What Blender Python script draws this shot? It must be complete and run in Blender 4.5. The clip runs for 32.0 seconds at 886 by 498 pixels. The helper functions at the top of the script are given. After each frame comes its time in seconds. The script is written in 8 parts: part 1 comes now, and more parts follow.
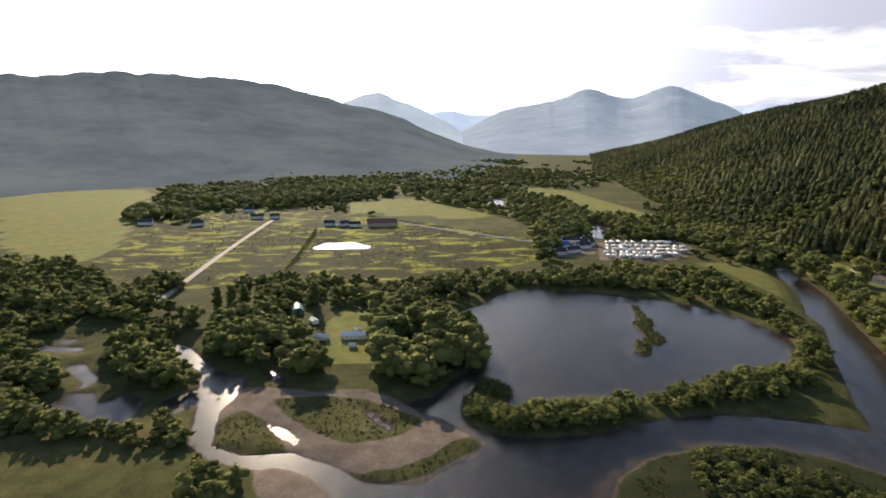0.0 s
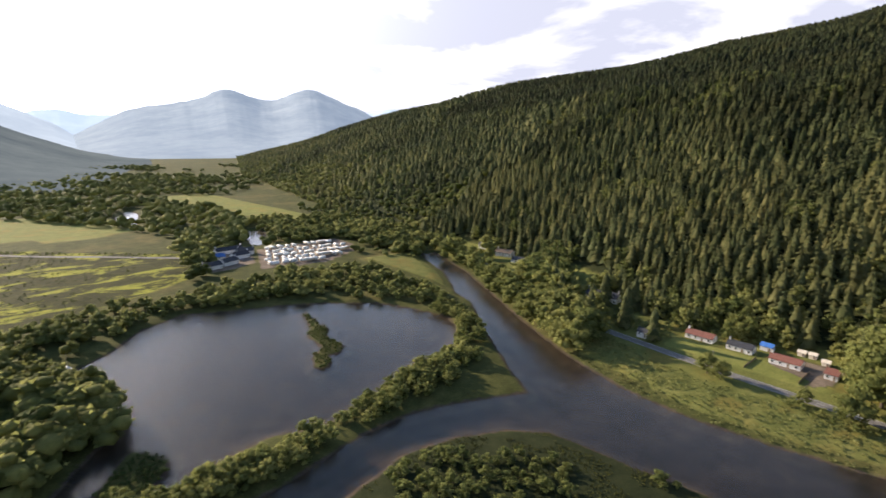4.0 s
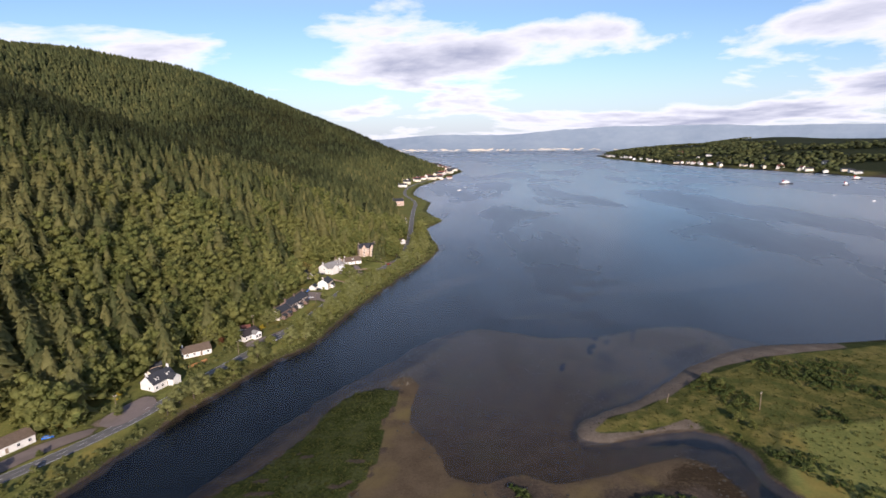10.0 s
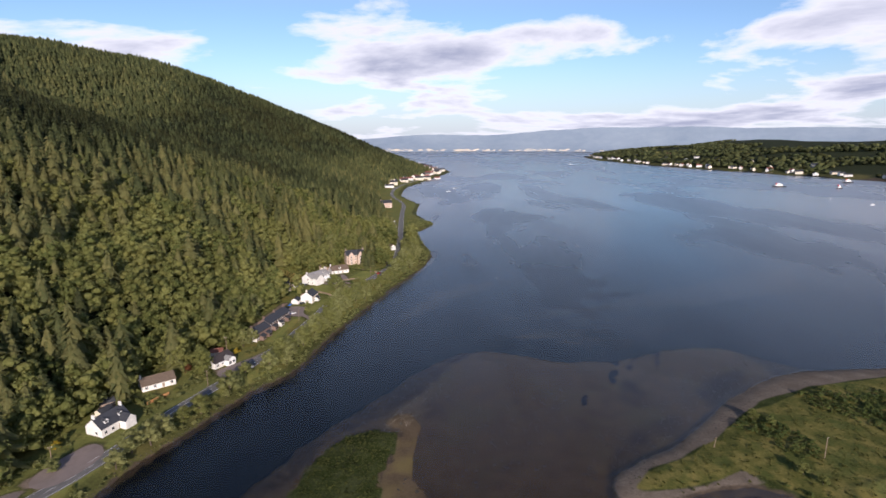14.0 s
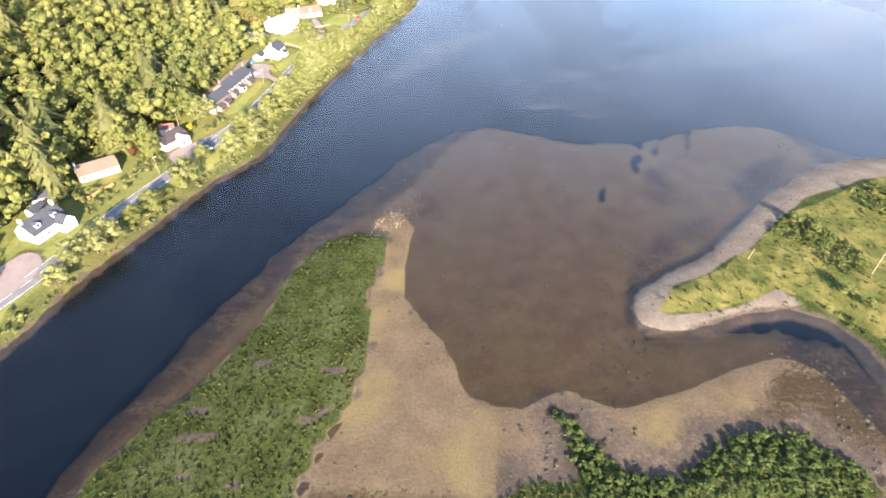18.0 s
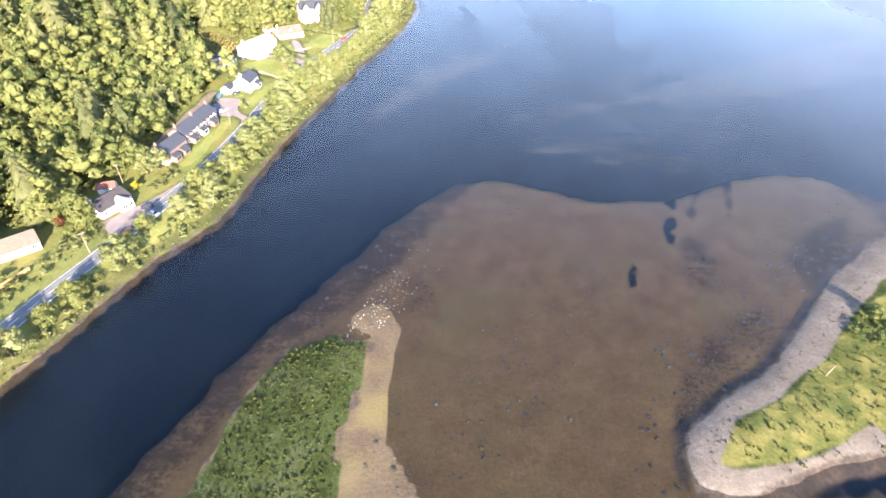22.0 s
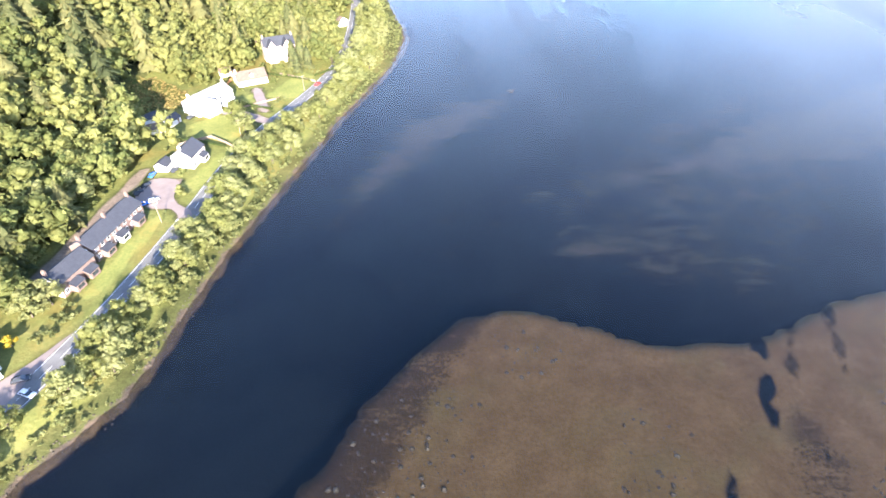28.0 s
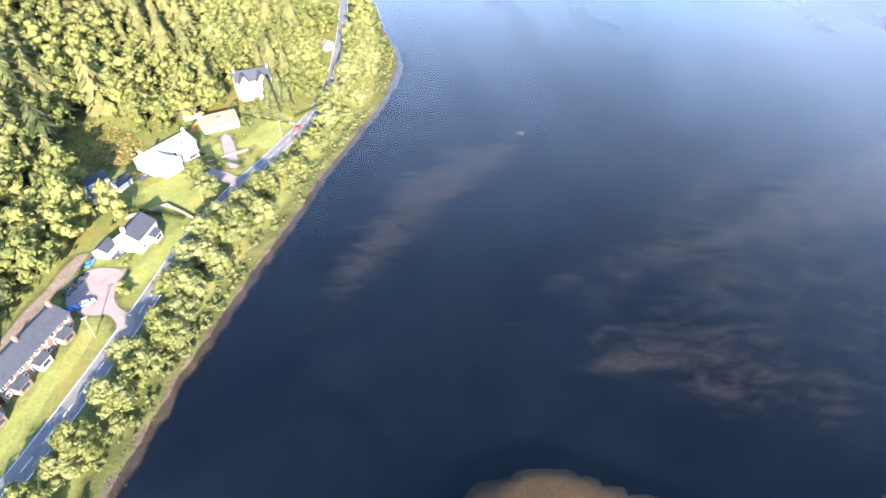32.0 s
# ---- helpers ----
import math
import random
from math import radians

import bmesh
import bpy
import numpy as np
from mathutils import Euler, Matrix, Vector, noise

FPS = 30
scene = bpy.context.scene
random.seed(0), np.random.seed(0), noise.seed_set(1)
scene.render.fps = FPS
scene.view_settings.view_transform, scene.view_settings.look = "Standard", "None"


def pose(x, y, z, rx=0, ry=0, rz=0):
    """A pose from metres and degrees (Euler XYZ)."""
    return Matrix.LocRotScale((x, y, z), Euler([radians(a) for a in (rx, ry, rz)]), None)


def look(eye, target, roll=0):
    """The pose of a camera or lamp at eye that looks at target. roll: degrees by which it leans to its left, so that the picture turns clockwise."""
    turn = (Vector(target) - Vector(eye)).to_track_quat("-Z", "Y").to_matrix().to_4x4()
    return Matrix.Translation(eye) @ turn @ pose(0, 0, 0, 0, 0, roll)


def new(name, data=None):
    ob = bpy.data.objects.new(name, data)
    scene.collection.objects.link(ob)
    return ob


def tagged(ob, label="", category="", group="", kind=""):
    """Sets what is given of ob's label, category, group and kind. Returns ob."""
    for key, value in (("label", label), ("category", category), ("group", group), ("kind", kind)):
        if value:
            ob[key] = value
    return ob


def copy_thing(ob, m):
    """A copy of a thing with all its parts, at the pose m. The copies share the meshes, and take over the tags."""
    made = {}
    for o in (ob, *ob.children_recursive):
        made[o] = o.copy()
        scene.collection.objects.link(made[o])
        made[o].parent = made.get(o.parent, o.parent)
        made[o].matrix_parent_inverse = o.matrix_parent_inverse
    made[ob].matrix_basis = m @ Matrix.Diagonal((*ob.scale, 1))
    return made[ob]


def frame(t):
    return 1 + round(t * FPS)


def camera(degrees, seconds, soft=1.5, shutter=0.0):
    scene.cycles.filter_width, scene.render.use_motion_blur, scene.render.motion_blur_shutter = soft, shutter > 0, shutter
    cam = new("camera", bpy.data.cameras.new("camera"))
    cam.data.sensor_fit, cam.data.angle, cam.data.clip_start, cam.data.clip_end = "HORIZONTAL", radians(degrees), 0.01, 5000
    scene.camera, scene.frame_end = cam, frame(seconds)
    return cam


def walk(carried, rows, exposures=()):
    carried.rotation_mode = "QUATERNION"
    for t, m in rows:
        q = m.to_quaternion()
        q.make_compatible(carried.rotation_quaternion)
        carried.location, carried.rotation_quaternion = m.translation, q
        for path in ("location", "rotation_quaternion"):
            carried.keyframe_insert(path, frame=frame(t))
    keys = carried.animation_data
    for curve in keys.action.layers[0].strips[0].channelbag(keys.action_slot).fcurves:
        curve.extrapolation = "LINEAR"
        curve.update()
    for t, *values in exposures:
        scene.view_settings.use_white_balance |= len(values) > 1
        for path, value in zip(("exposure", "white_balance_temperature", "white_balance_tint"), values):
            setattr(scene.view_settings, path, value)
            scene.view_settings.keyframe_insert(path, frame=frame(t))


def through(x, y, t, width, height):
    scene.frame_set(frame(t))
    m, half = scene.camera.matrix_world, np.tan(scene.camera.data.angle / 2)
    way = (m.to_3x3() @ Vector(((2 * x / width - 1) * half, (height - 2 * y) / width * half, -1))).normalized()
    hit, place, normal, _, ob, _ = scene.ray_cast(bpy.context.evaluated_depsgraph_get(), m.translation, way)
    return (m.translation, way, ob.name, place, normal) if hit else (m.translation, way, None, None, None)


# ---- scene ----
# ---- camera and its flight ----
cam = camera(77.9, 32.0, soft=1.6, shutter=0.2)

# seconds, x, y, height, heading (degrees to the left of +y), pitch, roll
FLIGHT = [
(0, 71.69, 16.86, 125.20, 172.77, -12.82, 0.53),
    (0.5, 70.71, 12.76, 125.15, 166.96, -12.65, 0.55),
    (1, 70.36, 8.76, 124.89, 159.12, -12.38, 0.70),
    (1.5, 69.30, 4.41, 124.38, 154.29, -12.22, 0.70),
    (2, 67.20, -0.01, 124.05, 154.60, -12.37, 0.66),
    (2.5, 65.87, -3.95, 123.97, 154.85, -12.43, 0.74),
    (4.5, 50.11, -23.31, 118.75, 127.11, -12.01, 0.32),
    (5, 46.05, -25.13, 118.41, 115.80, -11.86, -0.12),
    (5.5, 43.35, -27.71, 117.85, 104.14, -11.70, -0.27),
    (6, 40.07, -30.24, 117.92, 92.57, -11.60, -0.45),
    (6.5, 36.09, -32.16, 117.92, 80.94, -11.55, -0.49),
    (7, 32.34, -33.29, 118.90, 75.12, -11.94, -0.58),
    (7.5, 29.39, -34.47, 119.55, 60.87, -11.97, -0.88),
    (8, 25.53, -35.56, 120.87, 42.19, -12.16, -0.94),
    (8.5, 20.22, -35.10, 121.35, 25.77, -12.16, -0.55),
    (9, 16.15, -34.49, 121.54, 10.70, -11.97, -0.65),
    (9.5, 12.71, -31.99, 121.73, 1.70, -11.84, -0.81),
    (10, 9.57, -28.99, 121.83, 1.45, -11.73, -0.74),
    (10.5, 6.87, -25.11, 121.40, 1.36, -11.61, -0.72),
    (11, 4.86, -20.60, 121.00, 1.19, -11.44, -0.63),
    (11.5, 3.37, -15.58, 120.62, 0.93, -11.44, -0.58),
    (12, 1.96, -10.29, 120.44, 0.60, -11.53, -0.52),
    (12.5, 0.92, -5.51, 120.04, 0.30, -11.53, -0.47),
    (13, 0.00, 0.00, 119.99, 0.00, -11.63, -0.40),
    (13.5, -0.41, 5.84, 120.20, -0.14, -11.69, -0.37),
    (15.5, -2.24, 30.93, 120.48, -0.70, -13.99, 0.23),
    (16, -2.92, 37.47, 120.20, -0.82, -21.41, 0.40),
    (16.5, -3.50, 43.11, 119.37, -1.11, -30.31, 0.50),
    (17, -3.55, 49.10, 118.80, -1.39, -36.71, 0.67),
    (17.5, -3.55, 55.49, 118.80, -1.63, -38.29, 0.90),
    (18, -3.35, 61.95, 119.02, -1.69, -38.56, 0.94),
    (18.5, -3.00, 68.31, 119.00, -1.80, -38.65, 1.02),
    (19, -2.47, 74.77, 118.90, -1.77, -38.68, 0.90),
    (19.5, -2.35, 81.45, 118.97, -1.91, -38.71, 0.98),
    (20, -2.60, 87.45, 118.94, -2.10, -38.72, 1.09),
    (20.5, -2.44, 93.81, 119.24, -2.12, -38.83, 1.09),
    (21, -2.38, 100.37, 119.22, -2.20, -38.91, 1.08),
    (21.5, -1.68, 106.82, 118.80, -2.06, -38.84, 0.98),
    (22, -0.87, 113.10, 118.17, -1.82, -38.71, 0.83),
    (22.5, -0.54, 119.40, 118.03, -1.85, -38.71, 0.71),
    (23, -0.27, 125.48, 118.29, -1.92, -38.76, 0.52),
    (23.5, -0.19, 132.05, 117.90, -2.05, -38.67, 0.41),
    (24, -0.12, 138.11, 117.84, -2.11, -38.66, 0.42),
    (24.5, -0.28, 144.41, 117.47, -2.21, -38.60, 0.45),
    (25, -0.28, 150.80, 117.38, -2.28, -38.62, 0.49),
    (25.5, -0.37, 157.17, 117.16, -2.35, -38.59, 0.46),
    (27.5, -2.24, 182.94, 117.13, -2.99, -38.68, 0.77),
    (28, -2.08, 189.31, 117.38, -3.00, -38.80, 0.74),
    (28.5, -1.08, 195.91, 117.59, -2.83, -38.88, 0.56),
    (29, -1.03, 202.34, 117.49, -2.87, -38.87, 0.47),
    (29.5, -1.44, 208.91, 117.52, -3.02, -38.92, 0.52),
    (30, -1.87, 215.51, 117.66, -3.18, -38.97, 0.63),
    (30.5, -2.14, 221.72, 118.66, -3.31, -39.15, 0.61),
    (31, -2.58, 228.41, 119.07, -3.48, -39.27, 0.66),
    (31.5, -2.68, 234.97, 119.74, -3.67, -39.40, 0.84),
    (32, -2.86, 241.32, 120.65, -3.80, -39.65, 0.78),
]
EXPOSURES = [
    (0.0, 0.78, 6550, 13), (2.5, 0.88, 6550, 13), (4.5, 1.4, 6350, 15), (6.0, 2.45, 5950, 18), (7.0, 2.55, 5950, 20), (7.5, 2.55, 6050, 21),
    (8.0, 2.2, 6150, 23), (8.5, 1.75, 6300, 24), (9.0, 1.25, 6350, 25), (10.0, 0.48, 6000, 20), (15.5, 0.40, 5900, 20), (16.5, 1.5, 6200, 18),
    (17.0, 2.3, 6350, 17), (18.0, 2.68, 6150, 16), (19.5, 2.78, 5950, 16), (25.0, 2.9, 5550, 17), (32.0, 2.98, 5600, 16),
]
walk(cam, [(t, pose(x, y, z, 90 + pitch, 0, yaw) @ pose(0, 0, 0, 0, 0, roll))
           for t, x, y, z, yaw, pitch, roll in FLIGHT], EXPOSURES)

# ---- sky, clouds and the low evening sun ----
SUN_EL, SUN_AZ = 19.0, 169.0          # degrees; the azimuth runs clockwise from +y
sun_dir = Vector((math.sin(radians(SUN_AZ)) * math.cos(radians(SUN_EL)),
                  math.cos(radians(SUN_AZ)) * math.cos(radians(SUN_EL)), math.sin(radians(SUN_EL))))
sun_data = bpy.data.lights.new("sun", "SUN")
sun_data.energy, sun_data.angle, sun_data.color = 5.0, radians(0.6), (1.0, 0.85, 0.64)
sun = new("sun", sun_data)
sun.matrix_world = look(sun_dir * 3000, (0, 0, 0))


def build_world():
    world = bpy.data.worlds.new("evening_sky")
    scene.world = world
    world.use_nodes = True
    nt = world.node_tree
    nt.nodes.clear()
    out = nt.nodes.new("ShaderNodeOutputWorld")
    sky = nt.nodes.new("ShaderNodeTexSky")
    sky.sky_type, sky.sun_disc = "NISHITA", False
    sky.sun_elevation, sky.sun_rotation = radians(SUN_EL), radians(SUN_AZ)
    sky.air_density, sky.dust_density, sky.ozone_density = 1.0, 0.35, 3.0
    sky_bg = nt.nodes.new("ShaderNodeBackground")
    sky_bg.inputs["Strength"].default_value = 0.102
    nt.links.new(sky.outputs[0], sky_bg.inputs[0])
    coord = nt.nodes.new("ShaderNodeTexCoord")
    sep = nt.nodes.new("ShaderNodeSeparateXYZ")
    nt.links.new(coord.outputs["Generated"], sep.inputs[0])

    def math_node(op, a, b=None):
        n = nt.nodes.new("ShaderNodeMath")
        n.operation = op
        for k, v in enumerate((a, b)):
            if v is None:
                continue
            if isinstance(v, (int, float)):
                n.inputs[k].default_value = v
            else:
                nt.links.new(v, n.inputs[k])
        return n.outputs[0]

    up = math_node("MAXIMUM", sep.outputs["Z"], 0.0)
    flat = math_node("ADD", up, 0.14)
    px, py = math_node("DIVIDE", sep.outputs["X"], flat), math_node("DIVIDE", sep.outputs["Y"], flat)
    comb = nt.nodes.new("ShaderNodeCombineXYZ")
    nt.links.new(math_node("ADD", px, 2.3), comb.inputs[0])
    nt.links.new(math_node("ADD", py, 0.9), comb.inputs[1])
    big = nt.nodes.new("ShaderNodeTexNoise")
    big.inputs["Scale"].default_value, big.inputs["Detail"].default_value = 0.68, 10.0
    big.inputs["Roughness"].default_value, big.inputs["Distortion"].default_value = 0.56, 0.25
    nt.links.new(comb.outputs[0], big.inputs["Vector"])
    # more cloud towards the sun, clear blue away from it
    toward = nt.nodes.new("ShaderNodeVectorMath")
    toward.operation = "DOT_PRODUCT"
    toward.inputs[1].default_value = sun_dir
    nt.links.new(coord.outputs["Generated"], toward.inputs[0])
    bias = math_node("MULTIPLY", toward.outputs["Value"], 0.13)
    # cloud gathers low over the horizon; overhead the sky is clear
    high = nt.nodes.new("ShaderNodeMapRange")
    high.interpolation_type = "SMOOTHSTEP"
    high.inputs["From Min"].default_value, high.inputs["From Max"].default_value = 0.16, 0.33
    high.inputs["To Min"].default_value, high.inputs["To Max"].default_value = 0.095, -0.30
    nt.links.new(up, high.inputs["Value"])
    amount = math_node("ADD", math_node("ADD", big.outputs["Fac"], bias), high.outputs[0])
    cover = nt.nodes.new("ShaderNodeMapRange")
    cover.inputs["From Min"].default_value, cover.inputs["From Max"].default_value = 0.47, 0.535
    nt.links.new(amount, cover.inputs["Value"])
    # thick cloud is greyer underneath
    body = nt.nodes.new("ShaderNodeValToRGB")
    body.color_ramp.elements[0].position, body.color_ramp.elements[0].color = 0.50, (1.0, 0.98, 0.95, 1)
    body.color_ramp.elements[1].position, body.color_ramp.elements[1].color = 0.66, (0.42, 0.44, 0.52, 1)
    nt.links.new(amount, body.inputs[0])
    glow = math_node("POWER", math_node("MAXIMUM", toward.outputs["Value"], 0.0), 9.0)
    power = math_node("ADD", math_node("MULTIPLY", glow, 6.5), 0.82)
    cloud_bg = nt.nodes.new("ShaderNodeBackground")
    nt.links.new(body.outputs[0], cloud_bg.inputs[0])
    nt.links.new(power, cloud_bg.inputs["Strength"])
    # pale air along the horizon
    air_bg = nt.nodes.new("ShaderNodeBackground")
    air_bg.inputs["Color"].default_value, air_bg.inputs["Strength"].default_value = (0.72, 0.84, 1.0, 1), 0.60
    low = nt.nodes.new("ShaderNodeMapRange")
    low.interpolation_type = "SMOOTHSTEP"
    low.inputs["From Min"].default_value, low.inputs["From Max"].default_value = 0.0, 0.13
    low.inputs["To Min"].default_value, low.inputs["To Max"].default_value = 0.60, 0.0
    nt.links.new(up, low.inputs["Value"])
    # a thin bright veil at middle height
    rise, fall = nt.nodes.new("ShaderNodeMapRange"), nt.nodes.new("ShaderNodeMapRange")
    for n, span in ((rise, (0.18, 0.30, 0.0, 0.62)), (fall, (0.32, 0.68, 1.0, 0.0))):
        n.interpolation_type = "SMOOTHSTEP"
        for socket, v in zip(("From Min", "From Max", "To Min", "To Max"), span):
            n.inputs[socket].default_value = v
        nt.links.new(up, n.inputs["Value"])
    veil = math_node("MULTIPLY", rise.outputs[0], fall.outputs[0])
    clear_sky = nt.nodes.new("ShaderNodeMixShader")
    nt.links.new(math_node("ADD", low.outputs[0], veil), clear_sky.inputs[0])
    nt.links.new(sky_bg.outputs[0], clear_sky.inputs[1])
    nt.links.new(air_bg.outputs[0], clear_sky.inputs[2])
    mix = nt.nodes.new("ShaderNodeMixShader")
    nt.links.new(cover.outputs[0], mix.inputs[0])
    nt.links.new(clear_sky.outputs[0], mix.inputs[1])
    nt.links.new(cloud_bg.outputs[0], mix.inputs[2])
    nt.links.new(mix.outputs[0], out.inputs[0])


build_world()

# ---- materials ----
class Nodes:
    """A short way to write node materials."""

    def __init__(self, name):
        self.mat = bpy.data.materials.new(name)
        self.mat.use_nodes = True
        self.nt = self.mat.node_tree
        self.bsdf = self.nt.nodes["Principled BSDF"]
        self.out = self.nt.nodes["Material Output"]

    def put(self, value, socket):
        if value is None:
            return
        if isinstance(value, (int, float)):
            socket.default_value = value
        elif isinstance(value, tuple):
            socket.default_value = (*value, 1.0)[:len(socket.default_value)]
        else:
            self.nt.links.new(value, socket)

    def noise(self, scale, detail=4.0, rough=0.55, coord=None, warp=0.0, stretch=None):
        n = self.nt.nodes.new("ShaderNodeTexNoise")
        n.inputs["Scale"].default_value, n.inputs["Detail"].default_value = scale, detail
        n.inputs["Roughness"].default_value, n.inputs["Distortion"].default_value = rough, warp
        if coord is None:
            coord = self.place()
        if stretch:
            m = self.nt.nodes.new("ShaderNodeMapping")
            m.inputs["Scale"].default_value, m.inputs["Rotation"].default_value = stretch[0], (0, 0, radians(stretch[1]))
            self.nt.links.new(coord, m.inputs["Vector"])
            coord = m.outputs[0]
        self.nt.links.new(coord, n.inputs["Vector"])
        return n.outputs["Fac"]

    def place(self):
        g = self.nt.nodes.new("ShaderNodeNewGeometry")
        return g.outputs["Position"]

    def local(self):
        return self.nt.nodes.new("ShaderNodeTexCoord").outputs["Object"]

    def island(self):
        return self.nt.nodes.new("ShaderNodeNewGeometry").outputs["Random Per Island"]

    def each(self):
        return self.nt.nodes.new("ShaderNodeObjectInfo").outputs["Random"]

    def attr(self, name, channel=None):
        a = self.nt.nodes.new("ShaderNodeAttribute")
        a.attribute_name = name
        if channel is None:
            return a.outputs["Color"]
        if channel == "Fac":
            return a.outputs["Fac"]
        s = self.nt.nodes.new("ShaderNodeSeparateColor")
        self.nt.links.new(a.outputs["Color"], s.inputs[0])
        return s.outputs[channel]

    def step(self, value, low, high, a=0.0, b=1.0):
        n = self.nt.nodes.new("ShaderNodeMapRange")
        n.interpolation_type = "SMOOTHSTEP"
        for socket, v in zip(("From Min", "From Max", "To Min", "To Max"), (low, high, a, b)):
            n.inputs[socket].default_value = v
        self.put(value, n.inputs["Value"])
        return n.outputs[0]

    def calc(self, op, a, b=0.0):
        n = self.nt.nodes.new("ShaderNodeMath")
        n.operation = op
        self.put(a, n.inputs[0])
        self.put(b, n.inputs[1])
        return n.outputs[0]

    def mix(self, fac, a, b, how="MIX"):
        n = self.nt.nodes.new("ShaderNodeMix")
        n.data_type, n.blend_type = "RGBA", how
        self.put(fac, n.inputs["Factor"])
        self.put(a, n.inputs["A"])
        self.put(b, n.inputs["B"])
        return n.outputs["Result"]

    def ramp(self, fac, *stops):
        n = self.nt.nodes.new("ShaderNodeValToRGB")
        els = n.color_ramp.elements
        while len(els) < len(stops):
            els.new(0.5)
        for e, (p, c) in zip(els, stops):
            e.position, e.color = p, (*c, 1)
        self.put(fac, n.inputs[0])
        return n.outputs[0]

    def bump(self, height, strength=0.3, distance=0.1):
        n = self.nt.nodes.new("ShaderNodeBump")
        n.inputs["Strength"].default_value, n.inputs["Distance"].default_value = strength, distance
        self.nt.links.new(height, n.inputs["Height"])
        self.nt.links.new(n.outputs[0], self.bsdf.inputs["Normal"])
        return n.outputs[0]

    def done(self, color, rough=0.8, spec=0.3, metal=0.0):
        self.put(color, self.bsdf.inputs["Base Color"])
        self.put(rough, self.bsdf.inputs["Roughness"])
        self.put(spec, self.bsdf.inputs["Specular IOR Level"])
        self.put(metal, self.bsdf.inputs["Metallic"])
        return self.mat


def plain(name, dark, light, scale=1.5, rough=0.75, bump=0.15, spec=0.3, metal=0.0, grain=14.0):
    """A surface with two scales of wear: broad stains and fine grain."""
    m = Nodes(name)
    c = m.local()
    broad, fine = m.noise(scale, 5, coord=c), m.noise(scale * grain, 3, coord=c)
    tone = m.calc("ADD", m.calc("MULTIPLY", broad, 0.65), m.calc("MULTIPLY", fine, 0.35))
    tone = m.calc("ADD", tone, m.calc("MULTIPLY", m.calc("SUBTRACT", m.each(), 0.5), 0.12))
    col = m.ramp(tone, (0.33, dark), (0.64, light))
    if bump:
        m.bump(fine, bump, 0.03)
    return m.done(col, m.step(broad, 0.3, 0.7, rough - 0.08, rough + 0.08), spec, metal)


def leaf_material(name, dark, mid, light, through=0.25, sunny=0.20):
    """Foliage: tint varies by tree (the attribute) and by clump."""
    m = Nodes(name)
    tint = m.attr("tint", "Fac")
    v = m.calc("ADD", m.calc("MULTIPLY", tint, 0.68), m.calc("MULTIPLY", m.island(), 0.32))
    col = m.ramp(v, (0.1, dark), (0.5, mid), (0.95, light))
    col = m.mix(m.step(m.noise(0.012, 3), 0.35, 0.7, 0.0, 0.45), col, m.mix(0.5, col, (0.14, 0.12, 0.03)))
    # leaf clusters: lit sprays and shaded gaps put into the colour, with a rough relief
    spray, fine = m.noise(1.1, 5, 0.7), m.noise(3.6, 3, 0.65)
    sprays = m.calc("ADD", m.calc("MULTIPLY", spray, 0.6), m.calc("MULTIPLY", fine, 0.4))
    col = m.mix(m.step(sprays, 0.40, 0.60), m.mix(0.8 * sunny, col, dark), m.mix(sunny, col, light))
    relief = m.bump(sprays, 0.8, 1.0)
    m.done(col, 0.75, 0.06)
    soft = m.nt.nodes.new("ShaderNodeBsdfTranslucent")
    m.nt.links.new(col, soft.inputs[0])
    m.nt.links.new(relief, soft.inputs["Normal"])
    both = m.nt.nodes.new("ShaderNodeMixShader")
    both.inputs[0].default_value = through
    m.nt.links.new(m.bsdf.outputs[0], both.inputs[1])
    m.nt.links.new(soft.outputs[0], both.inputs[2])
    m.nt.links.new(both.outputs[0], m.out.inputs[0])
    return m.mat


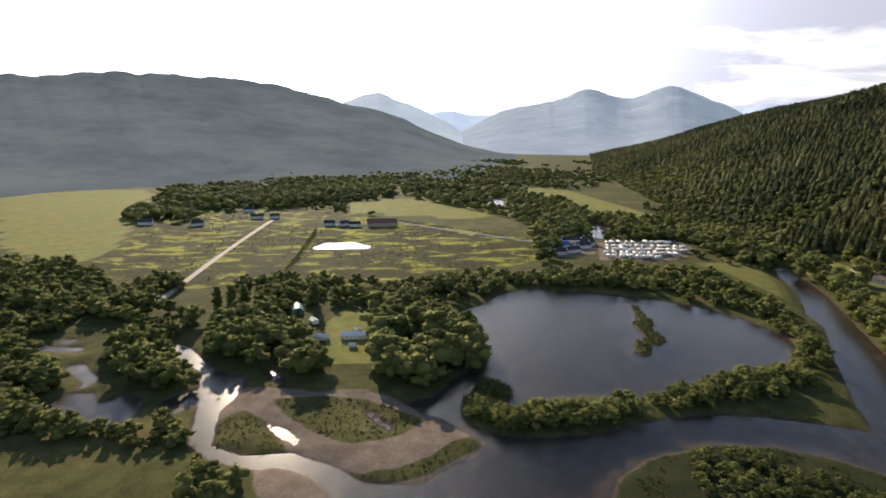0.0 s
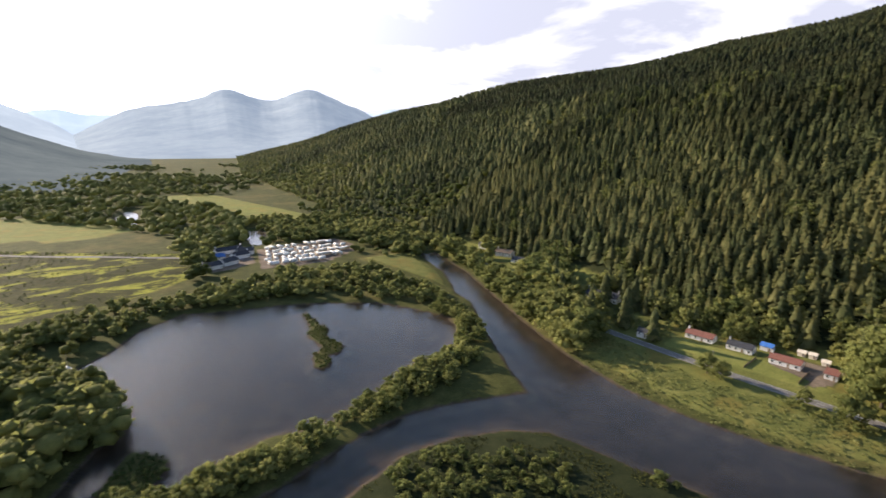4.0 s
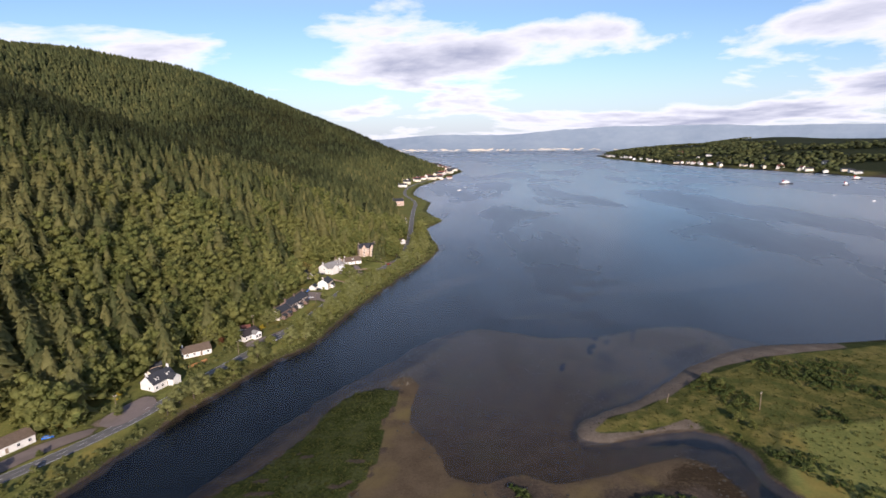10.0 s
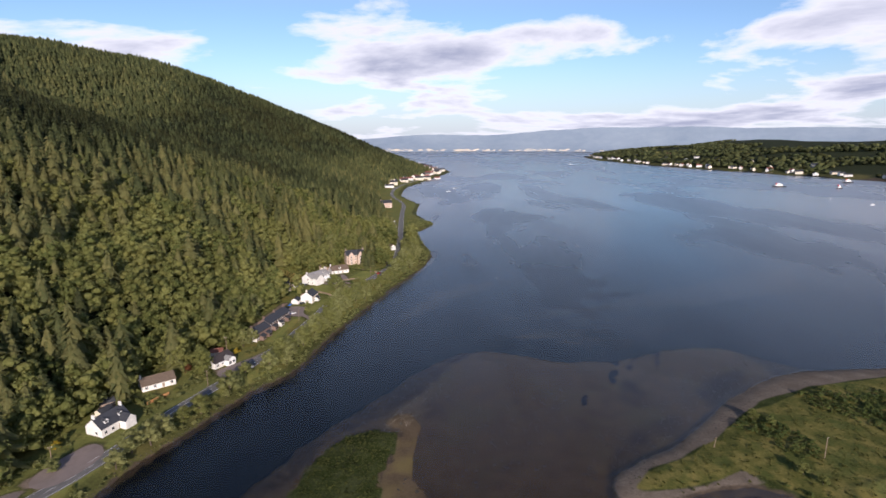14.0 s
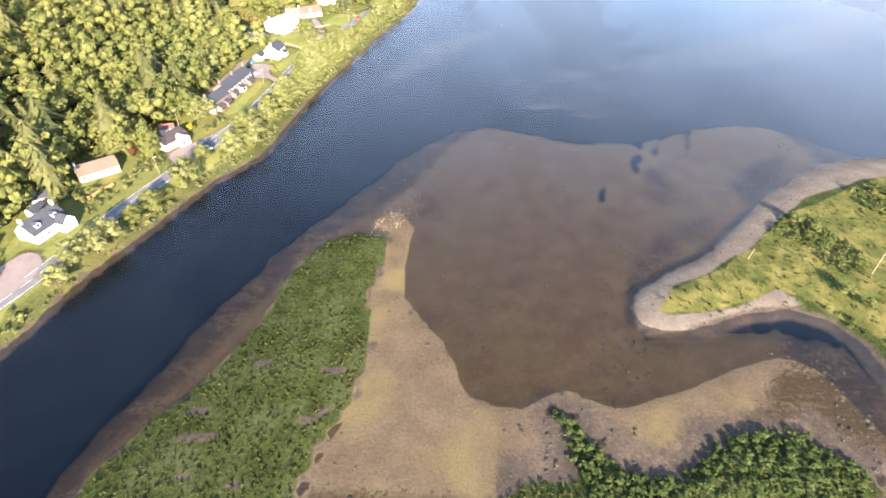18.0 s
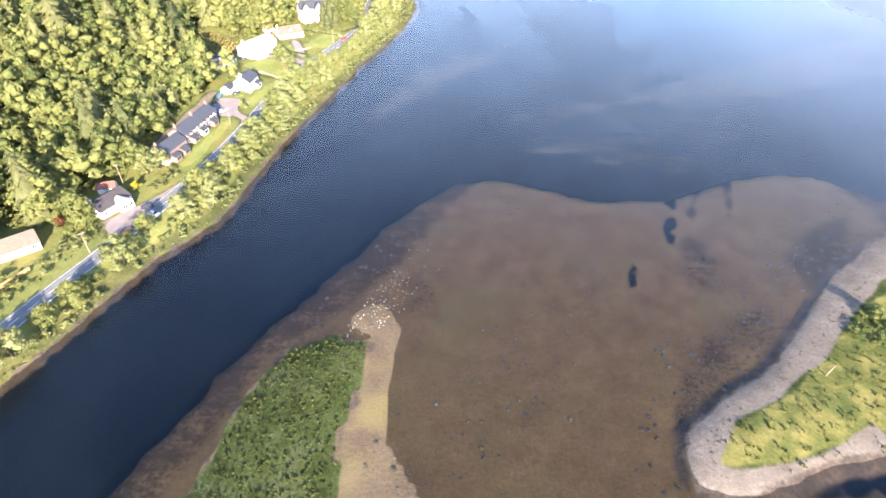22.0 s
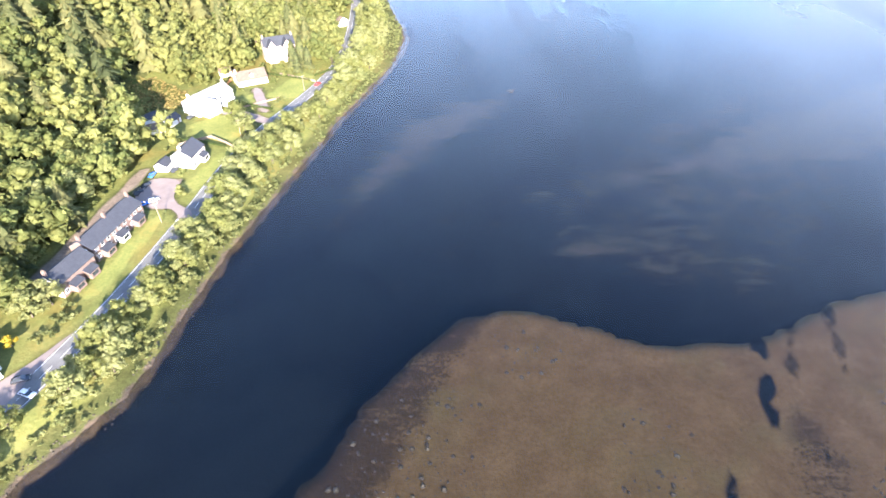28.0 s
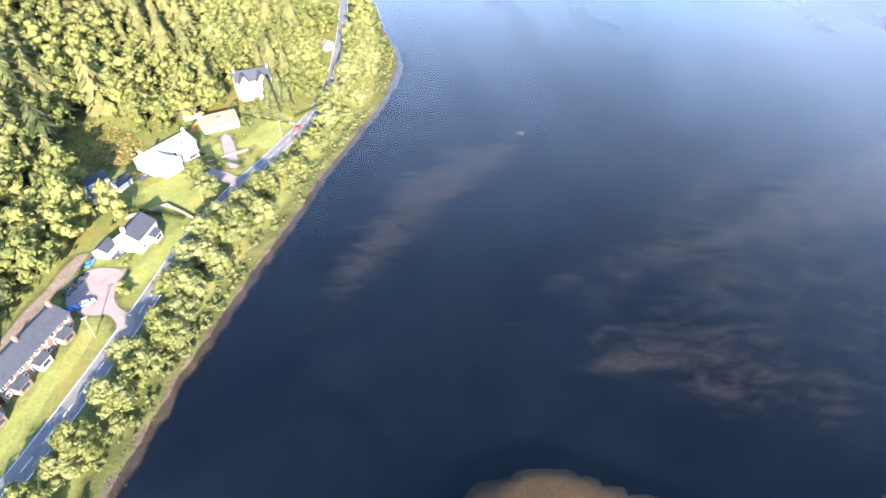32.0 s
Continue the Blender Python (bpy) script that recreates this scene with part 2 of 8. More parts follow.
def ground_material():
    m = Nodes("ground")
    n_big, n_mid, n_fine = m.noise(0.013, 6, 0.6), m.noise(0.11, 6, 0.62), m.noise(1.1, 5, 0.65)
    n_grain = m.noise(5.0, 3, 0.6)
    speck = m.noise(0.45, 6, 0.7)

    def tone(a, b, c, lo=0.32, hi=0.68):
        f = m.calc("ADD", m.calc("MULTIPLY", n_mid, 0.55), m.calc("MULTIPLY", n_fine, 0.45))
        return m.ramp(f, (lo, a), (0.5, b), (hi, c))

    def zone(attr, channel, soft=0.35):
        f = m.calc("ADD", m.attr(attr, channel), m.calc("MULTIPLY", m.calc("SUBTRACT", speck, 0.5), soft))
        return m.step(f, 0.30, 0.70)

    col = tone((0.030, 0.034, 0.012), (0.062, 0.066, 0.021), (0.11, 0.105, 0.036))               # rough grass
    col = m.mix(m.step(n_big, 0.5, 0.66, 0, 0.6), col, tone((0.07, 0.060, 0.022), (0.12, 0.10, 0.036), (0.18, 0.145, 0.053)))
    # boggy pasture with rushes, in long streaks
    streak = m.noise(0.05, 7, 0.66, stretch=((0.6, 1.0, 1.0), 20), warp=0.5)
    rush = m.mix(m.step(streak, 0.50, 0.60), tone((0.016, 0.018, 0.006), (0.036, 0.038, 0.011), (0.072, 0.066, 0.018)),
                 tone((0.15, 0.16, 0.022), (0.25, 0.25, 0.034), (0.34, 0.32, 0.05)))
    col = m.mix(zone("zone_a", "Red"), col, rush)
    meadow = tone((0.11, 0.122, 0.034), (0.165, 0.172, 0.048), (0.24, 0.225, 0.070))
    meadow = m.mix(m.step(m.noise(0.04, 5, 0.65), 0.5, 0.66, 0, 0.6), meadow, (0.24, 0.17, 0.045))
    col = m.mix(zone("zone_a", "Green", 0.15), col, meadow)
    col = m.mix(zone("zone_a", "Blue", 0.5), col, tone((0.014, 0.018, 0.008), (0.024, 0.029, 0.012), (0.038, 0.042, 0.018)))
    # saltmarsh
    marsh = m.mix(m.step(n_mid, 0.45, 0.62), tone((0.016, 0.020, 0.006), (0.036, 0.045, 0.012), (0.066, 0.076, 0.021), 0.38, 0.62),
                  tone((0.018, 0.024, 0.008), (0.036, 0.044, 0.015), (0.062, 0.068, 0.026), 0.38, 0.62))
    vein = m.nt.nodes.new("ShaderNodeTexVoronoi")
    vein.feature = "DISTANCE_TO_EDGE"
    vein.inputs["Scale"].default_value = 0.11
    m.nt.links.new(m.place(), vein.inputs["Vector"])
    crack = m.calc("MULTIPLY", m.step(vein.outputs["Distance"], 0.012, 0.03, 1, 0), m.step(m.noise(0.05, 4, 0.6), 0.52, 0.6))
    marsh = m.mix(m.calc("MULTIPLY", crack, 0.6), marsh, (0.025, 0.024, 0.014))
    col = m.mix(zone("zone_b", "Red", 0.5), col, marsh)
    # dry heathy grass of the spit
    heath = m.mix(m.step(n_mid, 0.42, 0.6), tone((0.048, 0.052, 0.014), (0.092, 0.092, 0.024), (0.150, 0.135, 0.040)),
                  tone((0.076, 0.070, 0.020), (0.130, 0.114, 0.032), (0.195, 0.160, 0.052)))
    heath = m.mix(m.step(m.noise(0.05, 5, 0.65), 0.52, 0.6, 0, 0.7), heath, tone((0.03, 0.04, 0.012), (0.055, 0.07, 0.018), (0.085, 0.10, 0.028)))
    col = m.mix(zone("zone_d", "Blue", 0.5), col, heath)
    # tidal sand with brown stain and green film
    level = m.nt.nodes.new("ShaderNodeSeparateXYZ")
    m.nt.links.new(m.place(), level.inputs[0])
    wet = m.step(level.outputs["Z"], -0.06, 0.05, 1.0, 0.0)
    sand = m.mix(wet, tone((0.070, 0.050, 0.031), (0.094, 0.069, 0.042), (0.122, 0.091, 0.057)),
                 tone((0.070, 0.045, 0.019), (0.098, 0.066, 0.029), (0.130, 0.090, 0.042)))
    film = m.step(m.noise(0.035, 4, 0.55, warp=0.6), 0.47, 0.72, 0, 0.6)
    sand = m.mix(film, sand, m.mix(wet, (0.175, 0.138, 0.048), (0.098, 0.082, 0.032)))
    stone = m.step(m.noise(0.9, 4, 0.75), 0.63, 0.69)
    sand = m.mix(m.calc("MULTIPLY", stone, m.step(m.noise(0.05, 3), 0.45, 0.6)), sand, (0.05, 0.042, 0.03))
    # dark weed, in clumps that thicken where it grows well
    clump, clot = m.noise(0.85, 7, 0.70, warp=0.5), m.noise(0.075, 7, 0.72, warp=1.0)
    lush = m.calc("ADD", m.calc("MULTIPLY", m.attr("zone_d", "Green"), 0.25), m.calc("ADD", m.calc("MULTIPLY", clump, 0.8), m.calc("MULTIPLY", clot, 0.38)))
    sand = m.mix(m.step(lush, 0.76, 0.86, 0.0, 0.85), sand, m.mix(n_fine, (0.024, 0.018, 0.012), (0.056, 0.040, 0.023)))
    # tongues of weed drawn out along the channel
    tongue = m.calc("ADD", m.noise(0.11, 8, 0.70, warp=0.9, stretch=((0.28, 1.0, 1.0), 54)), m.calc("MULTIPLY", clump, 0.25))
    band = m.calc("MULTIPLY", m.step(m.attr("zone_d", "Green"), 0.45, 0.95), m.step(tongue, 0.50, 0.66, 0.08, 0.9))
    sand = m.mix(band, sand, m.mix(n_fine, (0.022, 0.016, 0.010), (0.050, 0.035, 0.020)))
    col = m.mix(zone("zone_b", "Green", 0.2), col, sand)
    beach = tone((0.090, 0.072, 0.055), (0.132, 0.107, 0.083), (0.185, 0.152, 0.120))
    beach = m.mix(m.step(m.noise(0.25, 5, 0.7, stretch=((0.3, 1.0, 1), 50)), 0.56, 0.68, 0, 0.6), beach, (0.10, 0.08, 0.06))
    col = m.mix(zone("zone_b", "Blue", 0.3), col, beach)
    # dark weedy mud; the deep bed's blue-black stands in for light lost in water
    mud = tone((0.03, 0.026, 0.02), (0.065, 0.05, 0.037), (0.125, 0.09, 0.06))
    col = m.mix(zone("zone_c", "Red", 0.9), col, mud)
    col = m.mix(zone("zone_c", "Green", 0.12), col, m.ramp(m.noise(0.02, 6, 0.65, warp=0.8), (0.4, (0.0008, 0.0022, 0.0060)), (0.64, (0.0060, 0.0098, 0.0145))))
    # streaked shoals of sand and weed
    run = m.noise(0.085, 10, 0.74, warp=1.3, stretch=((0.4, 1.0, 1.0), -62))
    torn = m.noise(0.16, 8, 0.74, warp=1.2, stretch=((0.35, 1.0, 1.0), -40))
    thick = m.calc("ADD", m.attr("zone_d", "Red"), m.calc("ADD", m.calc("MULTIPLY", m.calc("SUBTRACT", run, 0.5), 1.5), m.calc("MULTIPLY", m.calc("SUBTRACT", torn, 0.5), 1.1)))
    shoal = m.calc("MULTIPLY", m.step(thick, 0.26, 0.90, 0.0, 0.62), m.step(m.attr("zone_d", "Red"), 0.03, 0.3))
    col = m.mix(shoal, col, m.mix(m.step(n_fine, 0.4, 0.6), (0.042, 0.035, 0.024), (0.074, 0.060, 0.041)))
    gravel = tone((0.095, 0.075, 0.055), (0.165, 0.128, 0.098), (0.25, 0.20, 0.155))
    col = m.mix(zone("zone_c", "Blue", 0.3), col, gravel)
    h = m.calc("ADD", m.calc("MULTIPLY", n_fine, 0.7), m.calc("MULTIPLY", n_grain, 0.3))
    m.bump(h, 0.55, 0.5)
    return m.done(col, 0.95, 0.04)


def water_material():
    """Peaty water: clear enough to show the shoals, with a ruffled reflecting skin."""
    m = Nodes("water")
    ripple = m.noise(0.55, 3, 0.6, warp=0.4, stretch=((1.0, 0.45, 1.0), 35))
    swell = m.noise(0.035, 2, 0.5, stretch=((1.0, 0.35, 1.0), -20))
    calm = m.step(m.noise(0.006, 5, 0.6, warp=0.5, stretch=((1.0, 0.4, 1.0), 25)), 0.42, 0.62)
    gloss = m.nt.nodes.new("ShaderNodeBsdfGlossy")
    m.put(m.calc("ADD", m.calc("MULTIPLY", calm, 0.10), 0.22), gloss.inputs["Roughness"])
    gloss.inputs["Color"].default_value = (1, 1, 1, 1)
    clear = m.nt.nodes.new("ShaderNodeBsdfTransparent")
    clear.inputs["Color"].default_value = (0.83, 0.81, 0.76, 1)
    bump = m.nt.nodes.new("ShaderNodeBump")
    bump.inputs["Strength"].default_value, bump.inputs["Distance"].default_value = 0.022, 0.5
    m.nt.links.new(m.calc("ADD", m.calc("MULTIPLY", ripple, 0.03), m.calc("MULTIPLY", swell, 0.9)), bump.inputs["Height"])
    m.nt.links.new(bump.outputs[0], gloss.inputs["Normal"])
    edge = m.nt.nodes.new("ShaderNodeFresnel")
    edge.inputs["IOR"].default_value = 1.34
    m.nt.links.new(bump.outputs[0], edge.inputs["Normal"])
    # wind lanes and slicks
    lane = m.noise(0.012, 8, 0.66, warp=0.5, stretch=((1.0, 0.3, 1.0), -35))
    lane = m.calc("MULTIPLY", m.step(lane, 0.30, 0.72, 0.87, 1.0), m.step(calm, 0.0, 1.0, 1.02, 0.90))
    both = m.nt.nodes.new("ShaderNodeMixShader")
    m.put(m.calc("MINIMUM", m.calc("MULTIPLY", edge.outputs[0], lane), 0.50), both.inputs[0])
    m.nt.links.new(clear.outputs[0], both.inputs[1])
    m.nt.links.new(gloss.outputs[0], both.inputs[2])
    m.nt.links.new(both.outputs[0], m.out.inputs[0])
    return m.mat


M_GROUND = ground_material()
M_WATER = water_material()
# dark end lowered so that high spruces carry cloud shadow in their colour
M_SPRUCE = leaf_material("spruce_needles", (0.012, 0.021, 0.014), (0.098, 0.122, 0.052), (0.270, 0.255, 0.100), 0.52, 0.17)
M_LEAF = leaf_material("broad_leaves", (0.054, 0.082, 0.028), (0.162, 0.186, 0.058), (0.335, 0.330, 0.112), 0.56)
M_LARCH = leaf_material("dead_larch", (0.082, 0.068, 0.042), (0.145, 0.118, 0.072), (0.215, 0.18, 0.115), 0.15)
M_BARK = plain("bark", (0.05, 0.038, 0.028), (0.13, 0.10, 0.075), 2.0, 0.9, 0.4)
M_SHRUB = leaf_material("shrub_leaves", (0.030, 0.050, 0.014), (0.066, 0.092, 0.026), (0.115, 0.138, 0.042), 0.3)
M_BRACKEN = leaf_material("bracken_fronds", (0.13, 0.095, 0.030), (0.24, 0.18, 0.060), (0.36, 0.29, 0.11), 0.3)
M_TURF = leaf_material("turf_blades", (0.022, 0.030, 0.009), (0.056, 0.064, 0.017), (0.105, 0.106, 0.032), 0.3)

# ---- the lie of the land ----
def value_noise(x, y, cell, seed=0):
    """Smooth random field of about -1..1 with features of that size in metres."""
    x, y = np.asarray(x, float) / cell + 1000, np.asarray(y, float) / cell + 1000
    ix, iy = np.floor(x).astype(np.int64), np.floor(y).astype(np.int64)
    fx, fy = x - ix, y - iy
    fx, fy = fx * fx * (3 - 2 * fx), fy * fy * (3 - 2 * fy)

    def rnd(a, b):
        h = (a * 374761393 + b * 668265263 + seed * 974711) & 0xFFFFFFFF
        h = ((h ^ (h >> 13)) * 1274126177) & 0xFFFFFFFF
        return ((h ^ (h >> 16)) & 0xFFFF) / 32767.5 - 1

    return (rnd(ix, iy) * (1 - fx) * (1 - fy) + rnd(ix + 1, iy) * fx * (1 - fy)
            + rnd(ix, iy + 1) * (1 - fx) * fy + rnd(ix + 1, iy + 1) * fx * fy)


def fractal(x, y, cell, octaves=4, seed=0):
    total, amp = 0, 1.0
    for k in range(octaves):
        total = total + amp * value_noise(x, y, cell / 2 ** k, seed + 17 * k)
        amp *= 0.5
    return total / 1.9


def signed(x, y, poly):
    """Distance in metres to the outline of a polygon, positive inside."""
    x, y = np.asarray(x, float), np.asarray(y, float)
    best, inside = np.full(x.shape, 1e12), np.zeros(x.shape, bool)
    for (ax, ay), (bx, by) in zip(poly, poly[1:] + poly[:1]):
        dx, dy = bx - ax, by - ay
        t = np.clip(((x - ax) * dx + (y - ay) * dy) / (dx * dx + dy * dy + 1e-9), 0, 1)
        best = np.minimum(best, (x - ax - t * dx) ** 2 + (y - ay - t * dy) ** 2)
        if ay != by:
            cross = ((ay > y) != (by > y)) & (x < (bx - ax) * (y - ay) / (by - ay) + ax)
            inside ^= cross
    return np.where(inside, 1, -1) * np.sqrt(best)


WEST_SHORE = [(-1400, 5200), (-900, 3700), (-330, 3000), (-92, 2383), (42, 1877), (-21, 1560), (-83, 1277), (-80, 1129),
              (-36, 983), (-39, 865), (-9, 757), (-30, 692), (-9, 557), (-16, 507), (-39, 437), (-55, 376), (-67, 335),
              (-77, 276), (-92, 256), (-104, 224), (-114, 199), (-121, 170), (-136, 117), (-163, 66), (-190, 16),
              (-185, 3), (-183, -24), (-171, -75), (-169, -108), (-172, -141), (-185, -180), (-197, -208), (-215, -242),
              (-245, -298), (-270, -345), (-300, -420)]
SOUTH_BANK = [(-285, -425), (-257, -360), (-221, -305), (-214, -283), (-173, -226), (-153, -196), (-135, -167), (-112, -178),
              (-88, -186), (-74, -188), (-48, -186), (-20, -179), (2, -178), (15, -179), (29, -185), (36, -198), (34, -214),
              (15, -240), (24, -246), (45, -218), (58, -214), (54, -206), (42, -196), (29, -177), (38, -167), (47, -161),
              (58, -153), (76, -157), (89, -168), (105, -178), (124, -179), (138, -187), (142, -214), (136, -236)]
EAST_BANK = [(139, -249), (153, -255), (179, -291), (190, -297), (182, -280), (160, -255), (157, -237), (170, -228), (164, -214),
             (152, -222), (147, -190), (134, -176), (119, -170), (107, -170), (94, -162), (88, -150), (105, -100), (125, -20),
             (140, 60), (132, 120), (121, 150), (122, 165), (118, 176), (108, 181), (93, 178), (73, 172), (61, 173),
             (58, 178), (61, 188), (75, 198), (92, 208), (113, 227), (130, 244), (165, 268), (185, 275), (210, 277),
             (330, 290), (520, 330), (900, 400), (1600, 480), (4800, 600), (4800, 5200)]
LOCH = WEST_SHORE + SOUTH_BANK + EAST_BANK
POND = [(19, -332), (1, -344), (-23, -372), (-50, -384), (-78, -371), (-111, -360), (-133, -346), (-160, -325), (-172, -299),
        (-178, -271), (-171, -255), (-144, -229), (-129, -227), (-110, -228), (-81, -214), (-61, -209), (-49, -204),
        (-27, -212), (-7, -209), (8, -203), (17, -205), (8, -214), (10, -230), (16, -238), (28, -228), (34, -212), (38, -200),
        (48, -208), (45, -218), (31, -229), (12, -251), (11, -272), (13, -298)]
POND_ISLE = [(-108, -338), (-115, -341), (-109, -315), (-109, -302), (-100, -289), (-102, -273), (-95, -265), (-88, -265),
             (-79, -251), (-72, -256), (-80, -271), (-89, -277), (-93, -301), (-101, -312)]
ISLET = [(35, -213), (26, -224), (14, -232), (6, -223), (8, -213), (17, -205), (26, -206)]
POOLS = [[(220, -230), (216, -238), (205, -238), (198, -227), (193, -229), (190, -234), (181, -232), (178, -222), (178, -209), (196, -212), (205, -217), (214, -224)],
         [(231, -271), (226, -274), (220, -266), (209, -253), (213, -243), (216, -252), (232, -269)],
         [(136, -540), (125, -566), (117, -562), (100, -570), (74, -551), (77, -540), (103, -537)],
         [(-95, -809), (-121, -870), (-148, -911), (-122, -790), (-98, -780)],
         [(-203, -646), (-212, -640), (-222, -655), (-209, -600), (-192, -570), (-176, -572)],
         [(268, -305), (255, -299), (238, -296), (235, -290), (253, -292), (265, -298)],
         [(259, -313), (253, -309), (247, -308), (246, -303), (252, -303)],
         [(126, -257), (125, -247), (118, -239), (116, -236), (121, -244), (122, -252)],
         [(120, -201), (111, -197), (104, -188), (104, -184), (110, -189)],
         [(78, -209), (75, -208), (70, -198), (66, -194), (67, -191), (72, -197)]]
MARSH = [(-86, 116), (-79, 132), (-73, 144), (-66, 152), (-59, 167), (-53, 179), (-50, 199), (-40, 216), (-28, 222), (-17, 218),
         (-19, 202), (-22, 190), (-21, 174), (-20, 164), (-23, 147), (-28, 140), (-32, 127), (-31, 115), (-20, 100), (0, 112),
         (8, 120), (19, 128), (29, 127), (29, 136), (26, 147), (33, 143), (42, 130), (51, 127), (58, 130), (66, 135), (76, 139),
         (90, 138), (93, 132), (99, 127), (104, 122), (93, 118), (66, 117), (46, 114), (38, 80), (30, 0), (16, -80), (0, -130),
         (-14, -149), (-30, -160), (-58, -167), (-85, -163), (-103, -153)]
MARSH += [(-115, -139), (-118, -116), (-120, -97), (-126, -60), (-127, -2), (-122, 30), (-110, 62), (-93, 98)]
SAND = [(-19, 237), (-13, 235), (-9, 230), (-7, 224), (-8, 214), (-10, 202), (-9, 187), (1, 171), (6, 159), (7, 152), (14, 149), (20, 148), (26, 152),
        (34, 154), (39, 150), (46, 148), (67, 154), (86, 161), (96, 164), (105, 158), (108, 148), (111, 135), (104, 122),
        (60, 116), (20, 100), (-32, 100), (-34, 127), (-25, 147), (-22, 164), (-24, 190), (-21, 202), (-19, 218), (-26, 224), (-27, 229)]
SHALLOW = [(-94, 90), (-90, 130), (-82, 158), (-70, 188), (-57, 212), (-44, 237), (-26, 263), (-7, 292), (7, 307), (22, 311), (34, 308), (46, 302), (57, 297),
           (72, 293), (90, 294), (108, 301), (123, 308), (146, 314), (166, 308), (180, 292), (191, 280), (135, 244), (80, 195), (64, 172), (100, 176), (119, 165),
           (112, 120), (40, 60), (-60, 90)]
GRAVEL_BAR = [(144, -222), (136, -236), (117, -234), (100, -226), (79, -227), (66, -217), (52, -204), (29, -177), (38, -166),
              (47, -160), (58, -152), (76, -156), (89, -167), (105, -178), (124, -178), (140, -195)]
BAR_GRASS = [[(121, -222), (100, -222), (77, -217), (57, -201), (51, -195), (65, -184), (83, -180), (97, -189), (110, -204)],
             [(141, -205), (131, -213), (120, -203), (108, -182), (108, -175), (124, -180), (136, -186)],
             [(91, -168), (78, -163), (66, -163), (53, -169), (42, -179), (35, -182), (29, -176), (44, -166), (58, -157), (76, -155), (86, -160)]]
GRAVEL_TIP = [(119, -172), (107, -172), (94, -163), (88, -148), (112, -150)]
PENINSULA = [(1180, 1230), (1080, 1500), (960, 1830), (820, 2150), (750, 2650), (765, 3000), (1050, 3600), (1900, 4450),
             (4800, 4300), (4800, 1100)]
SPIT_SOUTH = [(58, 176), (60, 172), (73, 172), (84, 175), (94, 178), (104, 180), (112, 183), (108, 189), (101, 186), (86, 180), (72, 178)]
BEACH = [(230, 278), (185, 277), (165, 270), (130, 246), (113, 229), (92, 210), (75, 200), (60, 190), (56, 178), (61, 171),
         (70, 173), (66, 180), (75, 191), (89, 197), (109, 211), (129, 229), (148, 243), (177, 255), (230, 268)]
ROUGH_FIELD = [(319, -471), (353, -774), (155, -786), (45, -700), (-103, -560), (-80, -464), (-16, -430), (99, -395), (149, -393),
               (212, -400), (305, -455)]
FIELDS = [[(763, -1040), (460, -1020), (373, -730), (323, -534), (333, -481), (436, -556)],
          [(110, -858), (-23, -918), (-148, -715), (-22, -703), (106, -757)],
          [(-195, -1054), (-300, -1020), (-318, -703), (-265, -655), (-246, -744), (-224, -922)],
          [(-330, -282), (-341, -300), (-303, -322), (-292, -300)]]
CAMP_FIELD = [(104, -315), (95, -338), (73, -332), (73, -254), (98, -256)]
SHOALS = [[(-36, 357), (-32, 376), (-24, 406), (-11, 439), (16, 467), (45, 473), (51, 460), (26, 432), (3, 405), (-14, 382), (-26, 365), (-32, 354)],
          [(44, 342), (56, 353), (88, 361), (118, 360), (120, 345), (108, 325), (87, 319), (72, 329), (57, 335)],
          [(61, 372), (80, 398), (104, 401), (148, 428), (247, 481), (330, 520), (300, 440), (186, 394), (144, 389), (95, 378), (71, 372)],
          [(30, 373), (38, 378), (54, 387), (62, 377), (60, 369), (49, 364), (30, 368)],
          [(-19, 321), (-10, 334), (9, 349), (29, 363), (39, 363), (22, 341), (0, 325), (-12, 317)],
          [(-176, -24), (-175, 4), (-165, 4), (-164, -20)],
          [(49, 385), (82, 411), (125, 448), (187, 485), (257, 518), (230, 440), (150, 340), (112, 311), (88, 311), (71, 320), (50, 336), (43, 358)],
          [(-6, 356), (21, 380), (48, 398), (49, 385), (26, 364), (0, 342)]]
# bright tongues of sand that nearly break the surface
TONGUES = [[(44, 342), (50, 350), (57, 352), (50, 345)],
           [(41, 337), (58, 341), (75, 338), (77, 335), (57, 334)], [(65, 331), (76, 331), (90, 324), (90, 319), (78, 324)], [(-172, -21), (-174, -13), (-171, 5), (-168, 1), (-168, -15)], [(20, -157), (8, -158), (12, -152), (17, -151)]]

CLEARINGS = [(-411, 56, 17, 19), (-336, 172, 22, 25), (-520, 40, 40, 16), (-126, 450, 18, 24)]
FOOT_Y = [-3200, -2400, -1420, -640, -420, -300, -200, -100, 0, 60, 120, 160, 200, 260, 310, 380, 450, 520, 600, 700, 850, 1130, 1300,
          1500, 1800, 2100, 2500]
FOOT_X = [-1500, -900, -520, -345, -318, -318, -290, -268, -246, -228, -196, -172, -164, -150, -137, -132, -128, -112, -95, -92, -85,
          -130, -130, -80, -25, -120, -300]
RISE_Y = [-3200, -2400, -1870, -1500, -1000, -800, -400, 0, 300, 600, 850, 1150, 1450, 1700, 1800, 2000, 2300, 2600]
RISE = [0.15, 0.25, 0.42, 0.57, 0.68, 0.73, 0.83, 0.93, 0.87, 0.79, 0.81, 0.875, 0.91, 0.75, 0.58, 0.33, 0.08, 0.0]


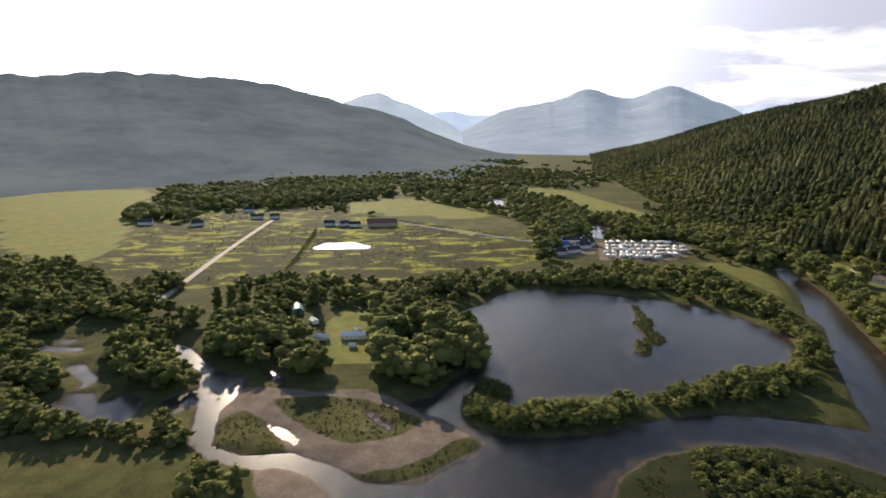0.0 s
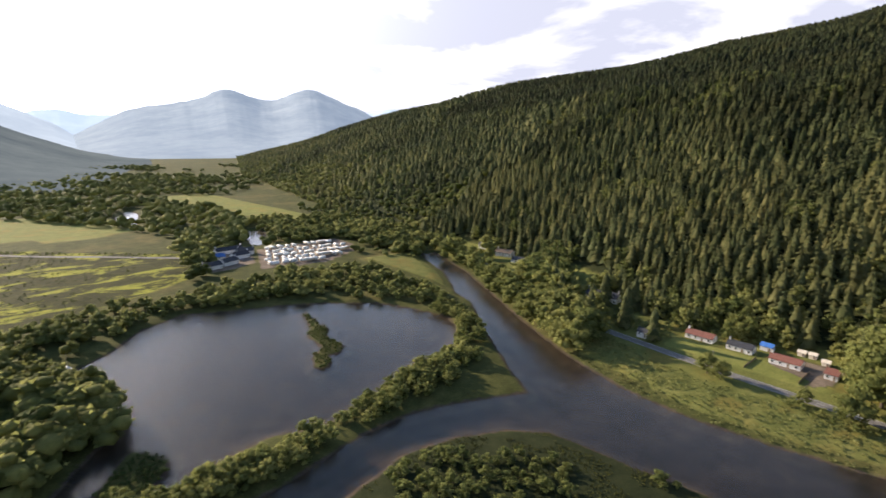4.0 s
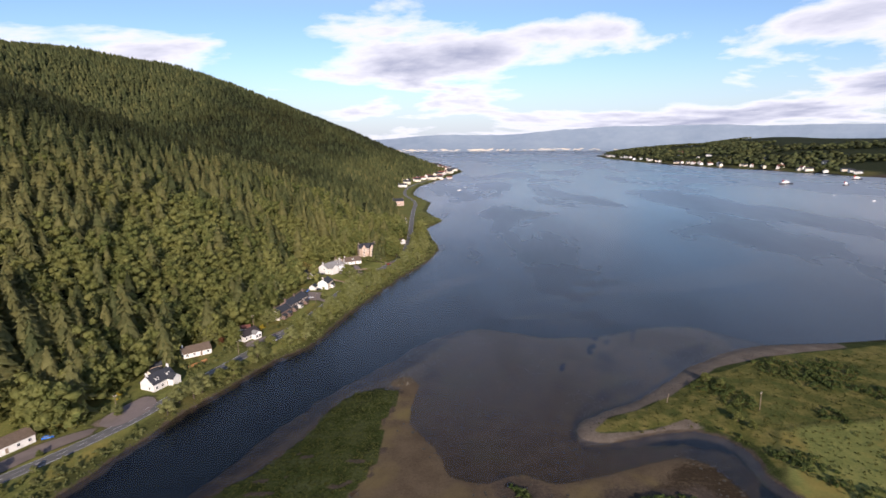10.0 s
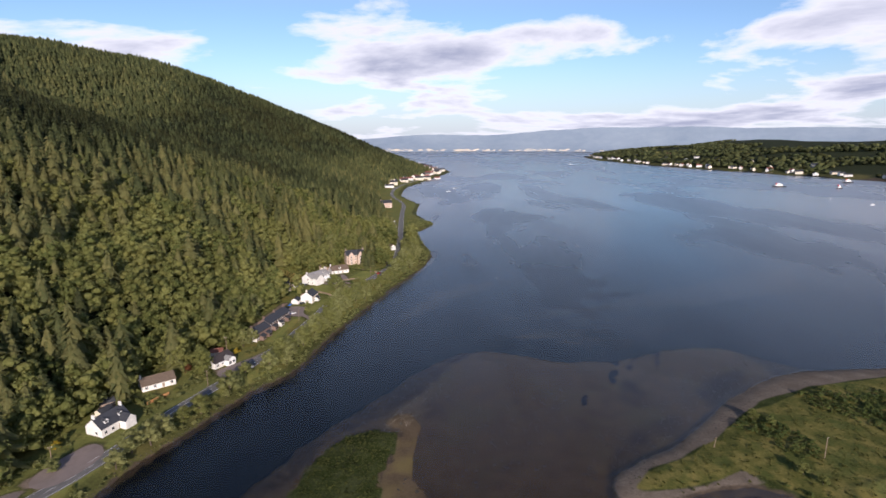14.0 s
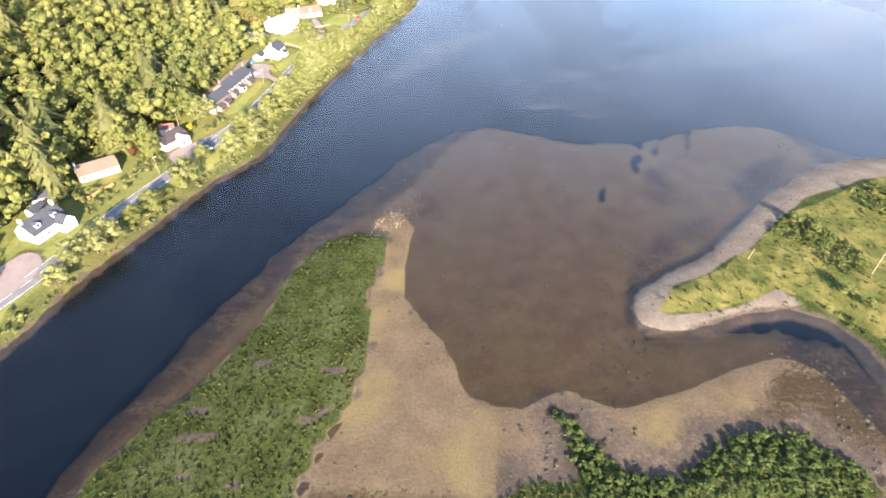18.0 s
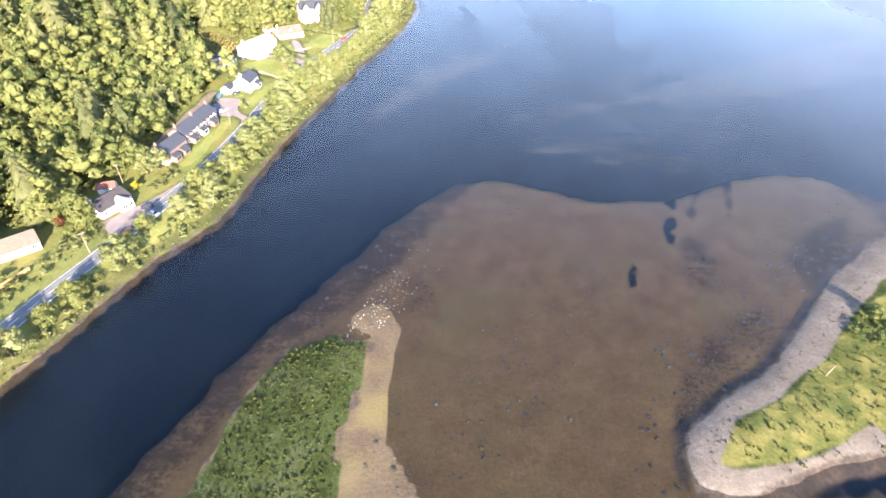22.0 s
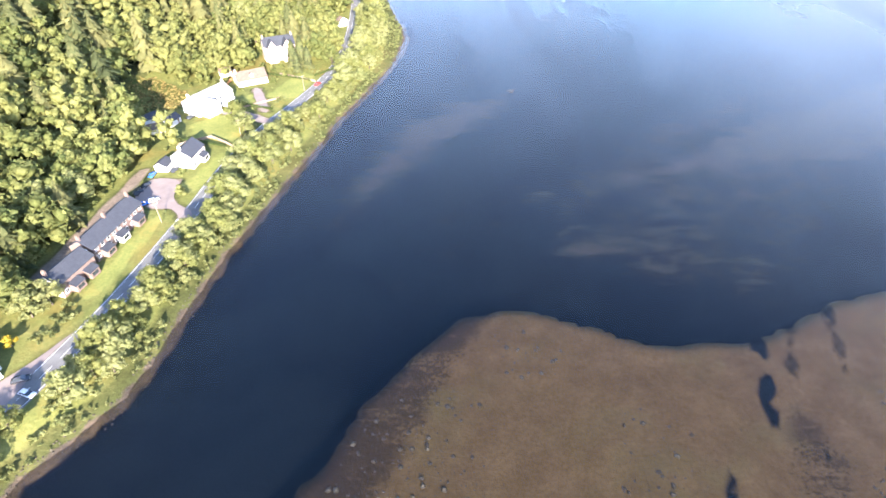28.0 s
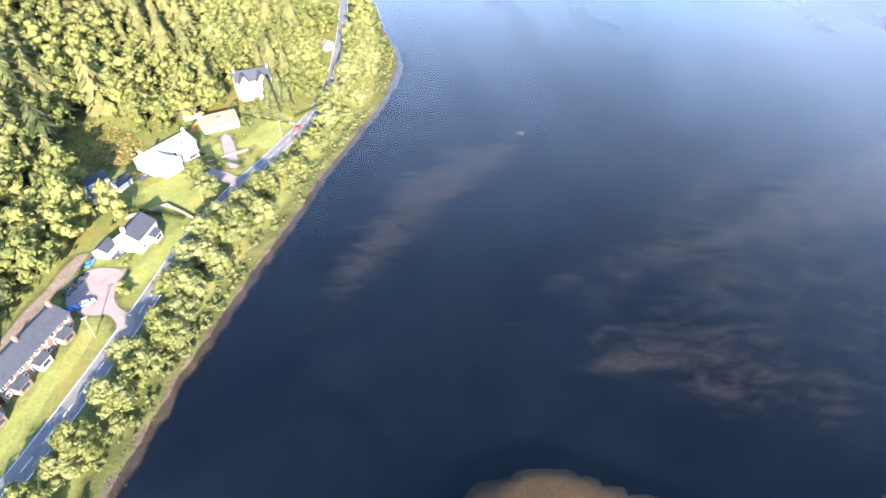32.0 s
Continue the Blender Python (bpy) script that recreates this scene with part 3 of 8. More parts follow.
ROAD = [(-330, -420), (-285, -330), (-250, -262), (-232, -215), (-226, -165), (-220, -110), (-218, -60), (-213, -10), (-206, 22), (-197, 55),
        (-184, 88), (-166, 124), (-148, 150), (-135, 172), (-126, 194), (-119, 225), (-106, 260), (-93.5, 300), (-88, 328), (-83.5, 356),
        (-80, 386), (-73, 418), (-60, 450), (-49, 484), (-44, 522), (-45, 600), (-51, 690), (-60, 850), (-62, 960), (-100, 1090),
        (-105, 1280), (-55, 1500), (-10, 1760)]
ROAD_Z = 3.7
DRIVES = [[(-105, 360), (-108, 366), (-107, 373), (-104, 377), (-94, 376), (-94, 369), (-93, 363), (-90, 359), (-83, 355), (-83, 346), (-86, 347), (-88, 353), (-92, 357), (-96, 356), (-102, 358)],
          [(-121, 318), (-112, 384), (-108, 384), (-117, 318)],
          [(-173, 126), (-158, 163), (-143, 178), (-140, 172), (-152, 157), (-166, 124)],
          [(-146, 180), (-138, 205), (-132, 205), (-126, 196), (-133, 176)],
          [(-108, 262), (-116, 272), (-104, 286), (-97, 300), (-101, 288), (-104, 268)],
          [(-96, 434), (-93, 438), (-87, 438), (-71, 430), (-67, 427), (-68, 423), (-72, 425), (-87, 431)],
          [(-87, 464), (-82, 464), (-72, 436), (-77, 436)],
          [(-230, 2), (-214, 24), (-208, 22), (-220, -4)],
          [(-262, -100), (-262, -72), (-240, -72), (-228, -80), (-238, -80), (-244, -100)],
          [(-257, -536), (-170, -544), (-136, -458), (-192, -446), (-254, -482)], [(-100, -474), (-140, -478), (-165, -548), (-128, -545)]]
LAWNS = [[(-247, -148), (-247, -72), (-229, -72), (-230, -150)], [(-224, 30), (-212, 54), (-203, 44), (-214, 20)],
         [(-166, 124), (-150, 158), (-141, 170), (-139, 164), (-150, 143), (-160, 124)], [(-132, 205), (-124, 226), (-120, 222), (-126, 200)],
         [(-103, 312), (-96, 352), (-92, 350), (-98, 310)], [(-105, 422), (-93, 433), (-77, 425), (-81, 405), (-97, 408)], [(-92, 445), (-84, 458), (-80, 444)],
         [(-92, 372), (-84, 400), (-80, 396), (-86, 368)], [(-78, 452), (-66, 488), (-58, 480), (-62, 454)],
         [(-320, -281), (-328, -277), (-327, -254), (-318, -236), (-305, -234), (-313, -268)]]
SCRUB = [(-142, 441), (-145, 465), (-135, 471), (-118, 459), (-110, 445), (-119, 435), (-136, 434)]
CREEKS = [[(92, 293), (96, 295), (96, 290), (95, 281), (93, 280), (91, 286), (89, 288)], [(88, 279), (92, 281), (91, 276), (89, 271), (85, 271)],
          [(85, 270), (88, 269), (86, 262), (82, 262)], [(67, 255), (69, 251), (66, 240), (62, 240), (64, 248)]]
WEED_LINES = [[(105, 296), (101, 287), (97, 277), (96, 268), (94, 258), (90, 249)], [(122, 304), (118, 295), (115, 286), (112, 279)]]
MARSH_CREEKS = [[(-68, 146), (-64, 145), (-59, 146)], [(-64, 151), (-59, 150), (-53, 148)], [(-74, 140), (-71, 139), (-67, 138)], [(-39, 141), (-34, 142), (-29, 146)],
                [(-32, 157), (-23, 158)], [(-68, 136), (-60, 138), (-56, 138)], [(-52, 162), (-49, 160), (-45, 161)], [(-60, 128), (-52, 124), (-44, 126)], [(-88, 112), (-78, 106), (-70, 108)]]
WEED_BEDS = [[(65, 208), (88, 231), (111, 241), (106, 225), (91, 210), (75, 200), (61, 190), (58, 195)], [(90, 274), (97, 271), (100, 253), (92, 235), (81, 237), (81, 253)],
             [(116, 253), (138, 274), (170, 292), (147, 257), (120, 239)], [(-12, 245), (-3, 259), (6, 240), (4, 232), (-7, 228), (-11, 228)]]
TAN_FLAT = [(-8, 226), (8, 228), (9, 223), (-3, 211), (-6, 214)]
INNER_FRINGE = [(26, 310), (9, 287), (-1, 266), (-11, 249), (-18, 240), (-30, 226), (-44, 212), (-53, 185), (-80, 130), (60, 120), (170, 260), (160, 330)]
SPIT = [(112, 120), (122, 150), (124, 168), (112, 184), (80, 176), (60, 176), (64, 188), (89, 200), (130, 232), (180, 258), (260, 276), (620, 330), (620, -150), (190, -150), (120, -60), (136, 60)]


def along(x, y, line):
    """Distance to a polyline."""
    x, y = np.asarray(x, float), np.asarray(y, float)
    best = np.full(x.shape, 1e12)
    for (ax, ay), (bx, by) in zip(line, line[1:]):
        dx, dy = bx - ax, by - ay
        t = np.clip(((x - ax) * dx + (y - ay) * dy) / (dx * dx + dy * dy), 0, 1)
        best = np.minimum(best, (x - ax - t * dx) ** 2 + (y - ay - t * dy) ** 2)
    return np.sqrt(best)


def smooth_line(line, step=6.0):
    """A polyline rounded off and cut into even steps."""
    p = np.array(line, float)
    for _ in range(3):
        q = 0.75 * p[:-1] + 0.25 * p[1:]
        r = 0.25 * p[:-1] + 0.75 * p[1:]
        p = np.concatenate([p[:1], np.stack([q, r], 1).reshape(-1, 2), p[-1:]])
    d = np.r_[0, np.cumsum(np.hypot(*np.diff(p, axis=0).T))]
    t = np.arange(0, d[-1], step)
    return np.stack([np.interp(t, d, p[:, 0]), np.interp(t, d, p[:, 1])], -1)


def ramp01(v, a, b):
    v = np.clip((v - a) / (b - a), 0, 1)
    return v * v * (3 - 2 * v)


def west_hill(x, y):
    d = np.maximum(np.interp(y, FOOT_Y, FOOT_X) - x + 6 * value_noise(x, y, 70, 3), 0)
    steep = np.where(d < 250, 0.60 * d, 150 + 0.60 * (d - 250) - 0.60 / 1500 * np.minimum(d - 250, 750) ** 2)
    steep = np.where(d > 1000, 150 + 0.30 * 750 + 0.02 * (d - 1000), steep)
    soft = steep * np.clip(d / 40, 0, 1) ** 0.6
    bumps = 1 + 0.10 * fractal(x, y, 320, 3, 5) * np.clip(d / 150, 0, 1)
    # a hollow added to turn part of the slope from the sun and darken it
    shade_hollow = 1 - 0.40 * np.exp(-((y - 930 + 0.25 * (x + 400)) / 230) ** 2) * ramp01(d, 40, 180) * (1 - ramp01(d, 480, 800))
    return soft * np.interp(y, RISE_Y, RISE) * bumps * shade_hollow


EAST_FOOT = [(1700, -250), (900, -640), (600, -880), (410, -1040), (150, -1480), (-250, -1800), (-640, -3000), (-700, -4900),
             (4900, -4900), (4900, -250)]


def east_ridge(x, y):
    d = np.maximum(signed(x, y, EAST_FOOT) + 25 * value_noise(x, y, 160, 9), 0)
    return np.where(d < 900, 0.42 * d - 0.42 / 1900 * d ** 2, 199 + 0.0 * d) * (1 + 0.12 * fractal(x, y, 420, 3, 8)) * np.interp(x, [-470, -54, 219, 460], [0.35, 0.72, 1.05, 1.38])


def land_and_zones(x, y):
    """Height of the ground, with the weights of its surfaces."""
    wob = 2.2 * fractal(x, y, 16, 3, 1) + 0.7 * value_noise(x, y, 3.7, 4)
    water = signed(x, y, LOCH)
    for poly in (POND, *POOLS):
        water = np.maximum(water, signed(x, y, poly))
    for poly in (POND_ISLE, ISLET, MARSH, PENINSULA):
        water = np.minimum(water, -signed(x, y, poly))
    far = np.hypot(x, y - 100) > 1200
    shore = -water + np.where(far, 0, wob * 0.55)
    z = np.where(shore > 0, 1.5 * (1 - np.exp(-shore / 7)) + 0.012 * np.minimum(shore, 120), -4 * (1 - np.exp(shore / np.where((x < -12) & (y > 120), 3.4, 8))))
    side = (np.interp(y, FOOT_Y, FOOT_X) - x > -95) & (x < 60) & (y > -430)
    z = z + np.where(side & (shore > 0), 1.7 * ramp01(shore, 5, 15) + np.clip(0.025 * (shore - 18), 0, 1.1), 0)
    sand = signed(x, y, SAND) + 0.5 * wob
    marsh = signed(x, y, MARSH)
    shallow = signed(x, y, SHALLOW) + 1.2 * wob
    bed = -0.28 - 1.0 * np.exp(-np.abs(shore + 2.6) / 2.2) * (y > 158) * (y < 236) * (x > 48) * (shore < 0) + 0.10 * fractal(x, y, 22, 3, 2)
    bed = bed + 0.27 * np.clip(0.5 + (signed(x, y, TAN_FLAT) + 0.4 * wob) / 1.5, 0, 1)
    keep = np.clip(shallow / 4, 0, 1) * (shore < 0.3)
    z = np.where(shore < 0.3, z * (1 - keep) + np.minimum(bed, -0.05) * keep, z)
    on_sand = np.clip(sand / 3, 0, 1) * (marsh < 0.5)
    z = z * (1 - on_sand) + (0.14 + 0.06 * fractal(x, y, 30, 3, 6)) * on_sand
    shoal = np.max([amount * np.clip(0.5 + signed(x, y, p) / 22, 0, 1) for p, amount in zip(SHOALS, (0.80, 0.50, 0.74, 0.6, 0.36, 0.7, 0.42, 0.34))], axis=0)
    shoal = np.maximum(shoal, np.clip(0.5 + np.max([signed(x, y, p) for p in TONGUES], axis=0) / 7, 0, 1) * 0.95) * ramp01(water, 2, 10)
    bar = signed(x, y, GRAVEL_BAR) + wob
    tip = signed(x, y, GRAVEL_TIP) + wob
    hill = west_hill(x, y)
    pen = np.maximum(signed(x, y, PENINSULA), 0)
    hill = hill + np.where(pen > 0, np.minimum(pen * 0.11, 75) * (1 + 0.5 * fractal(x, y, 500, 3, 3)), 0)
    z = z + np.where(shore > 0, hill, 0)
    z = z + np.where((shore > 4) & (hill < 1), 0.35 * fractal(x, y, 40, 3, 7), 0)
    off_road = along(x, y, ROAD)
    flat = 1 - ramp01(off_road, 4.2, 9.0)
    z = np.where(shore > 0, z * (1 - flat) + (ROAD_Z - 0.12) * flat, z)
    one = lambda d, w=3.0: np.clip(0.5 + d / w, 0, 1)  # noqa: E731
    zones = {
        "rough": one(signed(x, y, ROUGH_FIELD), 12),
        "meadow": np.max([one(signed(x, y, p), 4) for p in (*FIELDS, CAMP_FIELD, *LAWNS)], axis=0),
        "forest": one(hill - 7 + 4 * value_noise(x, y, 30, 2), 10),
        "marsh": one(np.maximum(marsh + 0.4 * wob, np.where(shore > 0.2, signed(x, y, [(95, 100), (55, 160), (55, 200), (200, 285), (600, 330), (600, 100)]) - 4, -9)), 3),
        "sand": np.maximum(one(sand, 3), one(shallow, 5) * (shore < 0.5)) * (marsh < 1),
        "beach": one(np.maximum(signed(x, y, BEACH) + 0.2, signed(x, y, SPIT_SOUTH)) + 0.5 * wob, 3) * (shore > -1),
        "mud": np.clip(np.where(shore > 0, np.exp(-shore / np.where((x < -12) & (y > 120), 1.1, 2.0)), 0) * (hill < 3) * (1 - one(signed(x, y, BEACH) + 1.5, 3)) + 0.30 * np.exp(-((shallow - 3) / 9) ** 2) * (shore < 0.3)
                       , 0, 1),
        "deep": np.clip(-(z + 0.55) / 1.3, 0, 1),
        "gravel": np.maximum(np.maximum(one(bar, 3), one(tip, 3)) * one(-np.max([signed(x, y, p) for p in BAR_GRASS], axis=0) + 0.6 * wob, 3), 0) * (shore > -0.5),
    }
    wall = one((y - 14) * (y < 70) + (122 - y) * (y >= 70), 8) * (x < -125) * (x > -215) * (shore > -1) * (1 - ramp01(shore, 7, 10))
    drive = np.max([one(signed(x, y, p), 2) for p in DRIVES], axis=0)
    zones["gravel"] = np.maximum(np.maximum(zones["gravel"], drive), wall)
    zones["meadow"] = zones["meadow"] * (1 - drive)
    weed = np.max([signed(x, y, p) for p in WEED_BEDS], axis=0)
    creek = np.max([signed(x, y, p) for p in CREEKS], axis=0)
    fringe = one(-signed(x, y, INNER_FRINGE), 10) * one(shallow, 4) * (y > 100)
    zones["weed"] = np.clip(np.maximum(np.clip(0.5 + weed / 14, 0, 1) * (0.82 + 0.5 * fractal(x, y, 18, 3, 33)), 0.95 * fringe)
                            + 0.35 * np.exp(-(shore / 5) ** 2) * (x > 45), 0, 1) * (shore < 0.6)
    zones["mud"] = np.maximum(zones["mud"], (shore < 0.8) * (shallow < 0) * 0.95)
    zones["deep"] = np.maximum(zones["deep"], 0.85 * one(creek + 0.8 * wob, 2.5) * (shore < 0))
    zones["weed"] = np.maximum(zones["weed"], 0.6 * one(creek + wob + 1.0, 4) * (shore < 0))
    string = np.min([along(x, y, c) for c in WEED_LINES], axis=0) + 1.6 * value_noise(x, y, 6, 84)
    zones["weed"] = np.maximum(zones["weed"], np.clip(1.25 - string / 2.4, 0, 1) * (shore < 0))
    zones["deep"] = np.maximum(zones["deep"], 0.62 * np.clip(1.0 - string / 1.6, 0, 1) * (shore < 0))
    rim = 0.9 * np.exp(-((shore + 1.2) / 1.5) ** 2) * (x > 48) * (y > 140) * (y < 262) * (shore < 0.3)
    flat_mud = np.clip(np.exp(-np.abs(marsh) / 7) * (marsh < 0.5) * (sand > -2) * (x > 10) * (1.1 + 1.0 * fractal(x, y, 16, 3, 45)), 0, 1)
    zones["mud"] = np.maximum(zones["mud"], np.maximum(rim, flat_mud))
    dry = one(signed(x, y, [(139, 181), (200, 190), (215, 150), (151, 128), (122, 130), (126, 150)]) + wob, 8)
    zones["heath"] = (1 - dry) * one(signed(x, y, SPIT) - 3 + 0.6 * wob, 3) * (shore > 0.6)
    zones["heath"] = np.maximum(zones["heath"], one(signed(x, y, SCRUB) + wob, 4))
    for cx, cy, rx, ry in CLEARINGS[:-1]:
        zones["heath"] = np.maximum(zones["heath"], np.clip(2.2 - 2 * np.hypot((x - cx) / rx, (y - cy) / ry), 0, 1))
    zones["forest"] = zones["forest"] * (1 - zones["heath"])
    zones["meadow"] = np.maximum(zones["meadow"], 0.62 * dry * (shore > 0.6))
    zones["marsh"] = zones["marsh"] * (1 - np.maximum(dry, 0) * (x > 110))
    runnel = np.min([along(x, y, c) for c in MARSH_CREEKS], axis=0) + 1.1 * value_noise(x, y, 5, 83)
    zones["mud"] = np.maximum(zones["mud"], np.clip(1.2 - runnel / 1.1, 0, 1) * (marsh > 0))
    zones["shoal"] = shoal
    # cloud shade on the river island, put in as dark forest-floor colour
    zones["marsh"] = zones["marsh"] * (1 - 0.9 * one(marsh, 6) * (1 - ramp01(y, 40, 80)))
    zones["forest"] = np.maximum(zones["forest"], 1.0 * one(marsh, 6) * (1 - ramp01(y, 40, 80)))
    zones["meadow"] = np.maximum(zones["meadow"], 0.52 * side * (hill < 4) * ramp01(shore, 3, 8) * (x < -20) * (1 - drive))
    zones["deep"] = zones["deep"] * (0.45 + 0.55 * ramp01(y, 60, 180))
    return z, zones

# ---- ground, water and distance ----
def mesh_from(name, verts, faces, material=None, smooth=False):
    """A mesh from numpy arrays; the faces are one array of equal-sized polygons."""
    me = bpy.data.meshes.new(name)
    verts, faces = np.asarray(verts, np.float32), np.asarray(faces, np.int32)
    n, k = faces.shape
    me.vertices.add(len(verts))
    me.vertices.foreach_set("co", verts.ravel())
    me.loops.add(n * k)
    me.loops.foreach_set("vertex_index", faces.ravel())
    me.polygons.add(n)
    me.polygons.foreach_set("loop_start", np.arange(0, n * k, k, dtype=np.int32))
    me.polygons.foreach_set("loop_total", np.full(n, k, np.int32))
    me.polygons.foreach_set("use_smooth", np.full(n, smooth))
    me.update(calc_edges=True)
    if material:
        me.materials.append(material)
    return me


def spread(low, high, step, far_low, far_high, growth=1.085):
    """Even steps between low and high that widen towards the far ends."""
    mid = list(np.arange(low, high + step / 2, step))
    d, left = step, [low]
    while left[-1] > far_low:
        d *= growth
        left.append(left[-1] - d)
    d, right = step, [mid[-1]]
    while right[-1] < far_high:
        d *= growth
        right.append(right[-1] + d)
    return np.array(left[:0:-1] + mid + right[1:])


def build_ground():
    gx, gy = spread(-330, 235, 2.5, -4900, 4900), spread(-400, 620, 2.5, -4900, 5100)
    xx, yy = np.meshgrid(gx, gy)
    z, zones = land_and_zones(xx.ravel(), yy.ravel())
    nx, ny = len(gx), len(gy)
    idx = np.arange(nx * ny).reshape(ny, nx)
    faces = np.stack([idx[:-1, :-1], idx[:-1, 1:], idx[1:, 1:], idx[1:, :-1]], -1).reshape(-1, 4)
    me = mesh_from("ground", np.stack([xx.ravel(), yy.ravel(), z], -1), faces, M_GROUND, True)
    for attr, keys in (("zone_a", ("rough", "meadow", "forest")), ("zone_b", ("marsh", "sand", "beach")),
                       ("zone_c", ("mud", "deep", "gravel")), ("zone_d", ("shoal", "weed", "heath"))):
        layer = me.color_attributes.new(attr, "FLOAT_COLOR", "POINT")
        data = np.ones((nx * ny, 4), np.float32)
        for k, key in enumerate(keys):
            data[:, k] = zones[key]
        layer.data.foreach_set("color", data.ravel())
    tagged(new("ground", me), "rolling ground of pasture, saltmarsh, tidal sand and wooded hillside", "ground", kind="structure")
    return gx, gy, z.reshape(ny, nx)


GX, GY, GZ = build_ground()


def ground_z(x, y):
    """Height of the built ground sheet at points."""
    x, y = np.atleast_1d(np.asarray(x, float)), np.atleast_1d(np.asarray(y, float))
    i = np.clip(np.searchsorted(GX, x) - 1, 0, len(GX) - 2)
    j = np.clip(np.searchsorted(GY, y) - 1, 0, len(GY) - 2)
    u, v = (x - GX[i]) / (GX[i + 1] - GX[i]), (y - GY[j]) / (GY[j + 1] - GY[j])
    return (GZ[j, i] * (1 - u) * (1 - v) + GZ[j, i + 1] * u * (1 - v) + GZ[j + 1, i] * (1 - u) * v + GZ[j + 1, i + 1] * u * v)


def gz(x, y):
    return float(ground_z(x, y)[0])


water_me = mesh_from("loch_water", [(-4900, -1200, 0), (4900, -1200, 0), (4900, 5100, 0), (-4900, 5100, 0)], [(0, 1, 2, 3)], M_WATER)
tagged(new("loch_water", water_me), "dark peaty loch and river water with wind ruffles", "water", kind="structure")


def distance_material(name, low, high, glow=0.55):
    """Far hills as a backdrop: haze is put into their colour and a glow."""
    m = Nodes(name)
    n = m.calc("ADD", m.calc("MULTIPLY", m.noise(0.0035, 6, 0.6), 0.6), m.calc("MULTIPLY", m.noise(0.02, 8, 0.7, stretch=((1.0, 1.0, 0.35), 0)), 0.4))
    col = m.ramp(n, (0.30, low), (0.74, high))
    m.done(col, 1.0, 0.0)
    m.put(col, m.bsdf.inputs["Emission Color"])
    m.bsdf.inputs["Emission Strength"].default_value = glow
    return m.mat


def mountain_range(name, label, ridge, foot_gap, material, seed):
    """A range along bearings: rows of (bearing in degrees left of +y, distance, crest height)."""
    bear = np.linspace(ridge[0][0], ridge[-1][0], 260)
    far = np.interp(bear, [r[0] for r in ridge], [r[1] for r in ridge])
    top = np.interp(bear, [r[0] for r in ridge], [r[2] for r in ridge])
    soften = np.hanning(19) / np.hanning(19).sum()
    far, top = (np.convolve(np.pad(a, 9, mode="edge"), soften, "valid") for a in (far, top))
    rough = top * 0.04 * fractal(bear * 40, bear * 0, 60, 4, seed + 2)
    top = top + rough
    rows, verts = 30, []
    for k in range(rows):
        f = k / (rows - 1)
        d = far - foot_gap * (1 - f)
        x, y = -np.sin(np.radians(bear)) * d, np.cos(np.radians(bear)) * d
        h = top * (f ** 1.25) * (1 + 0.30 * (1 - f) * fractal(x, y, 520, 4, seed)) + top * 0.05 * fractal(x, y, 170, 3, seed + 5) * f
        verts.append(np.stack([x, y, h - 6 * (k == 0)], -1))
    n = len(bear)
    idx = np.arange(rows * n).reshape(rows, n)
    faces = np.stack([idx[:-1, :-1], idx[:-1, 1:], idx[1:, 1:], idx[1:, :-1]], -1).reshape(-1, 4)
    ob = new(name, mesh_from(name, np.concatenate(verts), faces, material, True))
    return tagged(ob, label, "mountain", kind="structure")


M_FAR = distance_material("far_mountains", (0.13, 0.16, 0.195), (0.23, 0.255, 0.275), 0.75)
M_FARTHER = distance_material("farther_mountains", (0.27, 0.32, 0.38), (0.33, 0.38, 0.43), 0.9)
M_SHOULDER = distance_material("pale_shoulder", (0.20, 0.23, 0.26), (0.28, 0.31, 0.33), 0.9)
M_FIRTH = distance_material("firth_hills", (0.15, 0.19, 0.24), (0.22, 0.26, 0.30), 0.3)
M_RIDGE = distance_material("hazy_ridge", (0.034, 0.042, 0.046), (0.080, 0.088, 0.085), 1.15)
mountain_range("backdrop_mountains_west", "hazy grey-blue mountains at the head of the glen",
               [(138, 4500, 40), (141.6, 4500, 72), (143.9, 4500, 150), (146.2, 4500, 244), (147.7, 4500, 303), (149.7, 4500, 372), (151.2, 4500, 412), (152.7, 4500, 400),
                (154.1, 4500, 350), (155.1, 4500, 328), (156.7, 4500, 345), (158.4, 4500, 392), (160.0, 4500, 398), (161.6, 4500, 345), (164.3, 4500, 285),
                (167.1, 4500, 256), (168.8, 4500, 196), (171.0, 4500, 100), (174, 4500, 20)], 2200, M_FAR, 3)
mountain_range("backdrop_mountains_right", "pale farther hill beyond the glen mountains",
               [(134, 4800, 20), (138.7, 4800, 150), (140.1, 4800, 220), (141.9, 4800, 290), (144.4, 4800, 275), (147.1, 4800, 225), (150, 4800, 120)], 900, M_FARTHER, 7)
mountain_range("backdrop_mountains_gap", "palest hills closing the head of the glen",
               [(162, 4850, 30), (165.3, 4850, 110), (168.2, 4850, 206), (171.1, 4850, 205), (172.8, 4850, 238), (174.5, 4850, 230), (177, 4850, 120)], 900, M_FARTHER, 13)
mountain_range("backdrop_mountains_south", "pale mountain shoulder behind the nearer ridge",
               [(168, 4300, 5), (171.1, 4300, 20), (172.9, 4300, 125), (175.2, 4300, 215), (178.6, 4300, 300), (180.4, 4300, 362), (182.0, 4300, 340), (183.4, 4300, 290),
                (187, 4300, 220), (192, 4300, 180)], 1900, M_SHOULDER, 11)
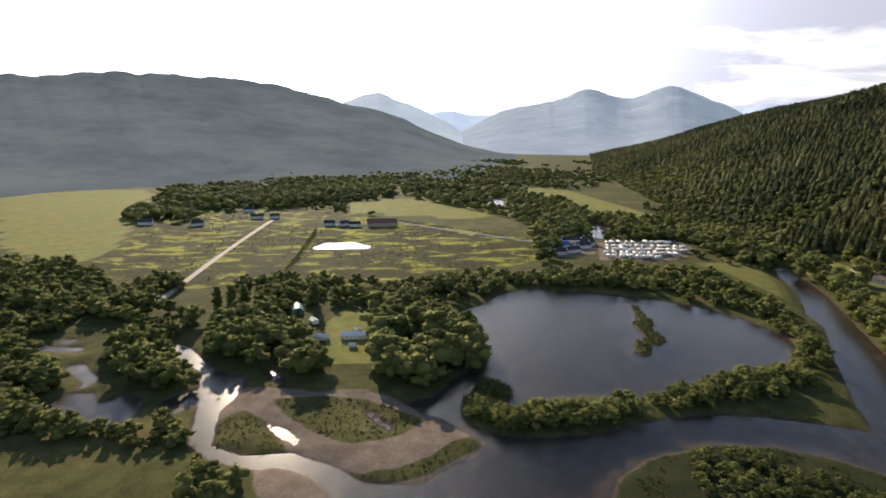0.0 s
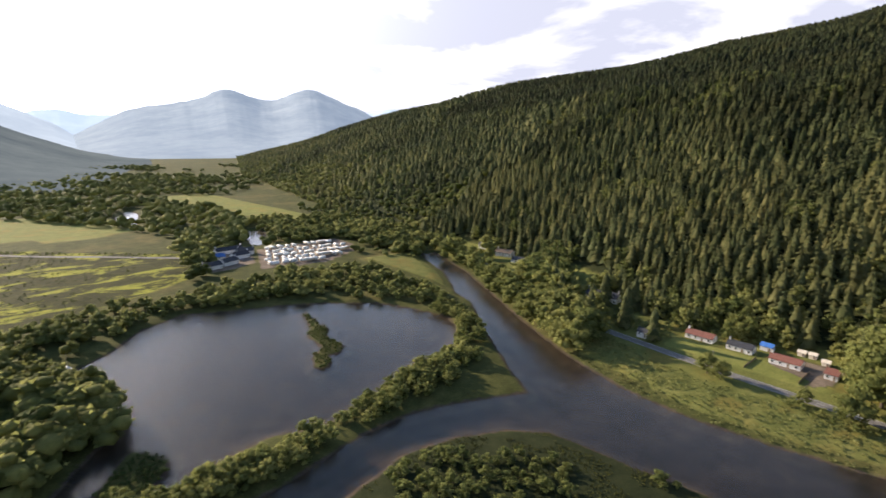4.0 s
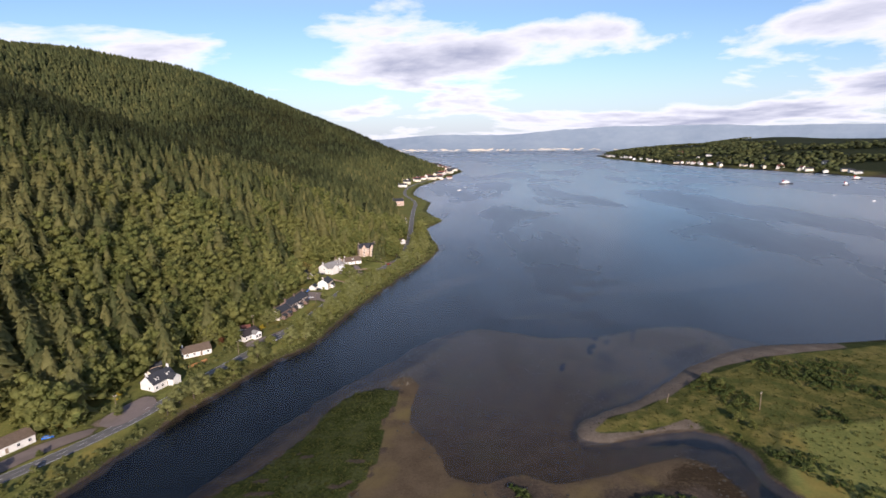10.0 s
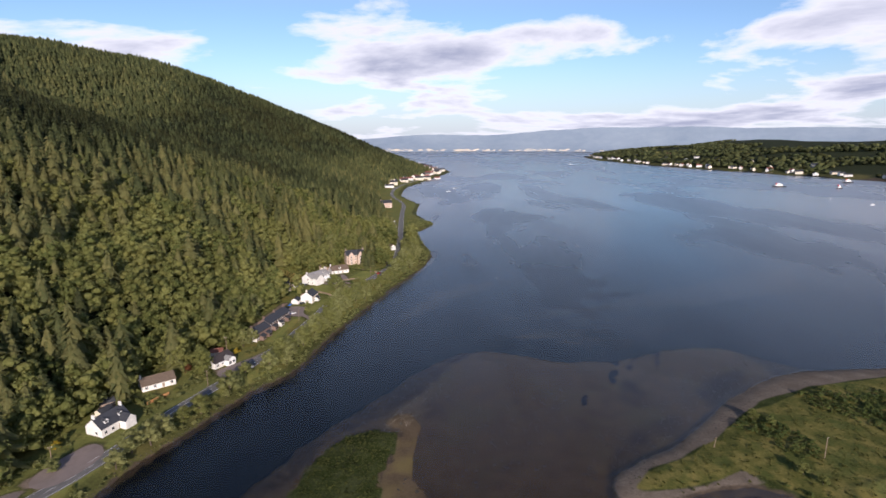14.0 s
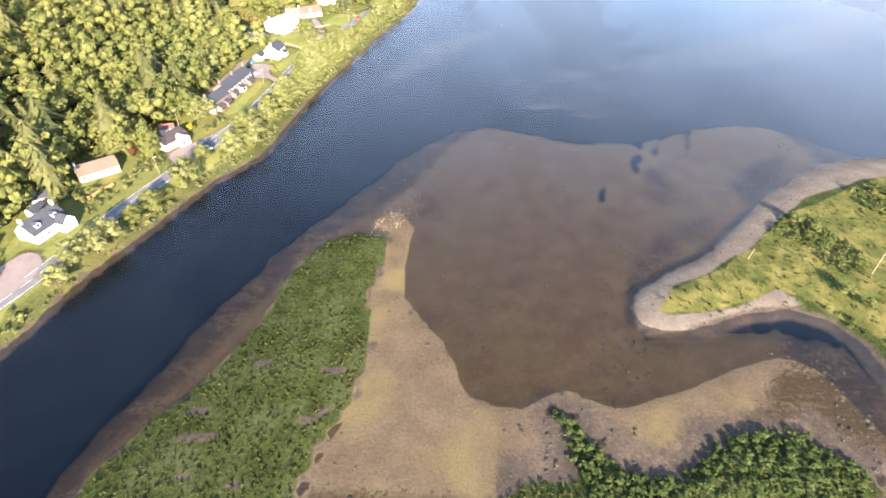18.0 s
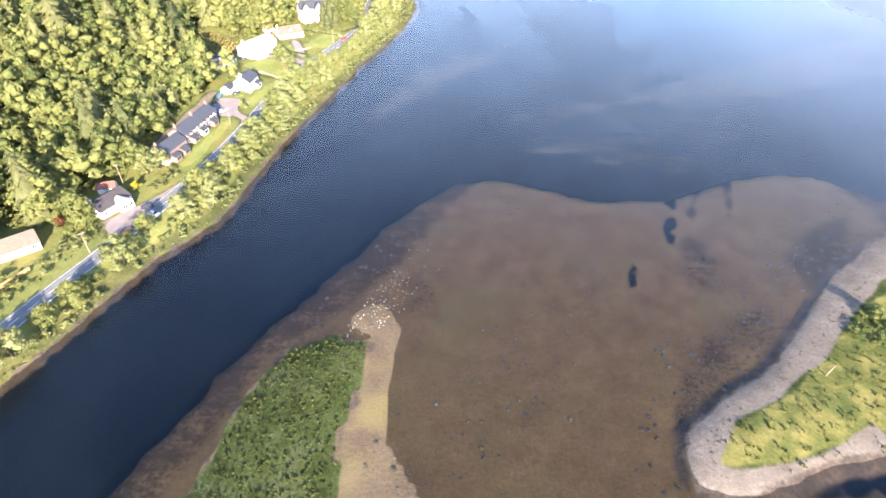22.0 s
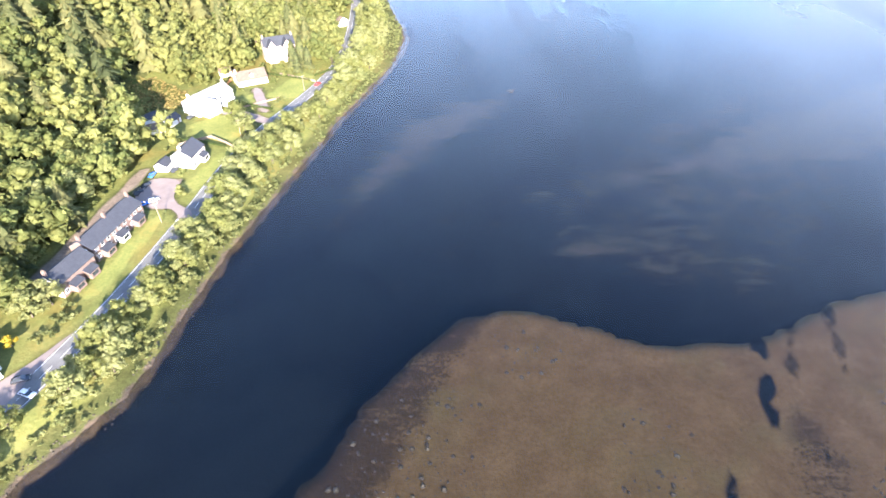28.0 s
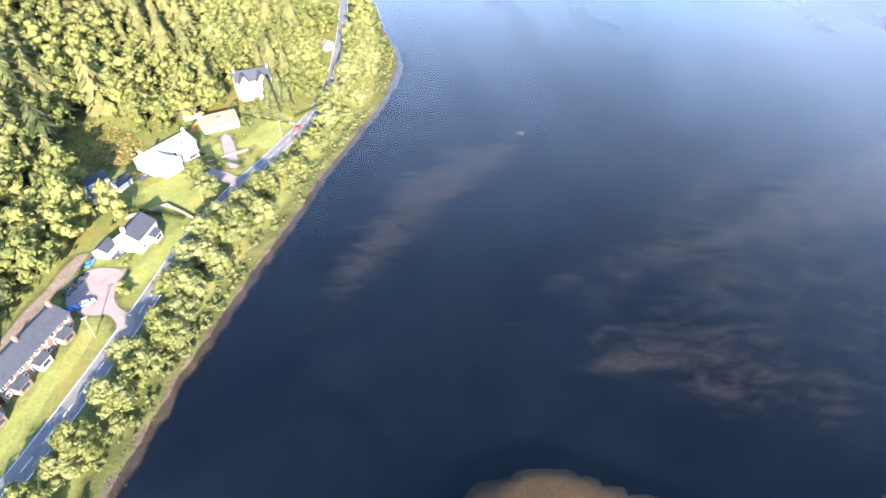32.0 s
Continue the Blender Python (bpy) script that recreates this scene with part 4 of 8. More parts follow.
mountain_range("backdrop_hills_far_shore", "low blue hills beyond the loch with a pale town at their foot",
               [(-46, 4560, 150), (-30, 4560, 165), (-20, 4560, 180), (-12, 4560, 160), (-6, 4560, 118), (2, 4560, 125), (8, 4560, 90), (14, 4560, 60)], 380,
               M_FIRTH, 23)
mountain_range("backdrop_ridge_south", "long dark ridge across the valley, evening haze put into its colour",
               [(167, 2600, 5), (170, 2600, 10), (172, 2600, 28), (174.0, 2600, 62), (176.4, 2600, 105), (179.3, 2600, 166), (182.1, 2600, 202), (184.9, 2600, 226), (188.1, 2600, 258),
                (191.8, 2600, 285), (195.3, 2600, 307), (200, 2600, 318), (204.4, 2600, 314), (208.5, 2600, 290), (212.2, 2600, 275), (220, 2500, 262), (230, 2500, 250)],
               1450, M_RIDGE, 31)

# ---- trees: shapes ----


def conifer_shape(tiers, arms, droop=0.20, seed=0, lean=0.75):
    """A spruce of height 1 and radius 0.2: drooping boughs in tiers, each a kite of two faces. Triangles."""
    r = np.random.default_rng(seed)
    v, f = [], []
    for k in range(tiers):
        h = 0.10 + 0.86 * (k / max(tiers - 1, 1)) ** 0.92
        rad = 0.20 * (1 - h) ** lean * 1.05 + 0.012
        for a in range(arms):
            ang = 2 * math.pi * (a + 0.5 * (k % 2)) / arms + r.uniform(-0.25, 0.25)
            rr, wide = rad * r.uniform(0.7, 1.15), 2.6 / arms
            top = h + 0.10 * (1 - 0.6 * h) + 0.02
            tip = h - droop * rad * r.uniform(0.7, 1.5)
            c, s = math.cos(ang), math.sin(ang)
            cl, sl, cr, sr = math.cos(ang - wide), math.sin(ang - wide), math.cos(ang + wide), math.sin(ang + wide)
            b = len(v)
            v += [(0, 0, top), (0.55 * rr * cl, 0.55 * rr * sl, h), (rr * c, rr * s, tip), (0.55 * rr * cr, 0.55 * rr * sr, h)]
            f += [(b, b + 1, b + 2), (b, b + 2, b + 3)]
    return np.array(v), np.array(f)


def fir_shape(tiers, sides, seed=0, power=0.8, rough=0.35):
    """A full conifer of height 1 and radius about 0.2: overlapping skirts with ragged hems. Triangles."""
    r = np.random.default_rng(seed)
    v, f = [], []
    for k in range(tiers):
        low, top = 0.04 + 0.80 * k / tiers, min(1.0, 0.04 + 0.80 * (k + 1) / tiers + 0.16 + 0.12 / tiers)
        if k == tiers - 1:
            top = 1.0
        rad = 0.20 * (1 - low) ** power + 0.01
        b = len(v)
        v.append((r.uniform(-0.01, 0.01), r.uniform(-0.01, 0.01), top))
        for a in range(sides):
            ang = 2 * math.pi * (a + 0.5 * (k % 2) + r.uniform(-0.2, 0.2)) / sides
            out = rad * (1 + rough * (r.uniform(-0.6, 0.5) + (0.35 if a % 2 else -0.35)))
            v.append((out * math.cos(ang), out * math.sin(ang), low + r.uniform(-0.05, 0.06) - (0.03 if a % 2 else -0.03)))
        f += [(b, b + 1 + a, b + 1 + (a + 1) % sides) for a in range(sides)]
    return np.array(v), np.array(f)


def bough_shape(tiers, arms, seed=0, full=1.0, core=(4, 8)):
    """A big loose conifer of height 1: a ragged core with drooping boughs that stand off it. Triangles."""
    r = np.random.default_rng(seed + 900)
    core_v, core_f = fir_shape(*core, seed, 0.62, 0.5)
    arm_v, arm_f = conifer_shape(tiers, arms, r.uniform(0.15, 0.5), seed, r.uniform(0.5, 0.72))
    core_v = core_v * (0.74 * full, 0.74 * full, 0.96)
    arm_v = arm_v * (1.1 * full, 1.1 * full, 1.0)
    return np.concatenate([core_v, arm_v]), np.concatenate([core_f, arm_f + len(core_v)])


def clump_shape(lobes, seed=0):
    """A far broadleaf crown: a few uneven lumps. Triangles."""
    r = np.random.default_rng(seed)
    vs, fs = [], []
    for k in range(lobes):
        a = 2.4 * k + r.uniform(-0.5, 0.5)
        size = r.uniform(0.20, 0.30) if lobes > 1 else 0.36
        at = (0.17 * math.cos(a), 0.17 * math.sin(a), 0.36 + 0.36 * k / lobes) if lobes > 1 else (0, 0, 0.5)
        vs.append(ICO1[0] * r.uniform(0.7, 1.25, (len(ICO1[0]), 1)) * (size, size, size * 1.1) + at)
        fs.append(ICO1[1] + k * len(ICO1[0]))
    return np.concatenate(vs), np.concatenate(fs)


def ico(level):
    bm = bmesh.new()
    bmesh.ops.create_icosphere(bm, subdivisions=level, radius=1)
    v, f = np.array([p.co[:] for p in bm.verts]), np.array([[p.index for p in q.verts] for q in bm.faces])
    bm.free()
    return v, f


ICO1, ICO2 = ico(1), ico(2)


def broadleaf_shape(lobes, cards, level, seed=0, tall=1.0, low=0.22, card=0.085, fill=1.0):
    """A leafy crown of height 1: uneven lobes, with clumps of leaves standing off them. Triangles."""
    r = np.random.default_rng(seed)
    base_v, base_f = ICO2 if level == 2 else ICO1
    vs, fs, count = [], [], 0
    centres = []
    for k in range(lobes):
        h = low + (0.80 - low) * (k + 0.5) / lobes + r.uniform(-0.05, 0.05)
        out = 0.25 * math.sin(math.pi * min(1, (h - low + 0.12) / (0.95 - low))) ** 0.7 / tall
        ang = 2.4 * k + r.uniform(-0.5, 0.5)
        size = r.uniform(0.8, 1.25) * (0.19 if lobes < 7 else 0.155) * (1.15 - 0.35 * h)
        centres.append((out * math.cos(ang), out * math.sin(ang), h, size))
    centres.append((0, 0, 0.84, 0.13))
    centres.append((0, 0, 0.52, 0.22 / tall))
    for cx, cy, cz, size in centres:
        bump = r.uniform(0.50, 0.98, len(base_v))[:, None]
        v = base_v * (bump * fill) * np.array([size, size, size * 0.85]) + (cx, cy, cz)
        vs.append(v)
        fs.append(base_f + count)
        count += len(v)
    # sprays of leaves that stand off the lobes, most of them on the outer and upper side
    pick = r.integers(len(centres), size=cards)
    c = np.array(centres)[pick]
    d = r.normal(size=(cards, 3))
    d[:, :2] += 1.2 * c[:, :2] / (np.linalg.norm(c[:, :2], axis=1, keepdims=True) + 0.05)
    d[:, 2] = np.abs(d[:, 2]) * 0.9 - 0.25
    d /= np.linalg.norm(d, axis=1, keepdims=True)
    p = c[:, :3] + d * c[:, 3:] * r.uniform(0.70, 1.22, (cards, 1))
    u = np.cross(d, r.normal(size=(cards, 3)))
    u /= np.linalg.norm(u, axis=1, keepdims=True) + 1e-9
    w = np.cross(d + 0.75 * r.normal(size=(cards, 3)), u)
    w /= np.linalg.norm(w, axis=1, keepdims=True) + 1e-9
    s = card * r.uniform(0.5, 1.5, (cards, 1))
    vs.append(np.stack([p - u * s * 0.6, p + u * s * 0.6 + w * s * 0.1, p + w * s], 1).reshape(-1, 3))
    fs.append(np.arange(3 * cards).reshape(-1, 3) + count)
    return np.concatenate(vs), np.concatenate(fs)


def scatter(region, spacing, seed, keep):
    """Jittered places over (x0, y0, x1, y1) that keep(x, y) lets stand."""
    r = np.random.default_rng(seed)
    x0, y0, x1, y1 = region
    xs, ys = np.meshgrid(np.arange(x0, x1, spacing), np.arange(y0, y1, spacing))
    xs, ys = xs.ravel() + r.uniform(-0.48, 0.48, xs.size) * spacing, ys.ravel() + r.uniform(-0.48, 0.48, ys.size) * spacing
    ok = keep(xs, ys)
    return xs[ok], ys[ok]


def plant(name, label, category, shapes, xs, ys, heights, width, material, tints, seed=0, sink=0.3):
    """Very many trees as one mesh: each takes one of the shapes, turned, scaled and tinted."""
    r = np.random.default_rng(seed)
    zs = ground_z(xs, ys) - sink
    which = r.integers(len(shapes), size=len(xs))
    all_v, all_f, all_t, count = [], [], [], 0
    for k, (sv, sf) in enumerate(shapes):
        pick = np.nonzero(which == k)[0]
        if not len(pick):
            continue
        ang = r.uniform(0, 2 * math.pi, len(pick))
        c, s = np.cos(ang)[:, None], np.sin(ang)[:, None]
        h = heights[pick][:, None]
        w = h * width * r.uniform(0.82, 1.2, len(pick))[:, None]
        vx = (sv[:, 0] * c - sv[:, 1] * s) * w + xs[pick][:, None]
        vy = (sv[:, 0] * s + sv[:, 1] * c) * w + ys[pick][:, None]
        vz = sv[:, 2] * h + zs[pick][:, None]
        all_v.append(np.stack([vx, vy, vz], -1).reshape(-1, 3))
        off = (np.arange(len(pick)) * len(sv))[:, None, None] + count
        all_f.append((sf[None] + off).reshape(-1, 3))
        all_t.append(np.repeat(tints[pick], len(sv)))
        count += len(pick) * len(sv)
    me = mesh_from(name, np.concatenate(all_v), np.concatenate(all_f), material, True)
    me.attributes.new("tint", "FLOAT", "POINT").data.foreach_set("value", np.concatenate(all_t).astype(np.float32))
    return tagged(new(name, me), label, category, kind="stuff")


SPRUCE_NEAR = [bough_shape(6, 5, seed=50 + k, full=0.95 + 0.07 * (k % 3), core=(2, 6)) for k in range(8)]
SPRUCE_FAR = [fir_shape(2, 6, seed=40 + k, power=0.7) for k in range(4)]
BOUGHY = [bough_shape(9, 7, seed=k, full=0.9 + 0.1 * (k % 4)) for k in range(8)]
LEAF_FAR = [clump_shape(2, seed=70 + k) for k in range(5)]
LEAF_DOT = [clump_shape(1, seed=75 + k) for k in range(4)]
LEAF_NEAR = [broadleaf_shape(8, 200, 1, seed=k, tall=1.0, card=0.062) for k in range(6)]
LEAF_VALLEY = [broadleaf_shape(5, 70, 1, seed=30 + k, tall=1.0, card=0.09, fill=1.35) for k in range(4)]
LEAF_MID = [broadleaf_shape(1, 36, 1, seed=60 + k, card=0.16, low=0.3) for k in range(4)]
LEAF_TALL = [broadleaf_shape(9, 200, 1, seed=80 + k, tall=1.35, low=0.12, card=0.060) for k in range(5)]


def hill_d(x, y):
    return np.interp(y, FOOT_Y, FOOT_X) - x


def open_ground(x, y):
    bare = np.zeros(np.shape(x), bool)
    for cx, cy, rx, ry in CLEARINGS:
        bare |= ((x - cx) / rx) ** 2 + ((y - cy) / ry) ** 2 < 1
    return bare


# house plots, tracks and the road, where no tree of the wood stands: x, y, radius
PLOTS = [(-137, 217, 14), (-136, 255, 13), (-116, 281, 12), (-122, 291, 6), (-110, 320, 13), (-108, 335, 11), (-107, 350, 12), (-97, 390, 11),
         (-107, 376, 10), (-106, 445, 19), (-118, 420, 12), (-91, 475, 13), (-82, 506, 15), (-53, 572, 13), (-67, 712, 16), (-87, 905, 14),
         (-178, 137, 13), (-169, 156, 16), (-243, 3, 16), (-238, 19, 16), (-230, 41, 15), (-228, 54, 8), (-242, -13, 8), (-252, 18, 13),
         (-253, -138, 13), (-253, -117, 12), (-250, -94, 13), (-250, -75, 9), (-264, -107, 7), (-268, -90, 9), (-264, -80, 6),
         (-277, -216, 17), (-328, -352, 14), (-319, -325, 13), (-334, -384, 10), (-233, -161, 8),
         (-310, -345, 13), (-300, -320, 14), (-314, -378, 12), (-298, -250, 13), (-262, -212, 12), (-286, -310, 12), (-296, -362, 10)]


def plots(x, y):
    hit = along(x, y, ROAD) < 7.5
    for cx, cy, rad in PLOTS:
        hit |= (x - cx) ** 2 + (y - cy) ** 2 < rad * rad
    for poly in (*DRIVES, *LAWNS, SCRUB):
        hit |= signed(x, y, poly) > -2
    return hit


def broad_share(x, y):
    """How much of the wood is broadleaved: most at the foot, and along the loch."""
    d = hill_d(x, y)
    low = np.clip(1.0 - d / np.interp(y, [-300, -40, 40, 200, 330, 600], [40, 60, 95, 90, 190, 210]), 0, 1)
    return np.clip(low + 0.5 * value_noise(x, y, 42, 51) - 0.05, 0, 1)


def near_wood(x, y):
    d = hill_d(x, y)
    edge = np.interp(y, [280, 300, 490, 505, 690, 700], [-16, -24, -24, -90, -90, -16])
    return (d > edge) & (d < 330) & (along(x, y, ROAD) > np.where(y > 495, 9, 16)) & ~open_ground(x, y) & (y > -480) & (y < 700) & ~plots(x, y) & (ground_z(x, y) > 2.5)


def old_wood(x, y):
    """The tall mixed wood above the loch road, against the even plantation beyond it."""
    return (y > -30 + 25 * value_noise(x, y, 60, 53)) & (hill_d(x, y) < 215 + 40 * value_noise(x, y, 80, 54))


def wood(rnd_seed):
    r = np.random.default_rng(rnd_seed)
    xa, ya = scatter((-760, -480, -60, 700), 6.5, 1, lambda x, y: near_wood(x, y) & ~old_wood(x, y))
    xb, yb = scatter((-760, -480, -30, 700), 7.4, 2, lambda x, y: near_wood(x, y) & old_wood(x, y))
    xs, ys, old = np.r_[xa, xb], np.r_[ya, yb], np.r_[np.zeros(len(xa), bool), np.ones(len(xb), bool)]
    share = broad_share(xs, ys)
    leafy = r.random(len(xs)) < share
    larch = ~leafy & ((((xs + 480) / 85) ** 2 + ((ys - 98) / 62) ** 2 < 1) | (((xs + 345) / 24) ** 2 + ((ys - 228) / 30) ** 2 < 1)) & (r.random(len(xs)) < 0.8)
    fir = ~leafy & ~larch
    # cloud shadow on the higher slope, put into the tree tints
    dark = ramp01(hill_d(xs, ys) + 45 * value_noise(xs, ys, 120, 65), 95, 250) * (0.4 + 0.6 * ramp01(ys, -330, -40))
    tint = np.clip(0.64 + 0.12 * old - 0.78 * dark + 0.26 * value_noise(xs, ys, 45, 61) + r.normal(0, 0.22, len(xs)), 0, 1)
    hh = np.where(old, r.uniform(14, 27, len(xs)), r.uniform(13, 22, len(xs))) * (1 + 0.14 * value_noise(xs, ys, 90, 71))
    f = fir & ~old
    plant("spruce_forest", "dense dark green spruce plantation on the hillside", "forest", SPRUCE_NEAR, xs[f], ys[f], hh[f], 1.42, M_SPRUCE, tint[f], 2)
    f = fir & old
    plant("tall_conifers", "tall loose-boughed conifers in the mixed wood", "forest", BOUGHY, xs[f], ys[f], hh[f] * 1.08, 1.38, M_SPRUCE, np.clip(tint[f] + 0.18, 0, 1), 7)
    plant("larch_stand", "browned larch stand among green spruce", "forest", SPRUCE_NEAR, xs[larch], ys[larch], hh[larch], 1.0, M_LARCH, tint[larch], 3)
    plant("mixed_woodland", "sunlit mixed broadleaved wood on the lower slope", "woodland", LEAF_NEAR + LEAF_TALL, xs[leafy], ys[leafy], hh[leafy] * 0.80, 1.0, M_LEAF, tint[leafy], 4)
    # upper slope
    far_keep = lambda x, y: (hill_d(x, y) > 330) & (hill_d(x, y) < 1150) & (y > -900) & (y < 900) & ~open_ground(x, y)  # noqa: E731
    xs, ys = scatter((-1500, -900, -300, 900), 7.8, 5, far_keep)
    # shaded hill and brighter sunlit crest, both put into the tint
    tint = np.clip(0.0 + 0.14 * value_noise(xs, ys, 110, 62) + 0.5 * ramp01(ys, 380, 700) * ramp01(hill_d(xs, ys), 420, 640) + r.normal(0, 0.10, len(xs)), 0, 1)
    plant("upper_spruce_forest", "spruce forest covering the upper hill", "forest", SPRUCE_FAR, xs, ys, r.uniform(8, 14, len(xs)), 1.5, M_SPRUCE, tint, 6)
    end_keep = lambda x, y: (hill_d(x, y) > 2) & (hill_d(x, y) < 1000) & ((y >= 700) & (hill_d(x, y) < 330) | (y >= 900)) & (y < 2350)  # noqa: E731
    xs, ys = scatter((-1200, 700, 60, 2350), 9.6, 8, end_keep)
    d = hill_d(xs, ys)
    # the dark middle band is a cloud shadow set by tint
    tint = np.clip(0.62 - 0.52 * ramp01(d, 60, 170) * (1 - ramp01(d, 330, 520)) + 0.2 * value_noise(xs, ys, 150, 63) + r.normal(0, 0.12, len(xs)), 0, 1)
    plant("far_loch_forest", "plantation along the far loch side", "forest", SPRUCE_FAR, xs, ys, r.uniform(11, 19, len(xs)), 1.6, M_SPRUCE, tint, 9)
    glen_keep = lambda x, y: (hill_d(x, y) > 0) & (hill_d(x, y) < 1000) & (y < np.where(hill_d(x, y) < 330, -480, -900)) & (y > -2700)  # noqa: E731
    xs, ys = scatter((-2200, -2700, -250, -480), 8.6, 10, glen_keep)
    tint = np.clip(0.66 - 0.26 * ramp01(hill_d(xs, ys), 150, 420) + 0.3 * value_noise(xs, ys, 150, 64) + r.normal(0, 0.18, len(xs)), 0, 1)
    hh = r.uniform(8, 17, len(xs)) * (0.3 + 0.7 * ramp01(ys, -2700, -1900)) * (1 + 0.15 * value_noise(xs, ys, 120, 72))
    leafy = r.random(len(xs)) < np.clip(1.05 - hill_d(xs, ys) / 150 + 0.5 * value_noise(xs, ys, 70, 52), 0.03, 1)
    plant("glen_forest", "conifer forest running up the glen side", "forest", SPRUCE_FAR, xs[~leafy], ys[~leafy], hh[~leafy], 1.6, M_SPRUCE, tint[~leafy], 11)
    plant("glen_woodland", "broadleaved wood at the foot of the glen side", "woodland", LEAF_FAR, xs[leafy], ys[leafy], hh[leafy] * 0.72, 1.5, M_LEAF, tint[leafy], 12)


wood(100)

# ---- trees that stand singly, and the belts of the valley ----
def part(name, me, parent, label=""):
    """Links a mesh as one part under a thing or a part."""
    ob = new(name, me)
    ob.parent = parent
    return tagged(ob, label)


def thing(name, label, category, m, group=""):
    ob = new(name)
    ob.empty_display_size = 0.3
    ob.matrix_world = m
    return tagged(ob, label, category, group)


def bm_mesh(name, bm, material, smooth=False):
    me = bpy.data.meshes.new(name)
    for f in bm.faces:
        f.smooth = smooth
    bm.to_mesh(me)
    bm.free()
    me.materials.append(material)
    return me


def tube(bm, a, b, ra, rb, sides=6):
    """A tapered limb between two points."""
    a, b = Vector(a), Vector(b)
    q = (b - a).to_track_quat("Z", "Y")
    rings = []
    for p, r in ((a, ra), (b, rb)):
        rings.append([bm.verts.new(p + q @ Vector((r * math.cos(2 * math.pi * k / sides), r * math.sin(2 * math.pi * k / sides), 0)))
                      for k in range(sides)])
    for k in range(sides):
        bm.faces.new((rings[0][k], rings[0][(k + 1) % sides], rings[1][(k + 1) % sides], rings[1][k]))
    bm.faces.new(rings[1])


def trunk_mesh(seed, top=0.55):
    r = random.Random(seed)
    bm = bmesh.new()
    tube(bm, (0, 0, -0.03), (0.01, 0, 0.25), 0.024, 0.017)
    tube(bm, (0.01, 0, 0.25), (0, 0.01, top), 0.017, 0.008)
    for k in range(5):
        a, h = 2.4 * k + r.uniform(-0.4, 0.4), 0.2 + 0.06 * k
        tube(bm, (0.005, 0, h), (0.2 * math.cos(a), 0.2 * math.sin(a), h + r.uniform(0.14, 0.24)), 0.009, 0.003, 5)
    return bm_mesh("trunk", bm, M_BARK, True)


def crown_mesh(shape, material, tint):
    v, f = shape
    me = mesh_from("crown", v, f, material, True)
    me.attributes.new("tint", "FLOAT", "POINT").data.foreach_set("value", np.full(len(v), tint, np.float32))
    return me


TREE_KINDS = {}


def single_tree(kind, x, y, h, spin, label, group="", wide=1.0):
    """A tree of the given kind; the first of a kind is built, the others are copies of it."""
    m = Matrix.Translation((x, y, gz(x, y) - 0.15)) @ pose(0, 0, 0, 0, 0, spin) @ Matrix.Diagonal((h * wide, h * wide, h, 1))
    if kind not in TREE_KINDS:
        name, shape, material, tint, seed = TREE_SPECS[kind]
        ob = thing(name, label, "tree", m, group)
        part("trunk", trunk_mesh(seed), ob, "grey-brown bark")
        part("crown", crown_mesh(shape, material, tint), ob)
        TREE_KINDS[kind] = ob
        return ob
    ob = copy_thing(TREE_KINDS[kind], m)
    ob.matrix_basis = m
    return tagged(ob, label, "tree", group)


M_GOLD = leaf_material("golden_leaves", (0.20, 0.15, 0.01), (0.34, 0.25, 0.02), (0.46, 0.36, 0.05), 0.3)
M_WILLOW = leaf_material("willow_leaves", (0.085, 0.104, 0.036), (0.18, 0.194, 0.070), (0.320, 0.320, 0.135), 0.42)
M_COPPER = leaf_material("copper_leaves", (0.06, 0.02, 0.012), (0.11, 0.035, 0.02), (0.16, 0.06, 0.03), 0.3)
TREE_SPECS = {}
for k in range(5):
    TREE_SPECS[f"round{k}"] = ("broadleaf_tree", broadleaf_shape(12, 760, 1, seed=200 + k, card=0.046), M_LEAF, 0.42 + 0.1 * k, k)
for k in range(3):
    TREE_SPECS[f"willow{k}"] = ("willow_tree", broadleaf_shape(12, 760, 1, seed=220 + k, card=0.046), M_WILLOW, 0.46 + 0.2 * k, k)
for k in range(3):
    TREE_SPECS[f"tall{k}"] = ("tall_tree", broadleaf_shape(14, 800, 1, seed=240 + k, tall=1.5, low=0.14, card=0.05), M_LEAF, 0.52 + 0.15 * k, k)
TREE_SPECS["cypress"] = ("conifer_tree", fir_shape(12, 12, seed=301, power=0.6, rough=0.5), M_SPRUCE, 0.55, 3)
TREE_SPECS["poplar"] = ("poplar_tree", broadleaf_shape(14, 200, 1, seed=260, tall=3.2, low=0.1, card=0.05), M_LEAF, 0.3, 4)
TREE_SPECS["gold"] = ("golden_tree", broadleaf_shape(7, 220, 2, seed=270, card=0.07), M_GOLD, 0.5, 5)
TREE_SPECS["copper"] = ("copper_tree", broadleaf_shape(7, 220, 2, seed=280, card=0.07), M_COPPER, 0.5, 6)


